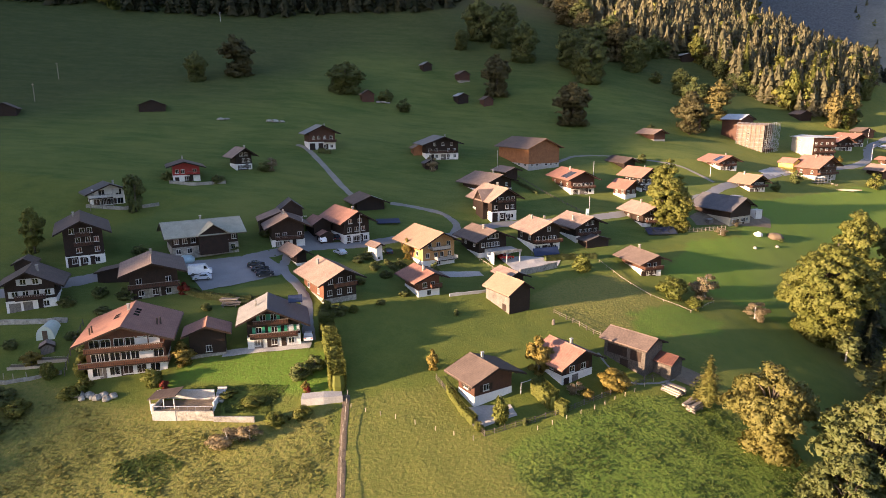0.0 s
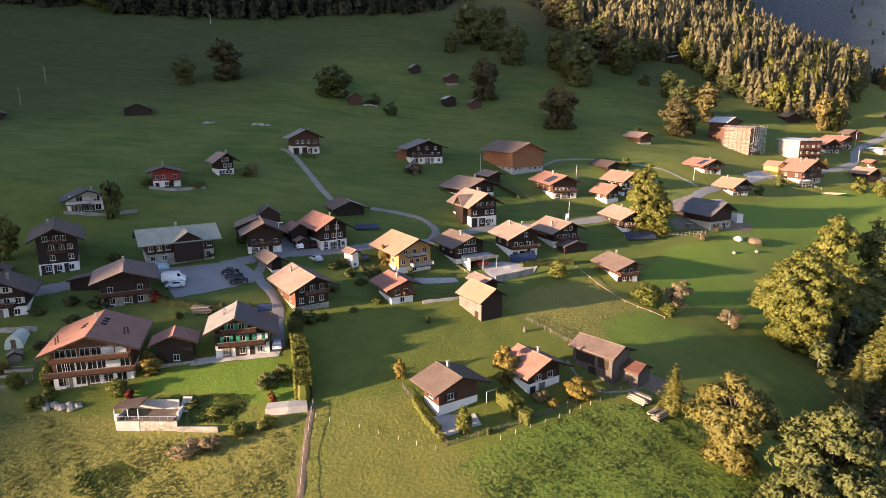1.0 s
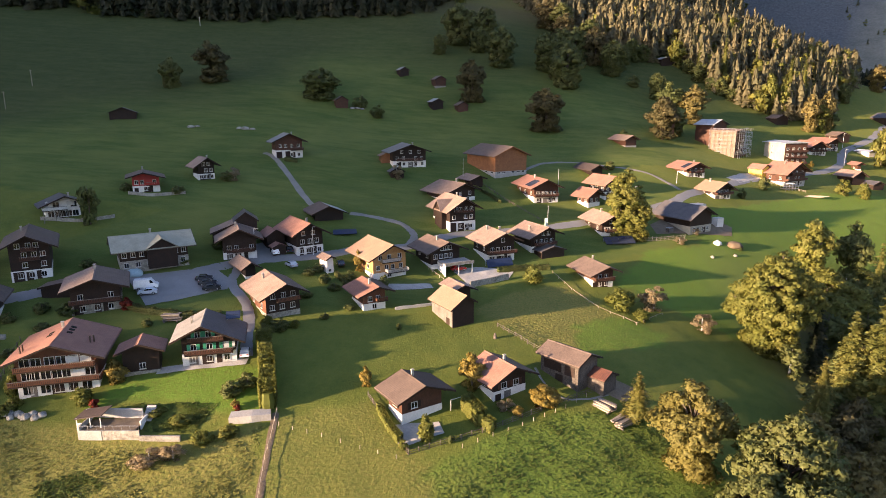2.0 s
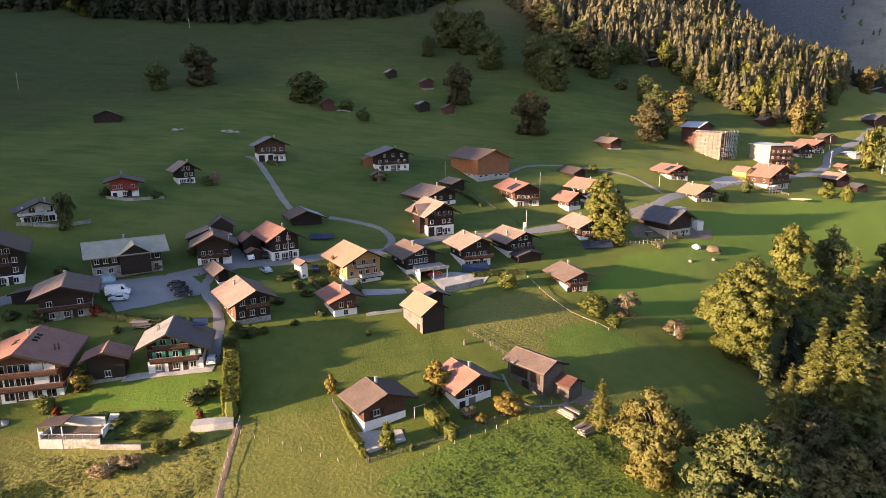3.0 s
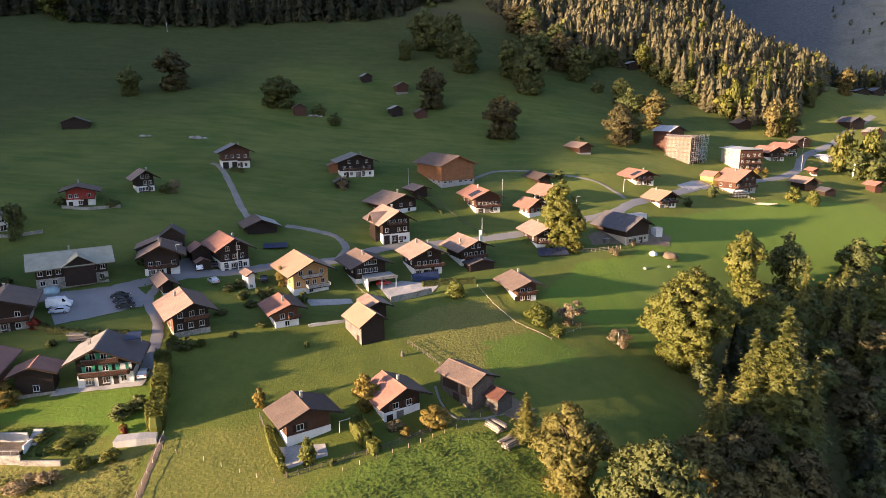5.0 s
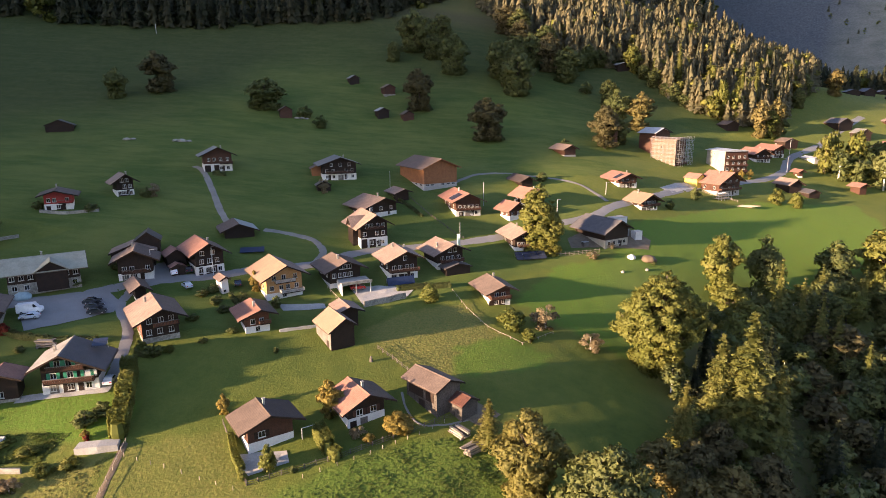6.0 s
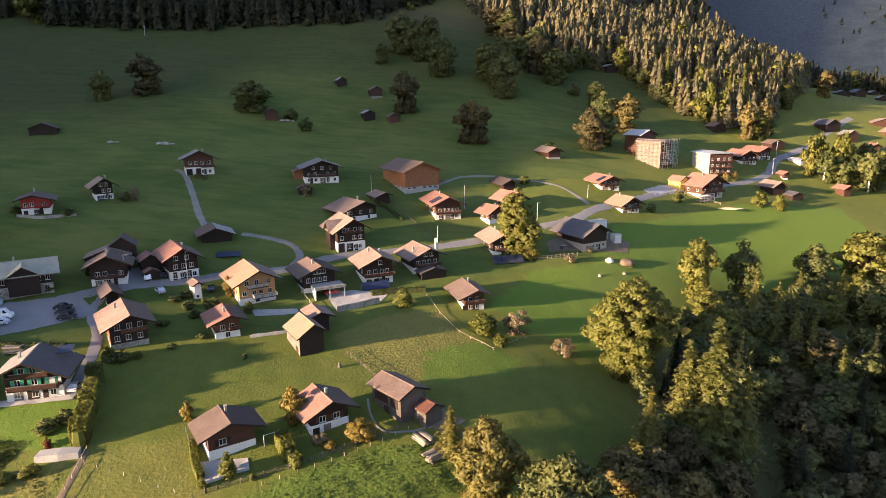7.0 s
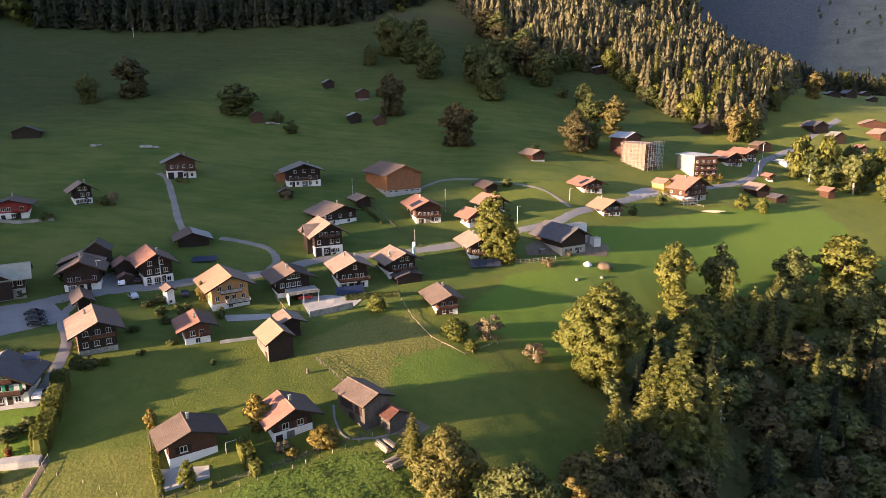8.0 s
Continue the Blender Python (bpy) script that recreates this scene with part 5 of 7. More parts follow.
def vehicle(x, y, yaw, material, label, van=False):
    k = 1.2 if van else 1.0
    top = thing("van" if van else "car", pose(x, y, height(x, y) + 0.12, 0, 0, yaw), label, "van" if van else "car")
    if van:
        prof = [(-2.6, 0.35), (-2.65, 1.0), (-2.6, 2.35), (-2.4, 2.45), (1.2, 2.45), (1.9, 1.45), (2.55, 1.2), (2.7, 0.9), (2.65, 0.35)]
        glass = [(0.9, 1.5), (1.75, 1.5), (1.15, 2.25), (0.9, 2.25)]
        w, ax = 0.98, (-1.6, 1.75)
    else:
        prof = [(-2.1, 0.3), (-2.15, 0.75), (-1.95, 0.95), (-1.5, 1.05), (-1.05, 1.45), (0.25, 1.48), (0.95, 1.0), (1.85, 0.85), (2.1, 0.65), (2.1, 0.3)]
        glass = [(-1.3, 1.05), (0.75, 1.02), (0.2, 1.4), (-1.0, 1.38)]
        w, ax = 0.88, (-1.3, 1.3)
    bm = prism(prof, -w, w)
    for v in bm.verts:
        if v.co.z > 1.2 * k:
            v.co.y *= 0.84
    body = part("body", bm, material, top)
    part("side_glass", prism(glass, -w * 0.995, w * 0.995), GLASS, body)
    if not van:
        part("windscreen", prism([(0.3, 1.44), (0.92, 1.06), (0.96, 1.06), (0.34, 1.46)], -0.7, 0.7), GLASS, body)
    for u in ax:
        for s in (-1, 1):
            wh = part("wheel", tube([(u, s * (w - 0.2), 0.32), (u, s * (w + 0.01), 0.32)], [0.33, 0.33], 14), TYRE, top)
            part("rim", tube([(u, s * (w - 0.02), 0.32), (u, s * (w + 0.03), 0.32)], [0.19, 0.17], 10), METAL, wh)
    for s in (-0.62, 0.62):
        part("headlight", box(prof[-1][0] - 0.06, prof[-1][0] + 0.02, s - 0.16, s + 0.16, 0.62, 0.76), FRAME_WHITE, top)
        part("tail_light", box(prof[0][0] - 0.06, prof[0][0] + 0.02, s - 0.14, s + 0.14, 0.68, 0.86), RED_LIGHT, top)
    return top


SILVER, BLACK, WHITE, CRIMSON = paint("paint_silver", (0.42, 0.46, 0.50)), paint("paint_black", (0.02, 0.025, 0.035)), paint("paint_white", (0.72, 0.72, 0.72)), paint("paint_red", (0.42, 0.015, 0.015))
vehicle(-57.0, 143.6, 18, WHITE, "white delivery van on the parking place", True)
vehicle(-55.6, 141.0, 196, SILVER, "silver-blue car on the parking place")
vehicle(-45.6, 149.8, 14, BLACK, "dark car at the end of the parking place")
vehicle(-44.0, 147.6, 14, BLACK, "dark blue-black car on the parking place")
vehicle(-42.3, 145.4, 14, BLACK, "black estate car on the parking place")
vehicle(-33.0, 168.6, 115, WHITE, "white car parked under a porch roof")
vehicle(-29.6, 170.6, 115, BLACK, "black car parked beside a house")
vehicle(-27.1, 162.1, 130, SILVER, "silver car on the village road")
vehicle(17.2, 168.4, 20, CRIMSON, "red car under a carport")
vehicle(-14.8, 165.8, 110, BLACK, "dark car behind a tiny white hut")
vehicle(-26.9, 119.5, 100, SILVER, "silver-grey car beside the green-shuttered chalet")


def carport():
    top = thing("carport", pose(17.5, 165.6, height(17.5, 168), 0, 0, 24), "flat-roofed pale carport with a planted roof edge", "carport")
    part("roof", box(-4.2, 4.2, 0, 6.0, 2.5, 2.85), CONCRETE, top)
    part("parapet", box(-4.3, 4.3, -0.1, 0.1, 2.6, 3.3), STONE, top)
    part("back_wall", box(-4.2, 4.2, 5.8, 6.0, -1, 2.5), CONCRETE, top)
    part("side_wall", box(-4.2, -4.0, 0.2, 5.8, -1, 2.5), PLASTER, top)
    for u in (-0.2, 3.9):
        part("post", box(u - 0.12, u + 0.12, 0.2, 0.44, -1, 2.5), FRAME_WHITE, top)


carport()
patch("yard", [(19.5, 160), (31, 165.6), (33, 171), (22, 171), (15, 169)], CONCRETE, "pale concrete yard between the houses", "yard")
patch("yard", [(84, 206), (94, 208), (112, 212), (115, 219), (108, 228), (94, 222), (84, 213)], SOIL, "trodden earth yard round the farm barn", "yard")
patch("yard", [(-2, 157), (9.5, 159.5), (10.5, 156.8), (0, 154)], CONCRETE, "paved terrace before the yellow house", "yard")
patch("yard", [(5.5, 96.8), (13, 100.8), (12, 103.5), (3, 102.2)], CONCRETE, "small paved terrace before a house", "yard")
patch("yard", [(-42, 112.4), (-26, 116.4), (-26, 118.6), (-42, 114.4)], CONCRETE, "paved strip before the green-shuttered chalet", "yard")
patch("yard", [(-40, 163), (-30, 167), (-36, 176), (-41, 172)], ASPHALT, "grey asphalt forecourt between timber houses", "yard")
patch("yard", [(140, 270), (152, 281), (176, 291), (170, 297), (148, 287), (137, 276)], CONCRETE, "pale gravel forecourt beside the road", "yard")
patch("yard", [(52, 117.5), (48, 112.5), (36, 121), (40, 125)], SOIL, "trodden ground round an old barn", "yard")


# ---- masts, sheets, heaps ----
def street_lamp(x, y, h, label):
    top = thing("street_lamp", pose(x, y, height(x, y)), label, "lamp")
    part("pole", tube([(0, 0, -0.5), (0, 0, h * 0.6), (0, 0, h)], [0.13, 0.1, 0.08], 8), FRAME_WHITE, top)
    part("arm", tube([(0, 0, h - 0.05), (0.4, 0, h + 0.05), (0.8, 0, h)], [0.06, 0.05, 0.05], 6), FRAME_WHITE, top)
    part("lamp_head", box(0.5, 1.2, -0.14, 0.14, h - 0.06, h + 0.08), METAL, top)


street_lamp(-37.3, 165.1, 8.0, "white street lamp beside the village road")
street_lamp(-22.8, 170.2, 8.0, "white street lamp before a timber house")
street_lamp(83.5, 230.5, 6.5, "white street lamp beside the farm barn")
street_lamp(222, 330, 8.0, "grey street lamp at the road bend")
street_lamp(240, 362, 8.0, "grey street lamp beside the road")
street_lamp(108, 256.0, 5.0, "grey lamp post at the path junction")


def utility_pole(x, y, h, r, material, label):
    top = thing("pole", pose(x, y, height(x, y)), label, "pole")
    part("mast", tube([(0, 0, -0.5), (0, 0, h)], [r, r * 0.7], 8), material, top)
    if material is not METAL:
        part("crossarm", box(-0.7, 0.7, -0.06, 0.06, h - 0.5, h - 0.36), material, top)


utility_pole(-186.8, 297.4, 8, 0.16, WOOD_PINE, "pale wooden pole on the dark meadow")
utility_pole(-197.3, 336.2, 8, 0.16, WOOD_PINE, "wooden pole higher on the meadow")
utility_pole(-153.4, 460.2, 6, 0.2, FRAME_WHITE, "white marker mast near the forest edge")
utility_pole(57, 240, 9, 0.12, METAL, "thin grey mast behind a house")
utility_pole(21, 246, 9, 0.10, METAL, "thin grey wire mast beside a shed")


def banner_pole():
    top = thing("banner_pole", pose(46.6, 199.5, height(46.6, 199.5)), "white pole with a pale green banner beside the road", "banner")
    part("pole", tube([(0, 0, -0.5), (0, 0, 9)], [0.1, 0.07], 8), FRAME_WHITE, top)
    part("banner", box(-1.0, -0.08, -0.03, 0.03, 0.8, 5.0), surface("banner_cloth", (0.45, 0.62, 0.5), (0.6, 0.75, 0.62), 4, 1, 0.8, 0.2), top)


banner_pole()


def sheet(name, label, x, y, yaw, w, d, tilt, material, n=1, category="sheet", z=0.3):
    top = thing(name, pose(x, y, height(x, y) + z, 0, 0, yaw), label, category)
    for i in range(n):
        b = box(i * (w + 0.15), i * (w + 0.15) + w, 0, d, -0.05, 0.05)
        bmesh.ops.rotate(b, verts=b.verts, cent=(0, 0, 0), matrix=Matrix.Rotation(radians(tilt), 3, "X"))
        part("panel", b, material, top)
        for u in (0.2, w - 0.2):
            part("leg", box(i * (w + 0.15) + u - 0.05, i * (w + 0.15) + u + 0.05, d * 0.8, d * 0.8 + 0.1, -1.2, d * 0.8 * math.sin(radians(tilt))), METAL, top)
    return top


sheet("tarpaulin", "dark blue tarpaulin stretched on the grass", -19.5, 184, 12, 7, 3.6, 12, BLUE, category="tarpaulin")
sheet("tarpaulin", "blue sheet hung along a garden fence", 25.5, 170.6, 22, 8, 2.4, 55, BLUE, category="tarpaulin")
sheet("solar_array", "row of dark glossy solar panels on the grass", 64.5, 194.0, 12, 2.4, 3.6, 30, SOLAR, 4, category="solar panel")
sheet("solar_array", "glossy solar panel raised over a slate roof", -31.2, 121.9, 14, 2.8, 2.4, 22, SOLAR, 1, category="solar panel", z=5.9)


def plank_pile(x, y, yaw, label):
    top = thing("plank_pile", pose(x, y, height(x, y), 0, 0, yaw), label, "timber pile")
    r = random.Random(int(x * 10))
    for lay in range(5):
        for i in range(4):
            if r.random() < 0.85:
                s = r.uniform(-0.4, 0.4)
                b = box(-1.9 + s, 1.9 + s, -1.1 + 0.58 * i, -0.6 + 0.58 * i, 0.05 + 0.26 * lay, 0.25 + 0.26 * lay)
                bmesh.ops.rotate(b, verts=b.verts, cent=(0, 0, 0), matrix=Matrix.Rotation(r.uniform(-0.12, 0.12), 3, "Z"))
                part("plank", b, WOOD_PINE if (lay + i) % 2 else WOOD_GREY, top)
    part("bearer", box(-1.4, -1.2, -1.2, 1.2, -0.4, 0.05), WOOD_GREY, top)
    part("bearer", box(1.2, 1.4, -1.2, 1.2, -0.4, 0.05), WOOD_GREY, top)


plank_pile(43.5, 110.2, 130, "stacked pile of pale sawn planks")
plank_pile(45.6, 106.0, 40, "low pile of pale boards and beams")
plank_pile(-46, 130.5, 10, "stacked timber beside the parking meadow")


def blob(name, label, x, y, r, h, material, category, seed):
    """A rounded heap or wrapped bale, a little uneven."""
    bm = bmesh.new()
    bmesh.ops.create_icosphere(bm, subdivisions=3, radius=1)
    for v in bm.verts:
        f = 1 + (0.35 if name == "boulder" else 0.12) * noise.noise(v.co * 1.8 + Vector((seed, 0, 0)))
        v.co = Vector((v.co.x * r * f, v.co.y * r * f, max(v.co.z, -0.25) * h * f))
    ob = new(name, finish(bm, name, material, True))
    ob.matrix_basis = pose(x, y, height(x, y) + 0.1)
    return tagged(ob, label, category)


for sx, sy, sr in ((-99, 287.5, 1.6), (-96.5, 288.2, 1.2), (-78, 289.5, 1.5), (-75.5, 290, 1.9), (-72.5, 290.4, 1.3), (-33.5, 337, 1.3), (-31, 337.8, 1.5), (-28.5, 338.2, 1.1)):
    blob("boulder", "grey boulder heaped on the meadow", sx, sy, sr, sr * 0.55, STONE, "boulder", sx)
for i in range(9):
    blob("boulder", "pale rough garden stone in a heap", -64.5 + 0.85 * i, 101.8 + 0.5 * math.sin(i * 2.4), 0.5 + 0.3 * abs(math.sin(i * 1.7)), 0.5 + 0.3 * abs(math.cos(i * 1.3)), STONE, "boulder", i * 3.7)
blob("covered_car", "car under a pale blue tarpaulin before a house", -62.8, 150.3, 2.0, 1.4, surface("tarpaulin_pale_blue", (0.22, 0.34, 0.38), (0.32, 0.45, 0.48), 3, 0.8, 0.5, 0.4), "covered car", 7.7)
blob("hay_bale", "white wrapped round hay bale", 103.7, 203.9, 1.4, 1.2, PLASTER, "hay bale", 1)
blob("dung_hill", "brown heap of manure and hay beside the barn", 109.6, 204.6, 2.7, 1.5, SOIL, "heap", 2)
blob("boulder", "pale boulder in the meadow", 98.0, 193.7, 0.6, 0.6, STONE, "boulder", 3)
blob("boulder", "pale boulder beside the meadow", 107.0, 197.5, 0.6, 0.6, STONE, "boulder", 4)
blob("tree_stump", "weathered tree stump in the grass", 24.4, 132.5, 0.38, 1.2, WOOD_AGED, "stump", 5)


def goal_frame():
    top = thing("swing_frame", pose(14.2, 106.5, height(14.2, 106.5), 0, 0, 33), "thin white swing frame in the garden", "swing")
    for u in (0, 2.6):
        part("leg", tube([(u, 0, -0.2), (u, 0, 2.2)], [0.06, 0.06], 6), FRAME_WHITE, top)
    part("crossbar", tube([(-0.05, 0, 2.2), (2.65, 0, 2.2)], [0.06, 0.06], 6), FRAME_WHITE, top)


goal_frame()


def site_frame(x, y, yaw):
    """Half-built timber and steel frame with boards on it."""
    top = thing("scaffold", pose(x, y, height(x, y), 0, 0, yaw), "pale half-built scaffold and boards before a house", "scaffold")
    for u in (-4, -2, 0, 2, 4):
        for v in (-1.4, 1.4):
            part("pole", tube([(u, v, -1.5), (u, v, 3.4 - 0.3 * abs(u))], [0.07, 0.07], 5), METAL, top)
    for k, zz in enumerate((0.6, 1.8, 2.6)):
        part("plank", box(-4.2 + k, 4.2 - 0.6 * k, -1.3, 1.3 - 0.5 * k, zz, zz + 0.08), WOOD_PINE, top)
        part("ledger", tube([(-4, -1.4, zz - 0.1), (4, -1.4, zz - 0.1)], [0.05, 0.05], 5), METAL, top)
    for k in range(5):
        part("beam", box(-3 + 1.1 * k, -2.7 + 1.1 * k, -1.2, 1.6, 2.7 + 0.12 * (k % 2), 2.9 + 0.12 * (k % 2)), PLASTER, top)


site_frame(163.7, 273.4, 25)
for q in range(4):
    log = thing("timber_log", pose(168.4 + 1.5 * q, 266.8 + 0.7 * q, height(168.4, 266.8) + 0.25, 0, 0, -35 + 4 * q), "long pale timber log lying on the grass", "log", "logs beside the building site")
    part("stem", tube([(-5, 0, 0), (0, 0.05, 0), (5, 0, 0)], [0.2, 0.2, 0.17], 8), WOOD_PINE, log)


def crate(name, label, x, y, yaw, w, d, h, material, category):
    """A chest or container with a lid and corner battens."""
    top = thing(name, pose(x, y, height(x, y), 0, 0, yaw), label, category)
    part("body", box(-w / 2, w / 2, -d / 2, d / 2, -0.5, h), material, top)
    part("lid", box(-w / 2 - 0.06, w / 2 + 0.06, -d / 2 - 0.06, d / 2 + 0.06, h, h + 0.08), METAL, top)
    for u in (-1, 1):
        part("batten", box(u * w / 2 - 0.06, u * w / 2 + 0.06, -d / 2 - 0.05, -d / 2 - 0.01, -0.3, h), WOOD_GREY, top)


crate("container", "pale container standing beside the farm barn", 109.8, 219.0, 20, 3.0, 2.4, 2.8, PLASTER, "container")
crate("container", "grey water tank beside the farm barn", 106.3, 220.5, 25, 1.6, 1.6, 2.2, CONCRETE, "tank")
crate("container", "long white flat-roofed shed behind the farm barn", 105.0, 227.5, 28, 6.5, 3.6, 3.0, PLASTER, "shed")
crate("crate", "weathered wooden feed crate in the yard", 89.2, 208.6, 35, 2.2, 1.4, 1.3, WOOD_GREY, "crate")


# kitchen garden in the shade
for gx, gy, gl in ((-76.5, 108.5, 6.0), (-72.5, 110.2, 5.0)):
    bed = thing("garden_bed", pose(gx, gy, height(gx, gy), 0, 0, 8), "raised garden bed with dark soil and boards", "garden bed")
    part("soil", box(-gl / 2, gl / 2, -0.7, 0.7, -0.6, 0.22), SOIL, bed)
    part("board", box(-gl / 2 - 0.06, gl / 2 + 0.06, -0.78, -0.71, -0.6, 0.34), WOOD_PINE, bed)
    part("board", box(-gl / 2 - 0.06, gl / 2 + 0.06, 0.71, 0.78, -0.6, 0.34), WOOD_PINE, bed)
fence([(-68.5, 106.5), (-70.5, 113), (-72, 120)], 1.8, "garden fence of rough stakes in the shade", rails=1, h=1.2, dark=True)
fence([(-84, 105.5), (-77, 105.2), (-73, 106.6), (-69, 108)], 2.0, "pale garden stakes beside vegetable beds", rails=0, h=1.0)
hut("small garden shed with a pale lean roof", -74.5, 111.8, 2.6, 2.2, 1.6, 2.3, 30, ROOF_PALE, WOOD_GREY, over=0.2)
hut("small boxy garden hut in the shade", -95.0, 139.0, 5.0, 5.0, 2.4, 3.6, 20, ROOF_BROWN)

# ---- trees ----
def quads(c, nrm, size, rng, stretch=1.4):
    """Sprays of leaves: two slim blades at each centre c, pointing two ways, roughly square to nrm."""
    n = len(c)
    nrm = nrm / (np.linalg.norm(nrm, axis=1, keepdims=True) + 1e-9)
    u = np.cross(nrm, rng.normal(size=(n, 3)))
    u /= np.linalg.norm(u, axis=1, keepdims=True) + 1e-9
    w = np.cross(nrm, u)
    s = np.asarray(size).reshape(-1, 1) * np.ones((n, 1))
    k = rng.uniform(-0.3, 0.3, (n, 1))
    e = rng.uniform(0.1, 0.35, (n, 1))
    v = np.stack([c - u * s * 0.55 * stretch, c - u * s * 0.1 - w * s * 0.42 + nrm * s * 0.1, c + u * s * 0.62 * stretch + w * s * k,
                  c + w * s * 0.62 * stretch + nrm * s * e, c - w * s * 0.4 - u * s * 0.35, c - w * s * 0.5 * stretch * k + u * s * 0.45], 1).reshape(-1, 3)
    return v, np.arange(6 * n).reshape(2 * n, 3)


def shade_normals(d, rough, rng):
    """Soft normals for the corners of each spray, along the way its bough faces."""
    d = d / (np.linalg.norm(d, axis=1, keepdims=True) + 1e-9) + rng.normal(size=d.shape) * rough
    d /= np.linalg.norm(d, axis=1, keepdims=True) + 1e-9
    return np.repeat(d, 6, axis=0).tolist()


def crown_points(lobes, n, rng, fill=0.35):
    """Points and outward ways on the skins of lobes (x, y, z, r, flat)."""
    lobes = np.array(lobes, float)
    p = lobes[:, 3] ** 2
    pick = rng.choice(len(lobes), n, p=p / p.sum())
    d = rng.normal(size=(n, 3))
    d[:, 2] = np.abs(d[:, 2]) * 0.9 + 0.35 * d[:, 2] - 0.25
    d /= np.linalg.norm(d, axis=1, keepdims=True)
    rad = lobes[pick, 3] * np.where(rng.random(n) < fill, rng.uniform(0.5, 0.9, n), rng.uniform(0.84, 1.12, n))
    c = lobes[pick, :3] + d * rad[:, None] * np.column_stack([np.ones(n), np.ones(n), lobes[pick, 4]])
    return c, d


ICO_V = np.array([(0, 0, 1), *[(0.894 * math.cos(a), 0.894 * math.sin(a), 0.447) for a in np.arange(5) * 1.2566], *[(0.894 * math.cos(a), 0.894 * math.sin(a), -0.447) for a in np.arange(5) * 1.2566 + 0.6283], (0, 0, -1)])
ICO_F = np.array([(0, 1 + i, 1 + (i + 1) % 5) for i in range(5)] + [(1 + i, 6 + i, 1 + (i + 1) % 5) for i in range(5)] + [(1 + (i + 1) % 5, 6 + i, 6 + (i + 1) % 5) for i in range(5)] + [(11, 6 + (i + 1) % 5, 6 + i) for i in range(5)])


def deciduous_meshes(seed, h, w, n, size, material, bark, lobes_n=26, low=0.22, egg=0.5, lean=0.0, column=0.55, rlo=0.09, rhi=0.19, uneven=1.0, core=0.64):
    """Trunk with limbs, and a crown of leafy boughs inside an egg of height h and width w; each bough has a dense heart of twigs and leaves."""
    rng = np.random.default_rng(seed)
    lobes = []
    while len(lobes) < lobes_n:
        q = rng.uniform(-1, 1, 3)
        f = np.hypot(q[0], q[1])
        tz = (q[2] + 1) / 2
        prof = (math.sin(math.pi * min(tz / (2 * egg), 1.0) * 0.5) if tz < egg else math.cos(math.pi * 0.5 * (tz - egg) / (1 - egg) * 0.93))
        if tz < 0.7:
            prof = max(prof, column)
        ang = math.atan2(q[1], q[0])
        prof *= 1 - uneven * (0.09 - 0.09 * math.sin(2 * ang + seed) - 0.09 * math.sin(3 * ang + 5 * tz + 2.3 * seed))
        if f > prof or f < prof * 0.45 and tz < 0.75:
            continue
        r = w * rng.uniform(rlo, rhi) * (1.15 - 0.35 * tz)
        lobes.append((q[0] * (w / 2 - r * 0.75) + lean * tz * w, q[1] * (w / 2 - r * 0.75), h * (low + (1 - low) * tz) - r * 0.6, r, rng.uniform(0.65, 0.9)))
    c, d = crown_points(lobes, n, rng, 0.2)
    v, f = quads(c, d + rng.normal(size=(n, 3)) * 0.7, 1.18 * size * rng.uniform(0.6, 1.35, n), rng)
    away = c - np.array([0, 0, h * 0.45])
    away = away / (np.linalg.norm(away, axis=1, keepdims=True) + 1e-9)
    norms = shade_normals(0.6 * d + 0.5 * away, 0.3, rng)
    L = np.array(lobes)
    cv = L[:, None, :3] + ICO_V[None] * (L[:, 3] * core)[:, None, None] * np.stack([np.ones(len(L)), np.ones(len(L)), L[:, 4]], 1)[:, None, :] * rng.uniform(0.75, 1.2, (len(L), 12, 1))
    cf = (ICO_F[None] + 12 * np.arange(len(L))[:, None, None]).reshape(-1, 3) + len(v)
    cn = np.tile(ICO_V, (len(L), 1)) + rng.normal(size=(12 * len(L), 3)) * 0.5
    cn /= np.linalg.norm(cn, axis=1, keepdims=True)
    crown = mesh_of("crown", v.tolist() + cv.reshape(-1, 3).tolist(), f.tolist() + cf.tolist(), material, np.concatenate([np.repeat(rng.normal(0, 0.1, n), 6), np.full(12 * len(L), -0.02)]), True, norms + cn.tolist())
    bm = tube([(0, 0, -0.8), (0.04 * w * lean, 0, h * 0.2), (lean * w * 0.2, 0.02 * h, h * 0.45), (lean * w * 0.5, 0, h * 0.8)], [0.03 * h, 0.024 * h, 0.016 * h, 0.004 * h], 8)
    for q in lobes[::3 if n > 4000 else 8]:
        z0 = max(h * 0.15, q[2] - rng.uniform(0.15, 0.35) * h)
        tube([(lean * w * 0.2 * z0 / h, 0, z0), (q[0] * 0.5, q[1] * 0.5, (z0 + q[2]) * 0.55), (q[0], q[1], q[2])], [0.010 * h, 0.007 * h, 0.003 * h], 5, bm)
    return finish(bm, "trunk", bark, True), crown


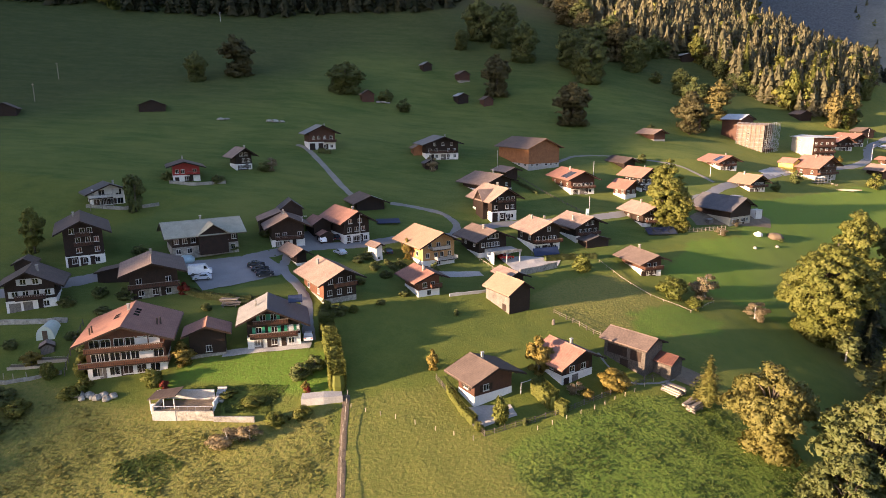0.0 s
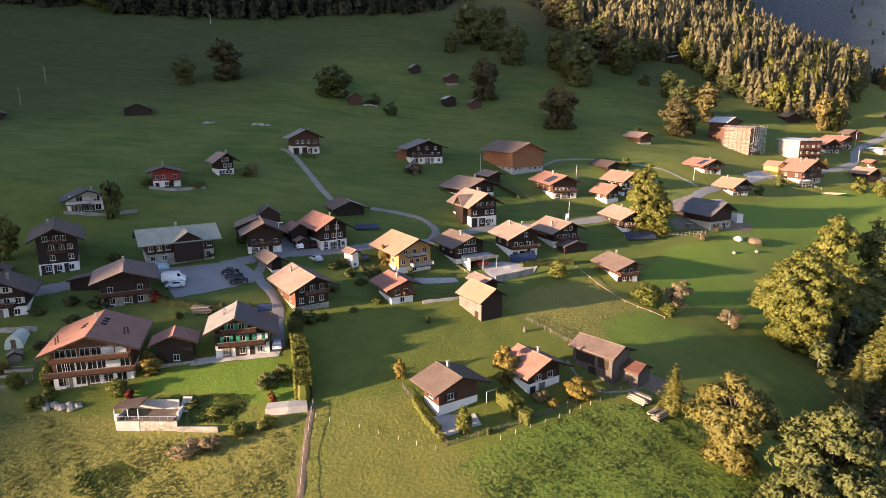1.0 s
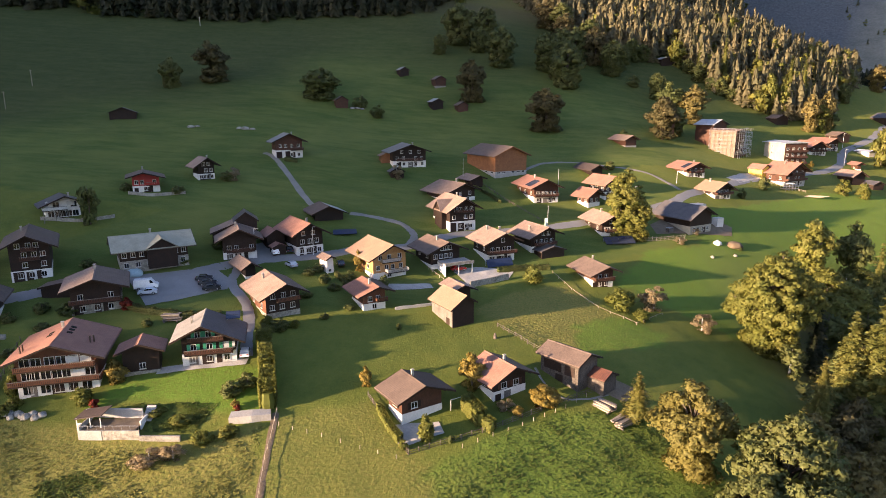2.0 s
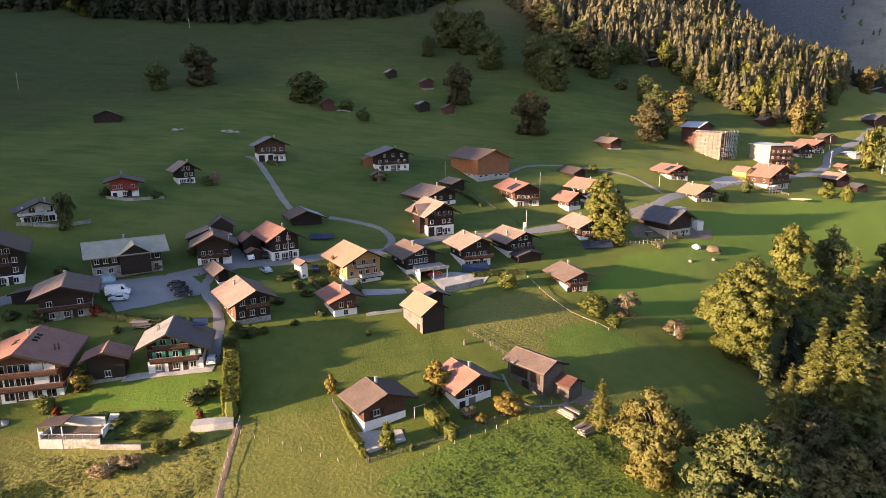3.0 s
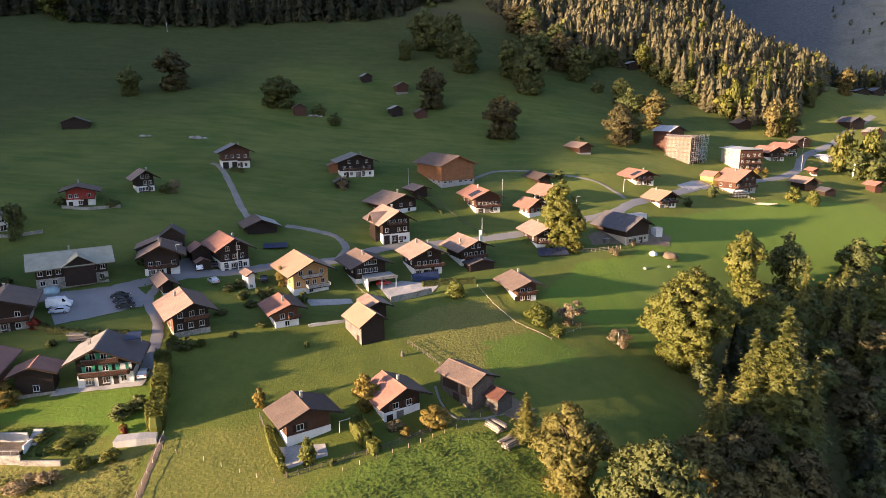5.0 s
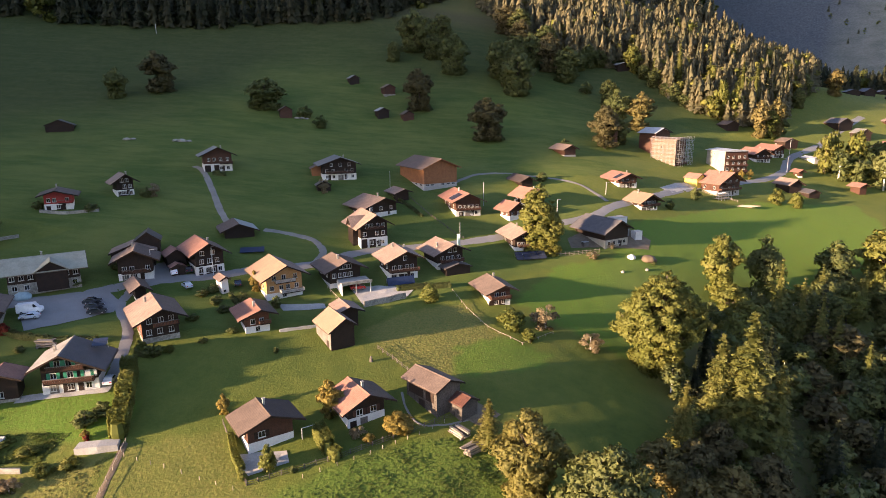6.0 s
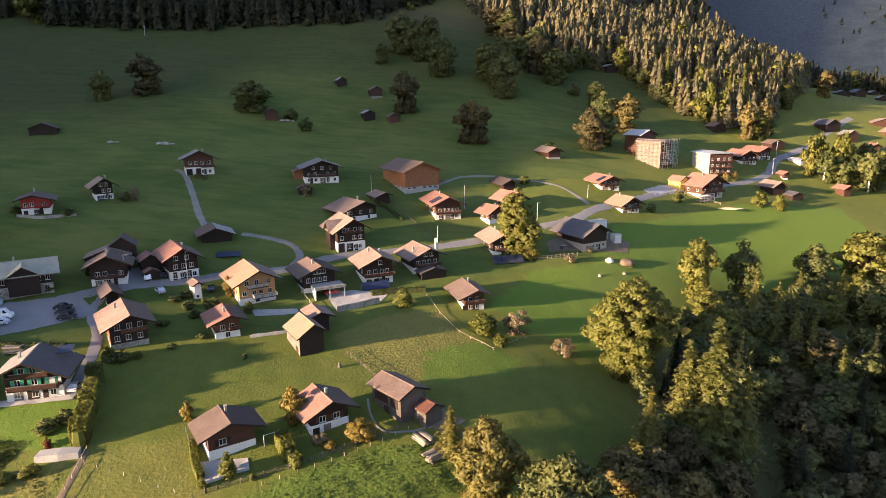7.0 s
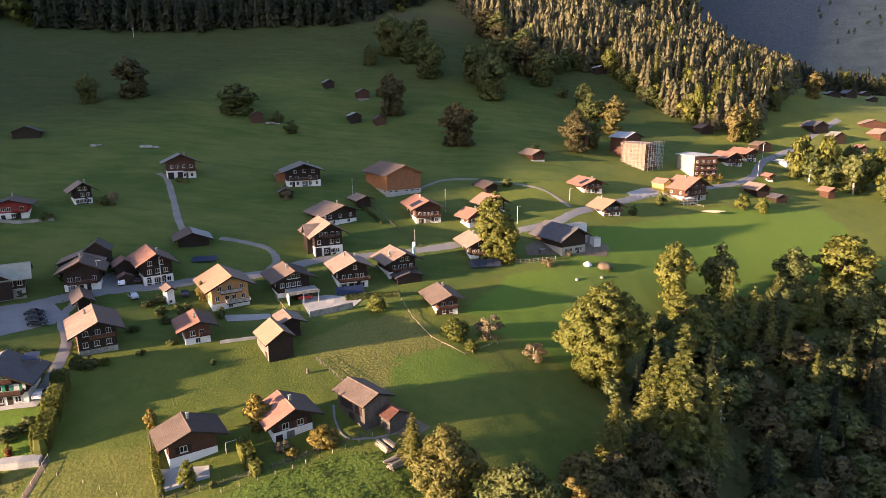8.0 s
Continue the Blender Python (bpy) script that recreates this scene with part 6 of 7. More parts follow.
def spruce_meshes(seed, h, w, whorls, sprays, size, material, bark, low=0.08, droop=0.38, thin=0.85):
    """Straight trunk, whorls of single drooping branches with hanging sprays of needles, and an inner cone of twigs
    tinted dark for the shade inside.
    """
    rng = np.random.default_rng(seed)
    C, N, S, T = [], [], [], []
    for i in range(whorls):
        t = low + (1 - low) * ((i + rng.uniform(0, 0.6)) / whorls) ** 0.95
        for q in range(7 if t < 0.75 else 5):
            a = 6.283 * (q + rng.uniform(-0.35, 0.35)) / 7 + i * 1.7
            ln = ((w / 2) * (1 - t) ** thin + 0.025 * w) * rng.uniform(0.6, 1.18)
            m = max(4, int(sprays * (0.3 + 0.7 * (1 - t))))
            u = rng.random(m) ** 0.6
            lat = rng.uniform(-1, 1, m) * 0.26 * ln * (1.1 - u * 0.8)
            ca, sa = math.cos(a), math.sin(a)
            z = h * t - droop * ln * u ** 1.5 + 0.12 * ln * u ** 4 - rng.random(m) * 0.12 * ln
            C.append(np.column_stack([ca * ln * u - sa * lat, sa * ln * u + ca * lat, z]))
            N.append(np.column_stack([0.55 * ca - 0.5 * sa * lat / ln, 0.55 * sa + 0.5 * ca * lat / ln, np.full(m, 0.8)]))
            S.append(np.full(m, size * (0.55 + 0.45 * (1 - t))) * rng.uniform(0.6, 1.3, m))
            T.append(np.full(m, rng.normal(0, 0.1)) + 0.14 * (u - 0.6))
    C, N, S, T = np.concatenate(C), np.concatenate(N), np.concatenate(S), np.concatenate(T)
    v, f = quads(C, N + rng.normal(size=N.shape) * 0.35, S, rng, 1.7)
    norms = shade_normals(N, 0.45, rng)
    V, F, k = [(0, 0, h * 0.98)], [], len(v)
    for q in range(24):
        rr = w * (0.26 if q % 2 else 0.17)
        V.append((math.cos(q * 0.2618) * rr, math.sin(q * 0.2618) * rr, h * low * 1.2 + (0.03 * h if q % 2 else 0)))
        F.append((k, k + 1 + q, k + 1 + (q + 1) % 24))
    crown = mesh_of("crown", v.tolist() + V, f.tolist() + F, material, np.concatenate([np.repeat(T, 6), np.full(25, -0.3)]), True, norms + [(0, 0, 1)] + [(math.cos(q * 0.2618), math.sin(q * 0.2618), 0.2) for q in range(24)])
    return finish(tube([(0, 0, -0.8), (0, 0, h * 0.5), (0, 0, h * 0.97)], [0.014 * h, 0.009 * h, 0.002 * h], 7), "trunk", bark, True), crown


def conifer_meshes(seed, h, w, n, size, material, bark, low=0.08, tiers=12, spikes=11, taper=0.85):
    """Straight trunk, drooping tiers of ragged branches, thinner to the tip, and n sprays of needles on them."""
    rng = np.random.default_rng(seed)
    V, F, T = [], [], []
    for i in range(tiers):
        t = low + (1 - low) * (i / tiers) ** 0.92
        r = (w / 2) * (1 - t) ** taper * rng.uniform(0.85, 1.12) + 0.02 * w
        top = h * min(1.0, t + (1.9 + 0.5 * rng.random()) / tiers * (1 - 0.3 * t))
        o = len(V)
        V.append((rng.normal(0, 0.02) * w, rng.normal(0, 0.02) * w, top))
        m = max(5, int(spikes * (1 - 0.45 * t)))
        a0 = rng.uniform(0, 6.28)
        for q in range(2 * m):
            a = a0 + math.pi * q / m + rng.normal(0, 0.08)
            rr = r * (rng.uniform(0.65, 1.25) if q % 2 == 0 else rng.uniform(0.35, 0.65))
            V.append((math.cos(a) * rr, math.sin(a) * rr, h * t - (0.30 * rr if q % 2 == 0 else 0.08 * rr) + rng.normal(0, 0.022) * h))
        for q in range(2 * m):
            F.append((o, o + 1 + q, o + 1 + (q + 1) % (2 * m)))
        T += [rng.normal(0, 0.12)] * (2 * m + 1)
    if n:
        tz = 1 - np.sqrt(rng.random(n)) * (1 - low)
        ang = rng.uniform(0, 6.283, n)
        rad = ((w / 2) * (1 - tz) ** taper + 0.02 * w) * rng.uniform(0.45, 1.28 if n > 2000 else 1.12, n)
        c = np.column_stack([np.cos(ang) * rad, np.sin(ang) * rad, h * tz - 0.28 * rad + h * 0.02])
        nrm = np.column_stack([np.cos(ang) * 0.6, np.sin(ang) * 0.6, np.ones(n)]) + rng.normal(size=(n, 3)) * 0.5
        v, f = quads(c, nrm, size * rng.uniform(0.6, 1.3, n) * (0.5 + 0.5 * (1 - tz)), rng, 2.2)
        k = len(V)
        V = V + v.tolist()
        F = F + (f + k).tolist()
        T = T + np.repeat(rng.normal(0.06, 0.1, n), 6).tolist()
    P = np.array(V)
    out = np.column_stack([P[:, :2] / (np.hypot(P[:, 0], P[:, 1])[:, None] + 0.3), np.full(len(P), 0.55)]) + rng.normal(size=P.shape) * (0.65 if n > 2000 else 0.5)
    out /= np.linalg.norm(out, axis=1, keepdims=True)
    crown = mesh_of("crown", V, F, material, T, True, out.tolist())
    bm = tube([(0, 0, -0.8), (0, 0, h * 0.5), (0, 0, h * 0.97)], [0.014 * h, 0.009 * h, 0.002 * h], 6)
    return finish(bm, "trunk", bark, True), crown


KINDS = {
    "broad": (deciduous_meshes(1, 16, 15, 13000, 0.34, LEAF_GREEN, BARK, 170, 0.04, 0.45, rlo=0.05, rhi=0.12), 16, 15),
    "yellow": (deciduous_meshes(3, 16, 16, 13000, 0.34, LEAF_AUTUMN, BARK, 170, 0.03, 0.42, rlo=0.05, rhi=0.12), 16, 16),
    "great": (deciduous_meshes(20, 25, 25, 45000, 0.35, LEAF_YELLOW, BARK, 420, 0.02, 0.42, rlo=0.035, rhi=0.09), 25, 25),
    "lime": (deciduous_meshes(5, 22, 13, 17000, 0.38, LEAF_YELLOW, BARK, 190, 0.0, 0.45, column=0.75, rlo=0.08, rhi=0.15, uneven=0.25, core=0.75), 22, 13),
    "meadow_green": (deciduous_meshes(22, 16, 14, 3500, 0.58, LEAF_GREEN, BARK, 115, 0.03, 0.45, column=0.7, rlo=0.09, rhi=0.17, uneven=0.4, core=0.72), 16, 14),
    "meadow_mixed": (deciduous_meshes(24, 16, 13, 3500, 0.58, LEAF_GREEN, BARK, 115, 0.03, 0.5, column=0.7, rlo=0.09, rhi=0.17, uneven=0.4, core=0.72), 16, 13),
    "meadow_brown": (deciduous_meshes(25, 16, 12, 3500, 0.58, LEAF_BROWN, BARK, 115, 0.03, 0.5, column=0.65, rlo=0.09, rhi=0.17, uneven=0.4, core=0.72), 16, 12),
    "rim_green": (deciduous_meshes(41, 16, 14, 4600, 0.50, LEAF_GREEN, BARK, 80, 0.05, 0.45, rlo=0.08, rhi=0.16), 16, 14),
    "rim_yellow": (deciduous_meshes(42, 16, 13, 4600, 0.50, LEAF_YELLOW, BARK, 80, 0.05, 0.5, rlo=0.08, rhi=0.16), 16, 13),
    "rim_gold": (deciduous_meshes(43, 16, 14, 3600, 0.54, LEAF_GOLD, BARK, 80, 0.05, 0.5, rlo=0.08, rhi=0.16), 16, 14),
    "rim_brown": (deciduous_meshes(44, 16, 14, 3600, 0.54, LEAF_BROWN, BARK, 80, 0.05, 0.5, rlo=0.08, rhi=0.16), 16, 14),
    "wild_green": (deciduous_meshes(2, 16, 14, 800, 0.98, LEAF_GREEN, BARK, 34, 0.06, 0.42, rlo=0.10, rhi=0.19), 16, 14),
    "wild_mixed": (deciduous_meshes(14, 16, 13, 800, 0.96, LEAF_GREEN, BARK_PALE, 34, 0.10, 0.5, rlo=0.10, rhi=0.19), 16, 13),
    "wild_yellow": (deciduous_meshes(15, 16, 14, 800, 0.96, LEAF_YELLOW, BARK, 34, 0.08, 0.45, rlo=0.10, rhi=0.19), 16, 14),
    "wild_brown": (deciduous_meshes(4, 16, 12, 800, 0.94, LEAF_BROWN, BARK, 34, 0.06, 0.5, rlo=0.10, rhi=0.19), 16, 12),
    "bush": (deciduous_meshes(6, 5, 6.5, 1700, 0.34, LEAF_YELLOW, BARK, 34, 0.0, 0.35), 5, 6.5),
    "bush_gold": (deciduous_meshes(7, 6, 5.5, 1900, 0.31, LEAF_AMBER, BARK, 30, 0.05, 0.45, uneven=0.4), 6, 5.5),
    "bush_green": (deciduous_meshes(8, 4, 4.5, 1200, 0.33, LEAF_GREEN, BARK, 26, 0.0, 0.35), 4, 4.5),
    "bush_red": (deciduous_meshes(9, 3, 3.5, 1400, 0.23, LEAF_RED, BARK, 18, 0.0, 0.35), 3, 3.5),
    "bush_russet": (deciduous_meshes(10, 6, 6.5, 2200, 0.26, LEAF_PINK, BARK_PALE, 26, 0.0, 0.45, uneven=0.3, core=0.45), 6, 6.5),
    "fir": (spruce_meshes(11, 28, 10, 34, 46, 0.62, NEEDLE_LIT, BARK, 0.06), 28, 10),
    "fir_b": (spruce_meshes(12, 26, 9, 26, 34, 0.60, NEEDLE_LIT, BARK_PALE, 0.14, 0.5), 26, 9),
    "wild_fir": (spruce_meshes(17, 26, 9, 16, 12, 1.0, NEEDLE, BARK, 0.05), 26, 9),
    "bright_fir": (spruce_meshes(18, 26, 9, 18, 13, 0.95, NEEDLE_LIT, BARK, 0.05), 26, 9),
    "larch": (spruce_meshes(13, 15, 6, 24, 26, 0.36, NEEDLE_GOLD, BARK_PALE, 0.10, 0.2), 15, 6),
}
WORDS = {"rim_brown": ("tree", "broadleaf tree with olive-brown autumn leaves"), "rim_green": ("tree", "green broadleaf tree with a dense crown at the ravine"), "rim_yellow": ("tree", "yellow-green broadleaf tree turning in autumn"), "rim_gold": ("tree", "broadleaf tree with a golden-brown autumn crown"), "bright_fir": ("conifer", "sunlit yellow-green spruce with drooping branches"),
         "meadow_green": ("tree", "green broadleaf tree alone on the meadow"), "meadow_mixed": ("tree", "dull green broadleaf tree on the meadow"), "meadow_brown": ("tree", "olive-brown broadleaf tree on the meadow"),
         "broad": ("tree", "broadleaf tree with a full green crown"), "yellow": ("tree", "large broadleaf tree turning yellow in autumn"), "great": ("tree", "huge old broadleaf tree with yellow-green leaves"), "lime": ("tree", "tall dense yellow-green tree beside a barn"),
         "wild_green": ("tree", "dark green broadleaf tree with a rounded crown"), "wild_mixed": ("tree", "grey-green broadleaf tree with a pale trunk"), "wild_yellow": ("tree", "broadleaf tree with yellow-green autumn leaves"),
         "wild_brown": ("tree", "broadleaf tree with brownish autumn leaves"),
         "bush": ("bush", "yellowish green bush with dense leaves"), "bush_gold": ("small_tree", "small tree with golden autumn leaves"),
         "bush_green": ("bush", "green leafy bush on the grass"), "bush_red": ("bush", "bush with bright red autumn leaves"), "bush_russet": ("small_tree", "small tree with sparse russet leaves"),
         "fir": ("conifer", "tall dark green spruce with layered branches"), "fir_b": ("conifer", "tall spruce with drooping branches"), "wild_fir": ("conifer", "dark spruce in the wooded ravine"), "larch": ("conifer", "slender golden-green larch with a pale trunk")}
rnd = random.Random(5)


def tree(kind, x, y, h, w, label="", group="", z=None):
    (trunk, crown), h0, w0 = KINDS[kind]
    name, words = WORDS[kind]
    m = Matrix.LocRotScale((x, y, height(x, y) if z is None else z), Euler((0, 0, rnd.uniform(0, 6.28))), (w / w0, w / w0, h / h0))
    t = thing(name, m, label or words, "bush" if name == "bush" else "tree", group)
    part("trunk", trunk, None, t)
    part("crown", crown, None, t)
    return t


# lone trees on the upper meadow
for kind, x, y, h, w in (("meadow_green", -131.3, 349.6, 16.6, 11), ("meadow_brown", -112.6, 360.8, 23.5, 17.4), ("meadow_green", -52.1, 347, 17.5, 18.8), ("meadow_brown", 29.8, 360.4, 24.3, 14.6), ("meadow_mixed", 12.2, 425.9, 13.7, 9.5), ("meadow_brown", 65.4, 325.3, 22.7, 17.1)):
    tree(kind, x, y, h * 0.96, w * 1.2, group="trees on the meadow")
for kind, x, y, h, w in (("meadow_green", 24.2, 445.1, 29.4, 21.2), ("meadow_mixed", 41.8, 446.3, 26.4, 17.5), ("meadow_green", 49.8, 411.8, 26.7, 18.4), ("meadow_mixed", 37, 432, 18, 13), ("meadow_mixed", 78.2, 411.5, 25.3, 15.6), ("meadow_green", 87.7, 390.4, 28.9, 18.2), ("meadow_brown", 91, 494, 22.6, 19.3), ("meadow_mixed", 99.7, 483.4, 25.1, 16.4), ("meadow_mixed", 84, 400, 20, 14), ("meadow_mixed", 90, 430, 24, 17), ("meadow_green", 102, 441, 24, 16), ("meadow_brown", 97, 462, 24, 18), ("meadow_mixed", 114, 458, 24, 17),
                         ("meadow_brown", 114.8, 436.9, 26.8, 15.8), ("meadow_mixed", 123.9, 425, 24.6, 16.8), ("bush_green", 133.5, 411.8, 8, 8.5), ("meadow_mixed", 144.6, 398, 17.6, 11.1), ("rim_brown", 124.9, 326, 22, 17.8), ("rim_gold", 154, 364.2, 22.5, 17.2), ("rim_green", 141.8, 367.2, 21.3, 15.5), ("meadow_green", 134, 338, 15, 13)):
    tree(kind, x, y, h * 0.96, w * 1.2, group="trees on the meadow")
# along the wood's foot and the road
for kind, x, y, h, w in (("wild_yellow", 173.4, 453.2, 19.5, 14.8), ("wild_yellow", 195.6, 435, 17.3, 17.3), ("bright_fir", 187.9, 446.5, 22, 7.7), ("bright_fir", 200.7, 436.3, 33.9, 10.6), ("bright_fir", 219.4, 431.6, 30.2, 11.2), ("bright_fir", 206.8, 413.2, 19.5, 10.8), ("wild_yellow", 216.9, 405.1, 27, 12), ("bright_fir", 231.8, 410.2, 37.3, 15), ("bright_fir", 239.6, 408.4, 38.3, 11), ("wild_yellow", 226, 404, 24, 13), ("rim_gold", 232.7, 385, 22.4, 13.5), ("rim_yellow", 240, 387, 17, 12), ("rim_gold", 245.8, 391.2, 23.8, 13.7), ("bush_green", 220.5, 406.5, 8, 5.7), ("wild_yellow", 306.7, 485, 19, 10.1), ("rim_gold", 334.7, 481.4, 19.7, 17),
                         ("wild_yellow", 258, 331, 27, 15), ("wild_mixed", 264, 316, 22, 16), ("wild_yellow", 275, 325, 20, 14), ("wild_mixed", 285, 315, 18, 14), ("wild_yellow", 268, 345, 20, 12), ("wild_mixed", 290, 300, 18, 14), ("wild_yellow", 300, 330, 16, 12)):
    tree(kind, x, y, h, w, group="trees beside the road")
for kind, x, y, h, w in (("wild_yellow", 244, 334, 22, 11), ("wild_yellow", 250, 338, 24, 12), ("wild_mixed", 247, 326, 17, 12), ("wild_green", 254, 322, 16, 12), ("wild_yellow", 262, 336, 24, 14), ("wild_green", 271, 332, 18, 13), ("wild_mixed", 279, 338, 17, 13), ("wild_green", 270, 322, 16, 13), ("wild_yellow", 280, 316, 16, 12), ("wild_mixed", 290, 322, 17, 13), ("wild_green", 298, 312, 15, 12),
                         ("wild_yellow", 286, 305, 15, 12), ("wild_mixed", 276, 306, 13, 11), ("wild_green", 300, 300, 15, 12), ("wild_yellow", 310, 318, 15, 12), ("wild_mixed", 308, 335, 16, 13), ("wild_green", 320, 345, 16, 13), ("wild_yellow", 295, 345, 18, 13), ("wild_mixed", 285, 352, 16, 12),
                         ("wild_green", 213, 409, 11, 9), ("wild_fir", 224, 416, 24, 9)):
    tree(kind, x, y, h, w, group="trees beside the road")
for kind, x, y, h, w in (("wild_fir", 258, 431, 28, 11), ("wild_fir", 252, 435, 26, 10), ("wild_fir", 272, 433, 30, 11), ("wild_mixed", 247, 398, 14, 10), ("wild_green", 252, 396, 11, 9)):
    tree(kind, x, y, h, w, group="trees beside the road")
for x, y, h, w in ((136, 446, 13, 12), (143, 452, 16, 13), (152, 455, 12, 12), (180, 447, 10, 10), (184, 438, 12, 11), (190, 430, 9, 10), (194, 424, 12, 10), (198, 419, 8, 9), (203, 418, 11, 9), (285, 440, 14, 11), (300, 462, 16, 12)):
    tree("meadow_green", x, y, h, w, "dark green broadleaf tree at the forest foot", group="trees at the forest foot")
# in the village
tree("wild_green", -86.1, 175.5, 13.6, 6.7)
tree("wild_yellow", -98.6, 148.8, 12.1, 7.5)
tree("lime", 72.3, 204.0, 22.5, 14.0)
tree("lime", 76.2, 202.0, 15.5, 10.0)
for kind, x, y, h, w in (("bush_gold", -48.4, 110.2, 4.5, 4.7), ("bush_gold", 18.4, 113.4, 7.2, 6.2), ("bush_gold", 31.8, 109.4, 4.0, 6.9), ("bush", 9.8, 99.1, 5.0, 3.9), ("bush", 58.2, 153.8, 5.6, 8.6),
                         ("bush_russet", 67.4, 156, 7.2, 8), ("bush", 37.3, 164, 5.1, 6.4), ("bush_russet", 77.8, 150, 5.0, 6.5), ("bush_red", -57, 133.5, 3.0, 3.5), ("larch", 48.7, 107.4, 10, 7.5)):
    tree(kind, x, y, h, w)
# the wooded ravine
for kind, x, y, h, w in (("great", 95, 149, 26, 26), ("yellow", 54.8, 96.9, 16.4, 16.3), ("broad", 66, 87, 20, 20), ("broad", 58, 80, 14, 15), ("rim_yellow", 128, 191, 21.5, 15), ("fir", 105.5, 124.7, 33, 17.5), ("fir", 100.5, 127, 25, 12),
                         ("fir_b", 113.5, 126, 24, 10), ("larch", 90, 118.8, 16.5, 9), ("rim_gold", 80.5, 105, 11, 12), ("rim_brown", 86.5, 106, 12, 12), ("rim_gold", 93, 103, 12, 12), ("rim_brown", 103, 108, 13, 13), ("rim_brown", 97, 117, 11, 10), ("rim_gold", 84, 97, 11, 12), ("bright_fir", 139.6, 177, 26, 9), ("bright_fir", 147, 177.5, 22, 8), ("bright_fir", 151, 174, 21, 8), ("bright_fir", 155, 171.6, 19, 7), ("bright_fir", 158.5, 162.6, 17, 6), ("rim_green", 146, 199, 20, 15), ("rim_green", 177.5, 212, 17, 18), ("rim_yellow", 197.5, 215, 23.5, 24)):
    tree(kind, x, y, h, w, group="trees in the ravine")
RAVINE = [(88, 132), (100, 150), (114, 168), (135, 185), (175, 203), (220, 217), (290, 234), (310, 150), (220, 60), (90, 60), (66, 80), (82, 100), (90, 116)]
EDGE = [(116, 172), (135, 187), (175, 205), (220, 219), (290, 236)]
rngr = np.random.default_rng(21)
placed = []
CLEAR = [(106, 121, 11), (112, 125, 9), (90, 116, 8), (84, 128, 9), (95, 149, 9), (97, 132, 7)]   # round the great tree and the tall spruces


def ravine_tree(x, y, lo, hi, kinds):
    if any((x - p[0]) ** 2 + (y - p[1]) ** 2 < 24 for p in placed) or any(math.hypot(x - u, y - v) < r for u, v, r in CLEAR):
        return
    placed.append((x, y))
    k = kinds[rngr.integers(len(kinds))]
    tall = rngr.uniform(lo, hi) * (1.45 if k.endswith("fir") else 1)
    tree(k, x, y, tall, tall * (0.38 if k.endswith("fir") else 1.0), group="trees in the ravine")


for a, b in zip(EDGE, EDGE[1:]):
    for s in np.arange(0, 1, 7.0 / math.dist(a, b)):
        for off in (2.0, 8.0):
            x, y = a[0] + (b[0] - a[0]) * s, a[1] + (b[1] - a[1]) * s
            ravine_tree(x + off * 0.6 + rngr.normal(0, 1), y - off + rngr.normal(0, 1), 9 + 0.3 * off, 13 + 0.3 * off, ("rim_green", "rim_yellow", "rim_green", "bright_fir", "rim_yellow", "wild_mixed") if x < 190 else ("wild_green", "wild_yellow", "wild_mixed", "wild_yellow"))
for _ in range(2600):
    q = (rngr.uniform(64, 225), rngr.uniform(58, 236))
    if len(placed) < 255 and inside([q[0]], [q[1]], RAVINE)[0]:
        ravine_tree(q[0], q[1], 6.5 if q[0] < 106 else 9, 9.5 if q[0] < 106 else 14, ("wild_green", "wild_mixed", "wild_fir", "wild_green", "wild_brown", "wild_mixed", "wild_fir"))


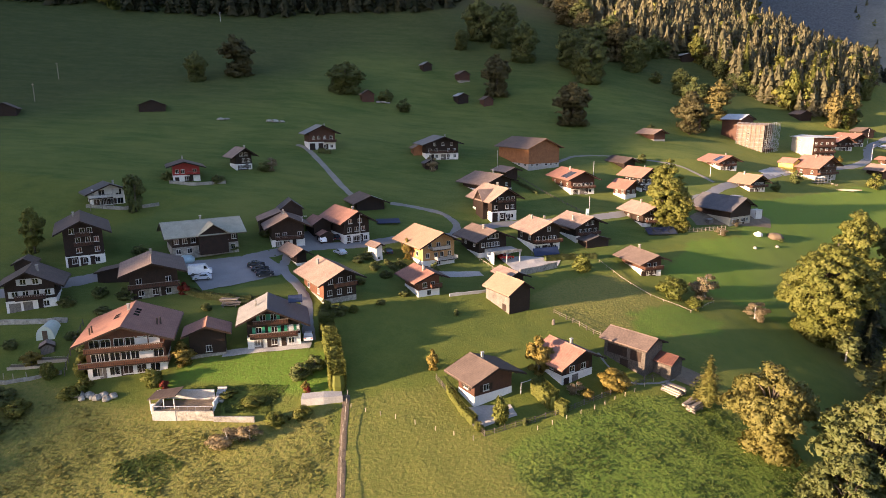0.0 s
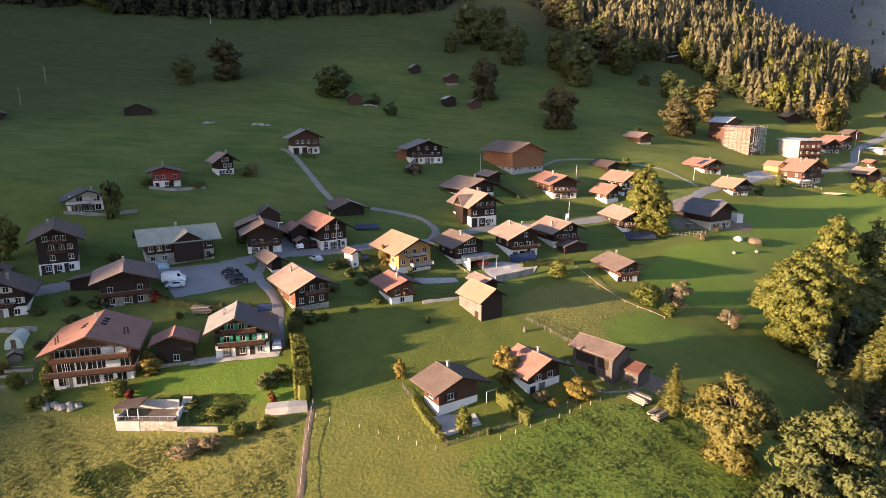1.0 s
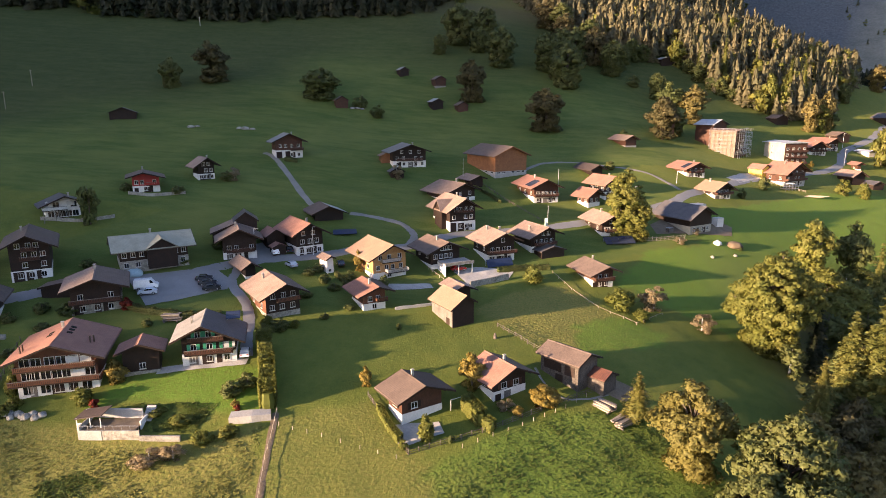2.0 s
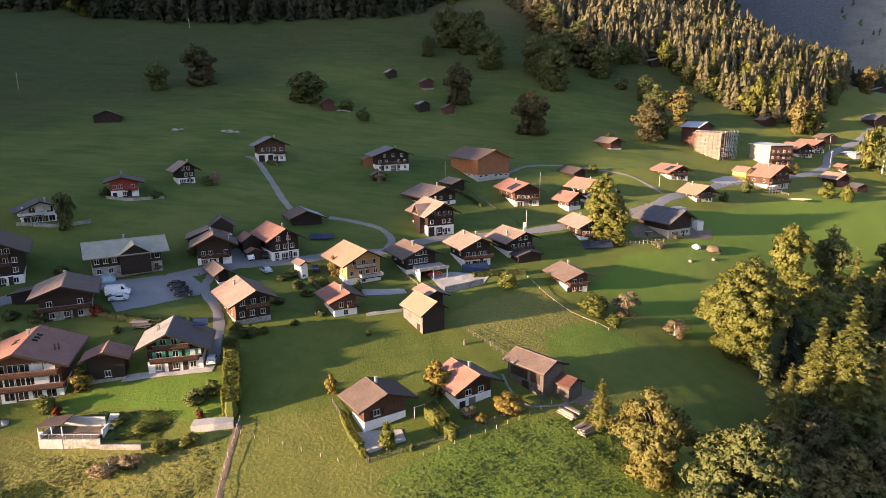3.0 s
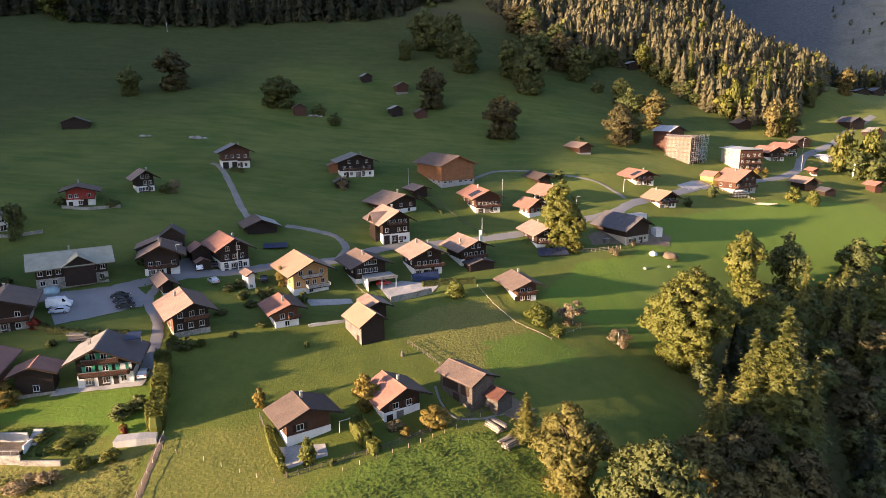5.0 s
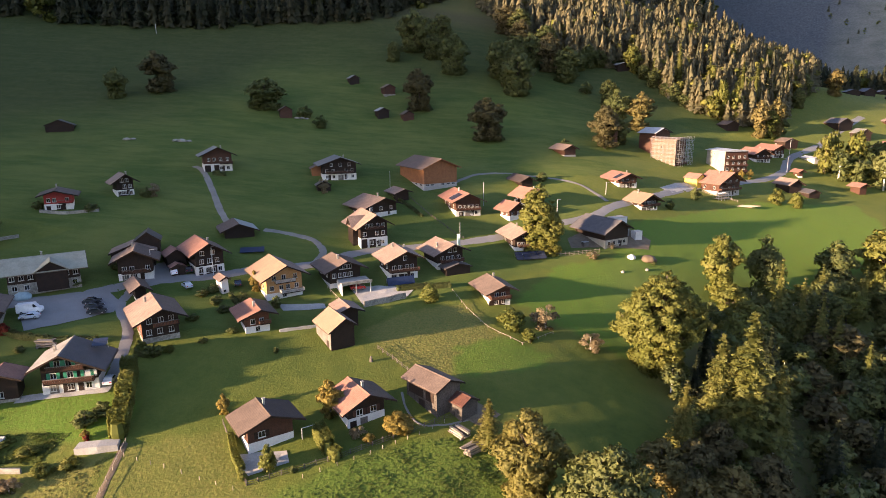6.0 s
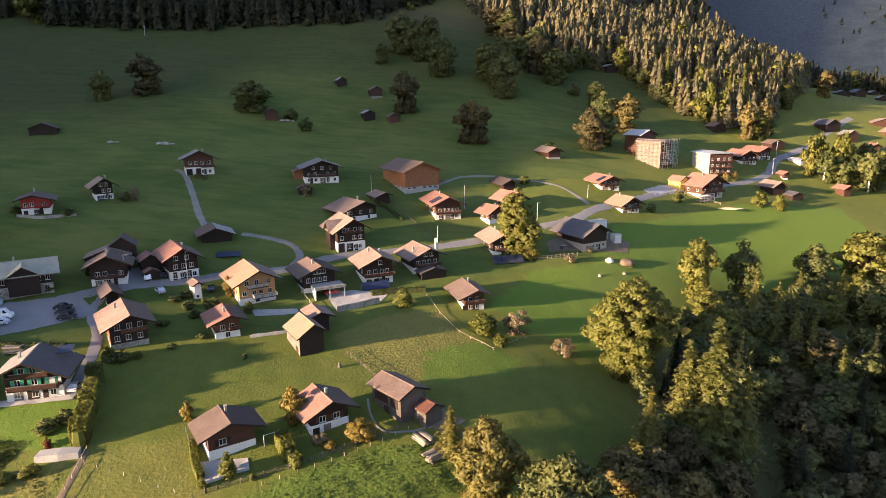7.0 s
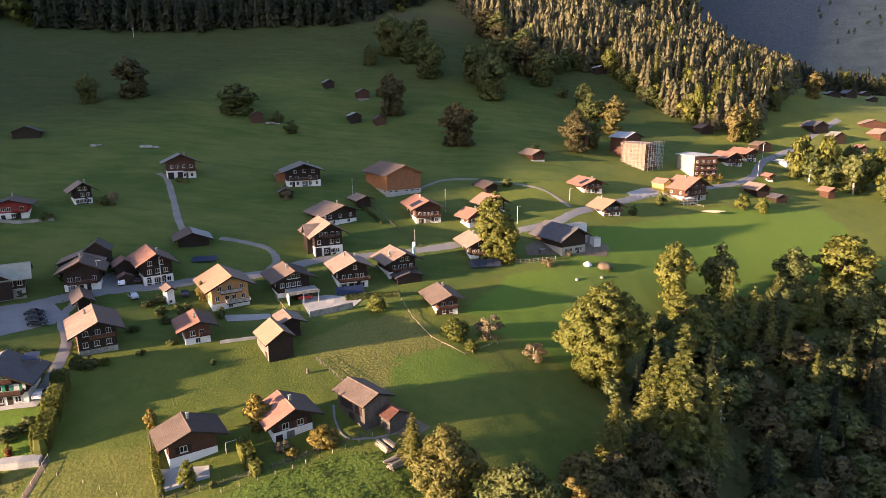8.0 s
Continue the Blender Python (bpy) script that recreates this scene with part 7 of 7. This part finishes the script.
def forest(name, poly, count, seed, label, gold=0.12, hlo=20, hhi=30, gap=4.6, needles=None):
    """A far wood of spruces with some yellowing trees, all in one mesh."""
    rng = np.random.default_rng(seed)
    xs, ys = [p[0] for p in poly], [p[1] for p in poly]
    spots, grid = [], {}
    for _ in range(count * 12):
        if len(spots) >= count:
            break
        x, y = rng.uniform(min(xs), max(xs)), rng.uniform(min(ys), max(ys))
        key = (int(x // gap), int(y // gap))
        if key in grid or not inside([x], [y], poly)[0]:
            continue
        grid[key] = 1
        spots.append((x, y))
    hs = heights([s[0] for s in spots], [s[1] for s in spots])
    firs = [conifer_meshes(50 + i, 25, 9.6, 50, 2.0, needles or NEEDLE, BARK, 0.03, 7, 6, 0.68) for i in range(6)]
    rounds = [deciduous_meshes(60 + i, 18, 12, 170, 1.7, LEAF_YELLOW, BARK, 14, 0.02, rlo=0.14, rhi=0.24) for i in range(2)]

    def read(me):
        v = np.array([q.co[:] for q in me.vertices])
        return v, [tuple(p.vertices) for p in me.polygons], np.array([d.value for d in me.attributes["tint"].data]), np.array([q.vector[:] for q in me.vertex_normals])
    for i, (kinds, mt) in enumerate((([read(c) for _, c in firs], needles or NEEDLE), ([read(c) for _, c in rounds], LEAF_YELLOW))):
        V, F, N, tint, o = [], [], [], [], 0
        for (x, y), z in zip(spots, hs):
            if ((math.sin(x * 12.9898 + y * 78.233) * 43758.5453) % 1.0 < gold) != (i == 1):
                continue
            b, fs, tn, nv = kinds[rng.integers(len(kinds))]
            s = rng.uniform(hlo, hhi) / (25 if i == 0 else 22)
            a = rng.uniform(0, 6.28)
            R = np.array([[math.cos(a), -math.sin(a), 0], [math.sin(a), math.cos(a), 0], [0, 0, 1]])
            V.append((b * s * np.array([1, 1, rng.uniform(0.75, 1.1)])) @ R.T + np.array([x, y, z]))
            N.append(nv @ R.T)
            F += [tuple(q + o for q in p) for p in fs]
            o += len(b)
            tint.append(tn + rng.normal(0.2, 0.25))
        if V:
            ob = new(name, mesh_of(name, np.concatenate(V).tolist(), F, mt, np.concatenate(tint), True, np.concatenate(N).tolist()))
            tagged(ob, label if i == 0 else "scattered yellowing broadleaf trees in the spruce wood", "forest", kind="stuff")
    for tr, cr in firs + rounds:
        bpy.data.meshes.remove(tr), bpy.data.meshes.remove(cr)


forest("forest", [(-420, 482), (-286, 472), (-235, 463), (-190, 466), (-150, 470), (-74, 478), (-34, 488), (5, 494), (40, 540), (60, 570), (-420, 570)], 800, 31, "dark spruce forest along the top of the meadow", gold=0.05)
forest("forest", [(70, 545), (90, 510), (108, 489), (128, 457), (150, 452), (180, 457), (190, 430), (203, 408), (218, 400), (240, 399), (262, 415), (286, 446), (312, 474), (352, 530), (360, 600), (280, 660), (60, 640)], 1800, 32, "sunlit spruce forest on the ridge", gold=0.12, hlo=17, hhi=27, gap=4.0, needles=NEEDLE_RIDGE_LIT)
forest("forest", [(390, 650), (470, 660), (560, 640), (700, 700), (700, 820), (400, 800)], 450, 33, "dark far wood beyond the sunny meadow", gold=0.1)
forest("forest", [(790, 1130), (900, 1200), (960, 1300), (960, 1450), (850, 1400), (790, 1250)], 16, 34, "single dark spruces dotted over a far slope", gold=0.6, hlo=10, hhi=16, gap=40, needles=NEEDLE_RIDGE_LIT)
forest("forest", [(60, 640), (280, 660), (385, 650), (330, 790), (60, 800)], 380, 35, "spruce forest climbing behind the ridge", gold=0.1, hlo=20, hhi=30, gap=7.5, needles=NEEDLE_RIDGE_LIT)


# ---- hedges, shrubs and clumps of grass ----
def hedge(line, w, h, material, label, seed, density=280):
    rng = np.random.default_rng(seed)
    pts = np.array(line, float)
    seg = np.linalg.norm(np.diff(pts, axis=0), axis=1)
    n = int(seg.sum() * density * (w + 2 * h) / 4)
    k = rng.choice(len(seg), n, p=seg / seg.sum())
    f = rng.random(n)
    base = pts[k] + (pts[k + 1] - pts[k]) * f[:, None]
    d = (pts[k + 1] - pts[k]) / seg[k][:, None]
    s = np.column_stack([-d[:, 1], d[:, 0]])
    a = rng.uniform(-1, 1, n)
    top = rng.random(n) < w / (w + 2 * h)
    along = base[:, 0] * 0.9 + base[:, 1] * 0.7
    bulge = 1 + 0.08 * np.sin(along * 1.9) + 0.06 * np.sin(along * 4.3)
    off = np.where(top, a, np.sign(a) * rng.uniform(0.8, 1.0, n)) * w / 2 * bulge
    zz = np.where(top, h * rng.uniform(0.88, 1.02, n) * bulge, rng.random(n) * h * bulge)
    p = base + s * off[:, None]
    c = np.column_stack([p, heights(p[:, 0], p[:, 1]) + zz])
    out = np.column_stack([s * np.sign(off)[:, None] * np.where(top, 0.2, 1)[:, None], np.where(top, 1.0, 0.25)])
    nrm = out + rng.normal(size=(n, 3)) * 0.45
    v, fa = quads(c, nrm, 0.24 * rng.uniform(0.6, 1.4, n), rng)
    top_ob = thing("hedge", pose(0, 0, 0), label, "hedge")
    part("foliage", mesh_of("foliage", v.tolist(), fa.tolist(), material, np.repeat(rng.normal(0, 0.1, n), 6), True, shade_normals(out, 0.35, rng)), None, top_ob)
    core = bmesh.new()
    for q in range(0, len(pts) - 1):
        m = max(1, int(seg[q] / 0.8))
        for i in range(m):
            x, y = pts[q] + (pts[q + 1] - pts[q]) * (i + 0.5) / m
            g = height(x, y)
            rr = w * 0.40 * (1 + 0.15 * math.sin(x * 2.1 + y * 1.7))
            tube([(x, y, g), (x, y, g + h * 0.3), (x, y, g + h * 0.86 * (1 + 0.1 * math.sin(x * 3 + y)))], [rr * 0.8, rr, rr * 0.75], 7, core)
    part("inner_growth", core, material, top_ob)
    bm = bmesh.new()
    for q in range(0, len(pts) - 1):
        m = max(2, int(seg[q] / 1.2))
        for i in range(m):
            x, y = pts[q] + (pts[q + 1] - pts[q]) * (i + 0.5) / m
            g = height(x, y)
            tube([(x, y, g - 0.2), (x + 0.1, y, g + h * 0.75)], [0.05, 0.03], 5, bm)
    part("stems", bm, BARK, top_ob)


hedge([(-24.0, 122.6), (-22.6, 118.2), (-21.4, 114.6), (-20.6, 112)], 2.8, 4.2, LEAF_YELLOW, "tall yellow-green hedge at the field edge", 1)
hedge([(-20.4, 111.4), (-19.4, 107.5), (-18.7, 104.6)], 3.0, 4.0, LEAF_YELLOW, "clipped yellow-green hedge beside the lawn", 2)
hedge([(17.0, 107.6), (19.6, 103.2)], 2.2, 2.9, LEAF_YELLOW, "clipped golden-green hedge block between gardens", 3)
hedge([(20.2, 102.8), (21.6, 101.6)], 1.8, 2.0, LEAF_YELLOW, "low clipped hedge at the garden fence", 4)
hedge([(1.0, 106.5), (3.4, 101.2), (5.4, 98.2)], 1.2, 1.2, LEAF_YELLOW, "low hedge along the terrace of a house", 5)
hedge([(-26, 129.5), (-23, 128.8)], 1.6, 1.4, LEAF_GREEN, "dark green hedge below the timber house", 6)
hedge([(-60, 135), (-52, 132.6), (-44, 131.6), (-36, 133)], 1.2, 1.3, LEAF_GREEN, "dark hedge along the parking meadow", 7)
hedge([(28, 169), (36, 171.5), (43, 173)], 1.3, 1.2, LEAF_GREEN, "low green hedge along the road", 8)
hedge([(-49, 250.5), (-44, 250.6)], 1.6, 1.5, LEAF_GREEN, "dark clipped hedge before the house on the meadow", 9)
hedge([(-15, 159.5), (-10, 152.5), (-6.5, 147.5)], 1.0, 1.2, LEAF_GREEN, "dark green hedge down to the small house", 10)
hedge([(20, 246), (26, 238), (34, 225)], 0.9, 1.0, LEAF_GREEN, "low dark hedge along the lane", 11)

# shrubs in gardens and on the rough slope
for kind, x, y, h, w in (("bush_green", -26.0, 107.8, 3.4, 4.6), ("bush_green", -23.9, 110.3, 3.2, 4.4), ("bush_gold", -24.6, 104.8, 1.8, 1.8), ("bush_red", -49.6, 104.2, 1.8, 2.2), ("bush_red", -24.2, 104.4, 1.4, 1.4),
                         ("bush", -52.0, 105.0, 3.2, 4.2), ("bush", -65.5, 107, 4.2, 4.0), ("bush_green", -67, 112, 4.5, 4.5), ("bush", -71, 106, 3.2, 3.6), ("bush", -63.5, 103.4, 2.5, 3.5),
                         ("bush_green", -22.5, 129.5, 3.0, 4.5), ("bush", -25.3, 130.2, 3.2, 3.2), ("bush", -19.5, 131, 2.0, 2.4), ("bush_green", 3.0, 134, 1.6, 1.6), ("bush_gold", -2.0, 112.5, 4.0, 2.8)):
    tree(kind, x, y, h, w)
for kind, x, y, h, w in (("bush", 6.0, 96.8, 1.8, 2.0), ("bush_green", 14.2, 98.8, 1.4, 1.6), ("bush_gold", 26.5, 106.5, 1.8, 2.6), ("bush_russet", 24.5, 107.5, 2.6, 3.6), ("bush", 62, 149, 3.0, 5.0),
                         ("bush_green", 54, 168, 3.0, 3.5), ("bush_green", 150, 268, 6.0, 6), ("bush", 189, 276, 7.5, 7), ("bush", 197, 274, 7.5, 7), ("bush_gold", 183, 309, 3.6, 3.2), ("bush_gold", 188, 308.6, 4.2, 3.4), ("bush_gold", 193, 310, 4.6, 3.6),
                         ("bush_green", 133, 252, 4.5, 4), ("bush_green", 84, 268, 4, 6), ("bush_russet", -4.5, 243, 6, 5.5), ("bush_green", -62, 220, 4, 5), ("bush_russet", -60, 222, 5, 6), ("bush_green", -72, 203, 3, 5), ("bush_green", -88, 201, 3, 4),
                         ("bush_green", -30, 340, 7, 9), ("bush_green", -20, 329, 7, 8), ("bush_green", 103, 318, 5, 6), ("bush_green", -2, 156, 3.4, 3.4), ("bush_gold", -9.5, 163.5, 5.5, 3.2), ("bush", -3, 147.5, 4.0, 1.8), ("bush_green", -20, 161, 2.5, 4), ("bush_green", -22, 158.5, 2.2, 4)):
    tree(kind, x, y, h, w)
for kind, x, y, h, w in (("bush_green", -76, 100, 3.0, 6), ("bush", -72, 98, 2.4, 5), ("bush_green", -74, 93, 2.6, 6), ("bush", -65, 101.5, 2.2, 4), ("bush_green", -73, 86, 2.4, 6), ("bush_russet", -35, 92.6, 2.4, 6.5), ("bush_russet", -31.5, 93.5, 2.6, 5),
                         ("bush", -28, 97, 2.2, 4.5), ("bush", -24, 98.5, 2.0, 4), ("bush", -33, 101.5, 1.2, 5), ("bush", -38, 103, 1.0, 4), ("bush_gold", -76, 109, 2.6, 4)):
    tree(kind, x, y, h, w)
for kind, x, y, h, w in (("bush_green", -14, 151, 2.2, 3.6), ("bush_green", -17, 155, 2.6, 4.0), ("bush_green", -11, 157, 3.0, 3.6), ("bush_green", -20, 146, 1.8, 3.4), ("bush_green", -9, 141.5, 1.6, 3.0), ("bush_green", -14, 136, 1.4, 2.6), ("bush_gold", -7.5, 150, 2.6, 2.6), ("bush_green", -50, 128, 1.6, 3.0),
                         ("bush_green", -68, 130, 3.0, 4.5), ("bush_green", -74, 131, 2.6, 4.0), ("bush_green", -79, 127, 2.4, 4.0), ("bush_green", -70, 124, 2.0, 4.0), ("bush_green", -82, 113, 2.0, 3.6), ("bush_green", -72, 116, 1.8, 3.0), ("bush_green", -54, 158, 2.6, 4.0), ("bush_green", -48, 168, 3.0, 4.0), ("bush_green", -75, 152, 2.6, 4.0)):
    tree(kind, x, y, h, w)
for kind, x, y, h, w in (("bush_russet", 89.6, 200.1, 2.6, 4.5), ("bush_russet", 97.8, 208.6, 2.2, 3.5), ("bush_green", 110.5, 202.4, 1.5, 2.4)):
    tree(kind, x, y, h, w)
# unseen trees added beyond the left and lower edges to shade the slope
for kind, x, y, h, w in (("wild_green", -100, 70, 9, 9), ("wild_green", -107, 60, 10, 10), ("wild_green", -96, 84, 6, 7), ("wild_green", -35, 66, 8, 7)):
    tree(kind, x, y, h, w, group="trees beyond the slope")


def clumps(name, poly, count, seed, size, material, label, keep=None):
    """Uneven tufts standing in a field, all in one mesh."""
    rng = np.random.default_rng(seed)
    xs, ys = [p[0] for p in poly], [p[1] for p in poly]
    x, y = rng.uniform(min(xs), max(xs), count * 3), rng.uniform(min(ys), max(ys), count * 3)
    patchy = np.sin(x * 0.31 + 1.7 * np.sin(y * 0.23)) + np.sin(y * 0.41 - x * 0.17)
    ok = inside(x, y, poly) & (patchy > rng.uniform(-2.2, 1.2, len(x)))
    x, y = x[ok][:count], y[ok][:count]
    z = heights(x, y)
    n = len(x)
    s = size * rng.uniform(0.5, 1.5, n) * (1 + 0.35 * np.sin(x * 0.5) * np.sin(y * 0.6))
    C, N, S, T = [], [], [], []
    t = rng.normal(0.1, 0.22, n) + 0.2 * np.sin(x * 0.2) * np.sin(y * 0.27)
    for i in range(4):
        C.append(np.column_stack([x + rng.normal(0, 0.25, n) * s, y + rng.normal(0, 0.25, n) * s, z + s * 0.14 * rng.uniform(0.4, 1.2, n)]))
        N.append(np.column_stack([rng.normal(-0.35, 0.4, n), rng.normal(-0.2, 0.4, n), rng.uniform(0.9, 1.6, n)]))
        S.append(s * rng.uniform(0.6, 1.1, n))
        T.append(t)
    v, f = quads(np.concatenate(C), np.concatenate(N), np.concatenate(S), rng, 1.2)
    tagged(new(name, mesh_of(name, v.tolist(), f.tolist(), material, np.repeat(np.concatenate(T), 6), True, shade_normals(np.tile([-0.25, -0.12, 1.0], (4 * n, 1)), 0.3, rng))), label, "grass", kind="stuff")


clumps("tussocks", [(-80, 66), (-17.5, 66), (-18, 101), (-30, 95), (-52, 96), (-62, 100), (-80, 100)], 13000, 71, 0.20, TUSSOCK, "uneven tussocks of yellowish grass on the slope")
clumps("weeds", FIELD_LUSH, 8000, 72, 0.24, WEEDS, "leafy green weeds in the pasture")
clumps("weeds", [(-46, 99), (-30, 99), (-28, 106), (-45, 105)], 1500, 75, 0.26, WEEDS, "rank green weeds below the lawn")
clumps("weeds", [(-50, 83), (-42, 82), (-40, 88), (-45, 91), (-51, 88)], 900, 78, 0.3, WEEDS, "patch of rank green weeds on the dry slope")
clumps("undergrowth", [(92, 130), (104, 150), (140, 180), (200, 200), (220, 120), (190, 70), (90, 62), (84, 100)], 2600, 77, 1.5, LEAF_GREEN, "dark leafy undergrowth between the trees of the ravine")
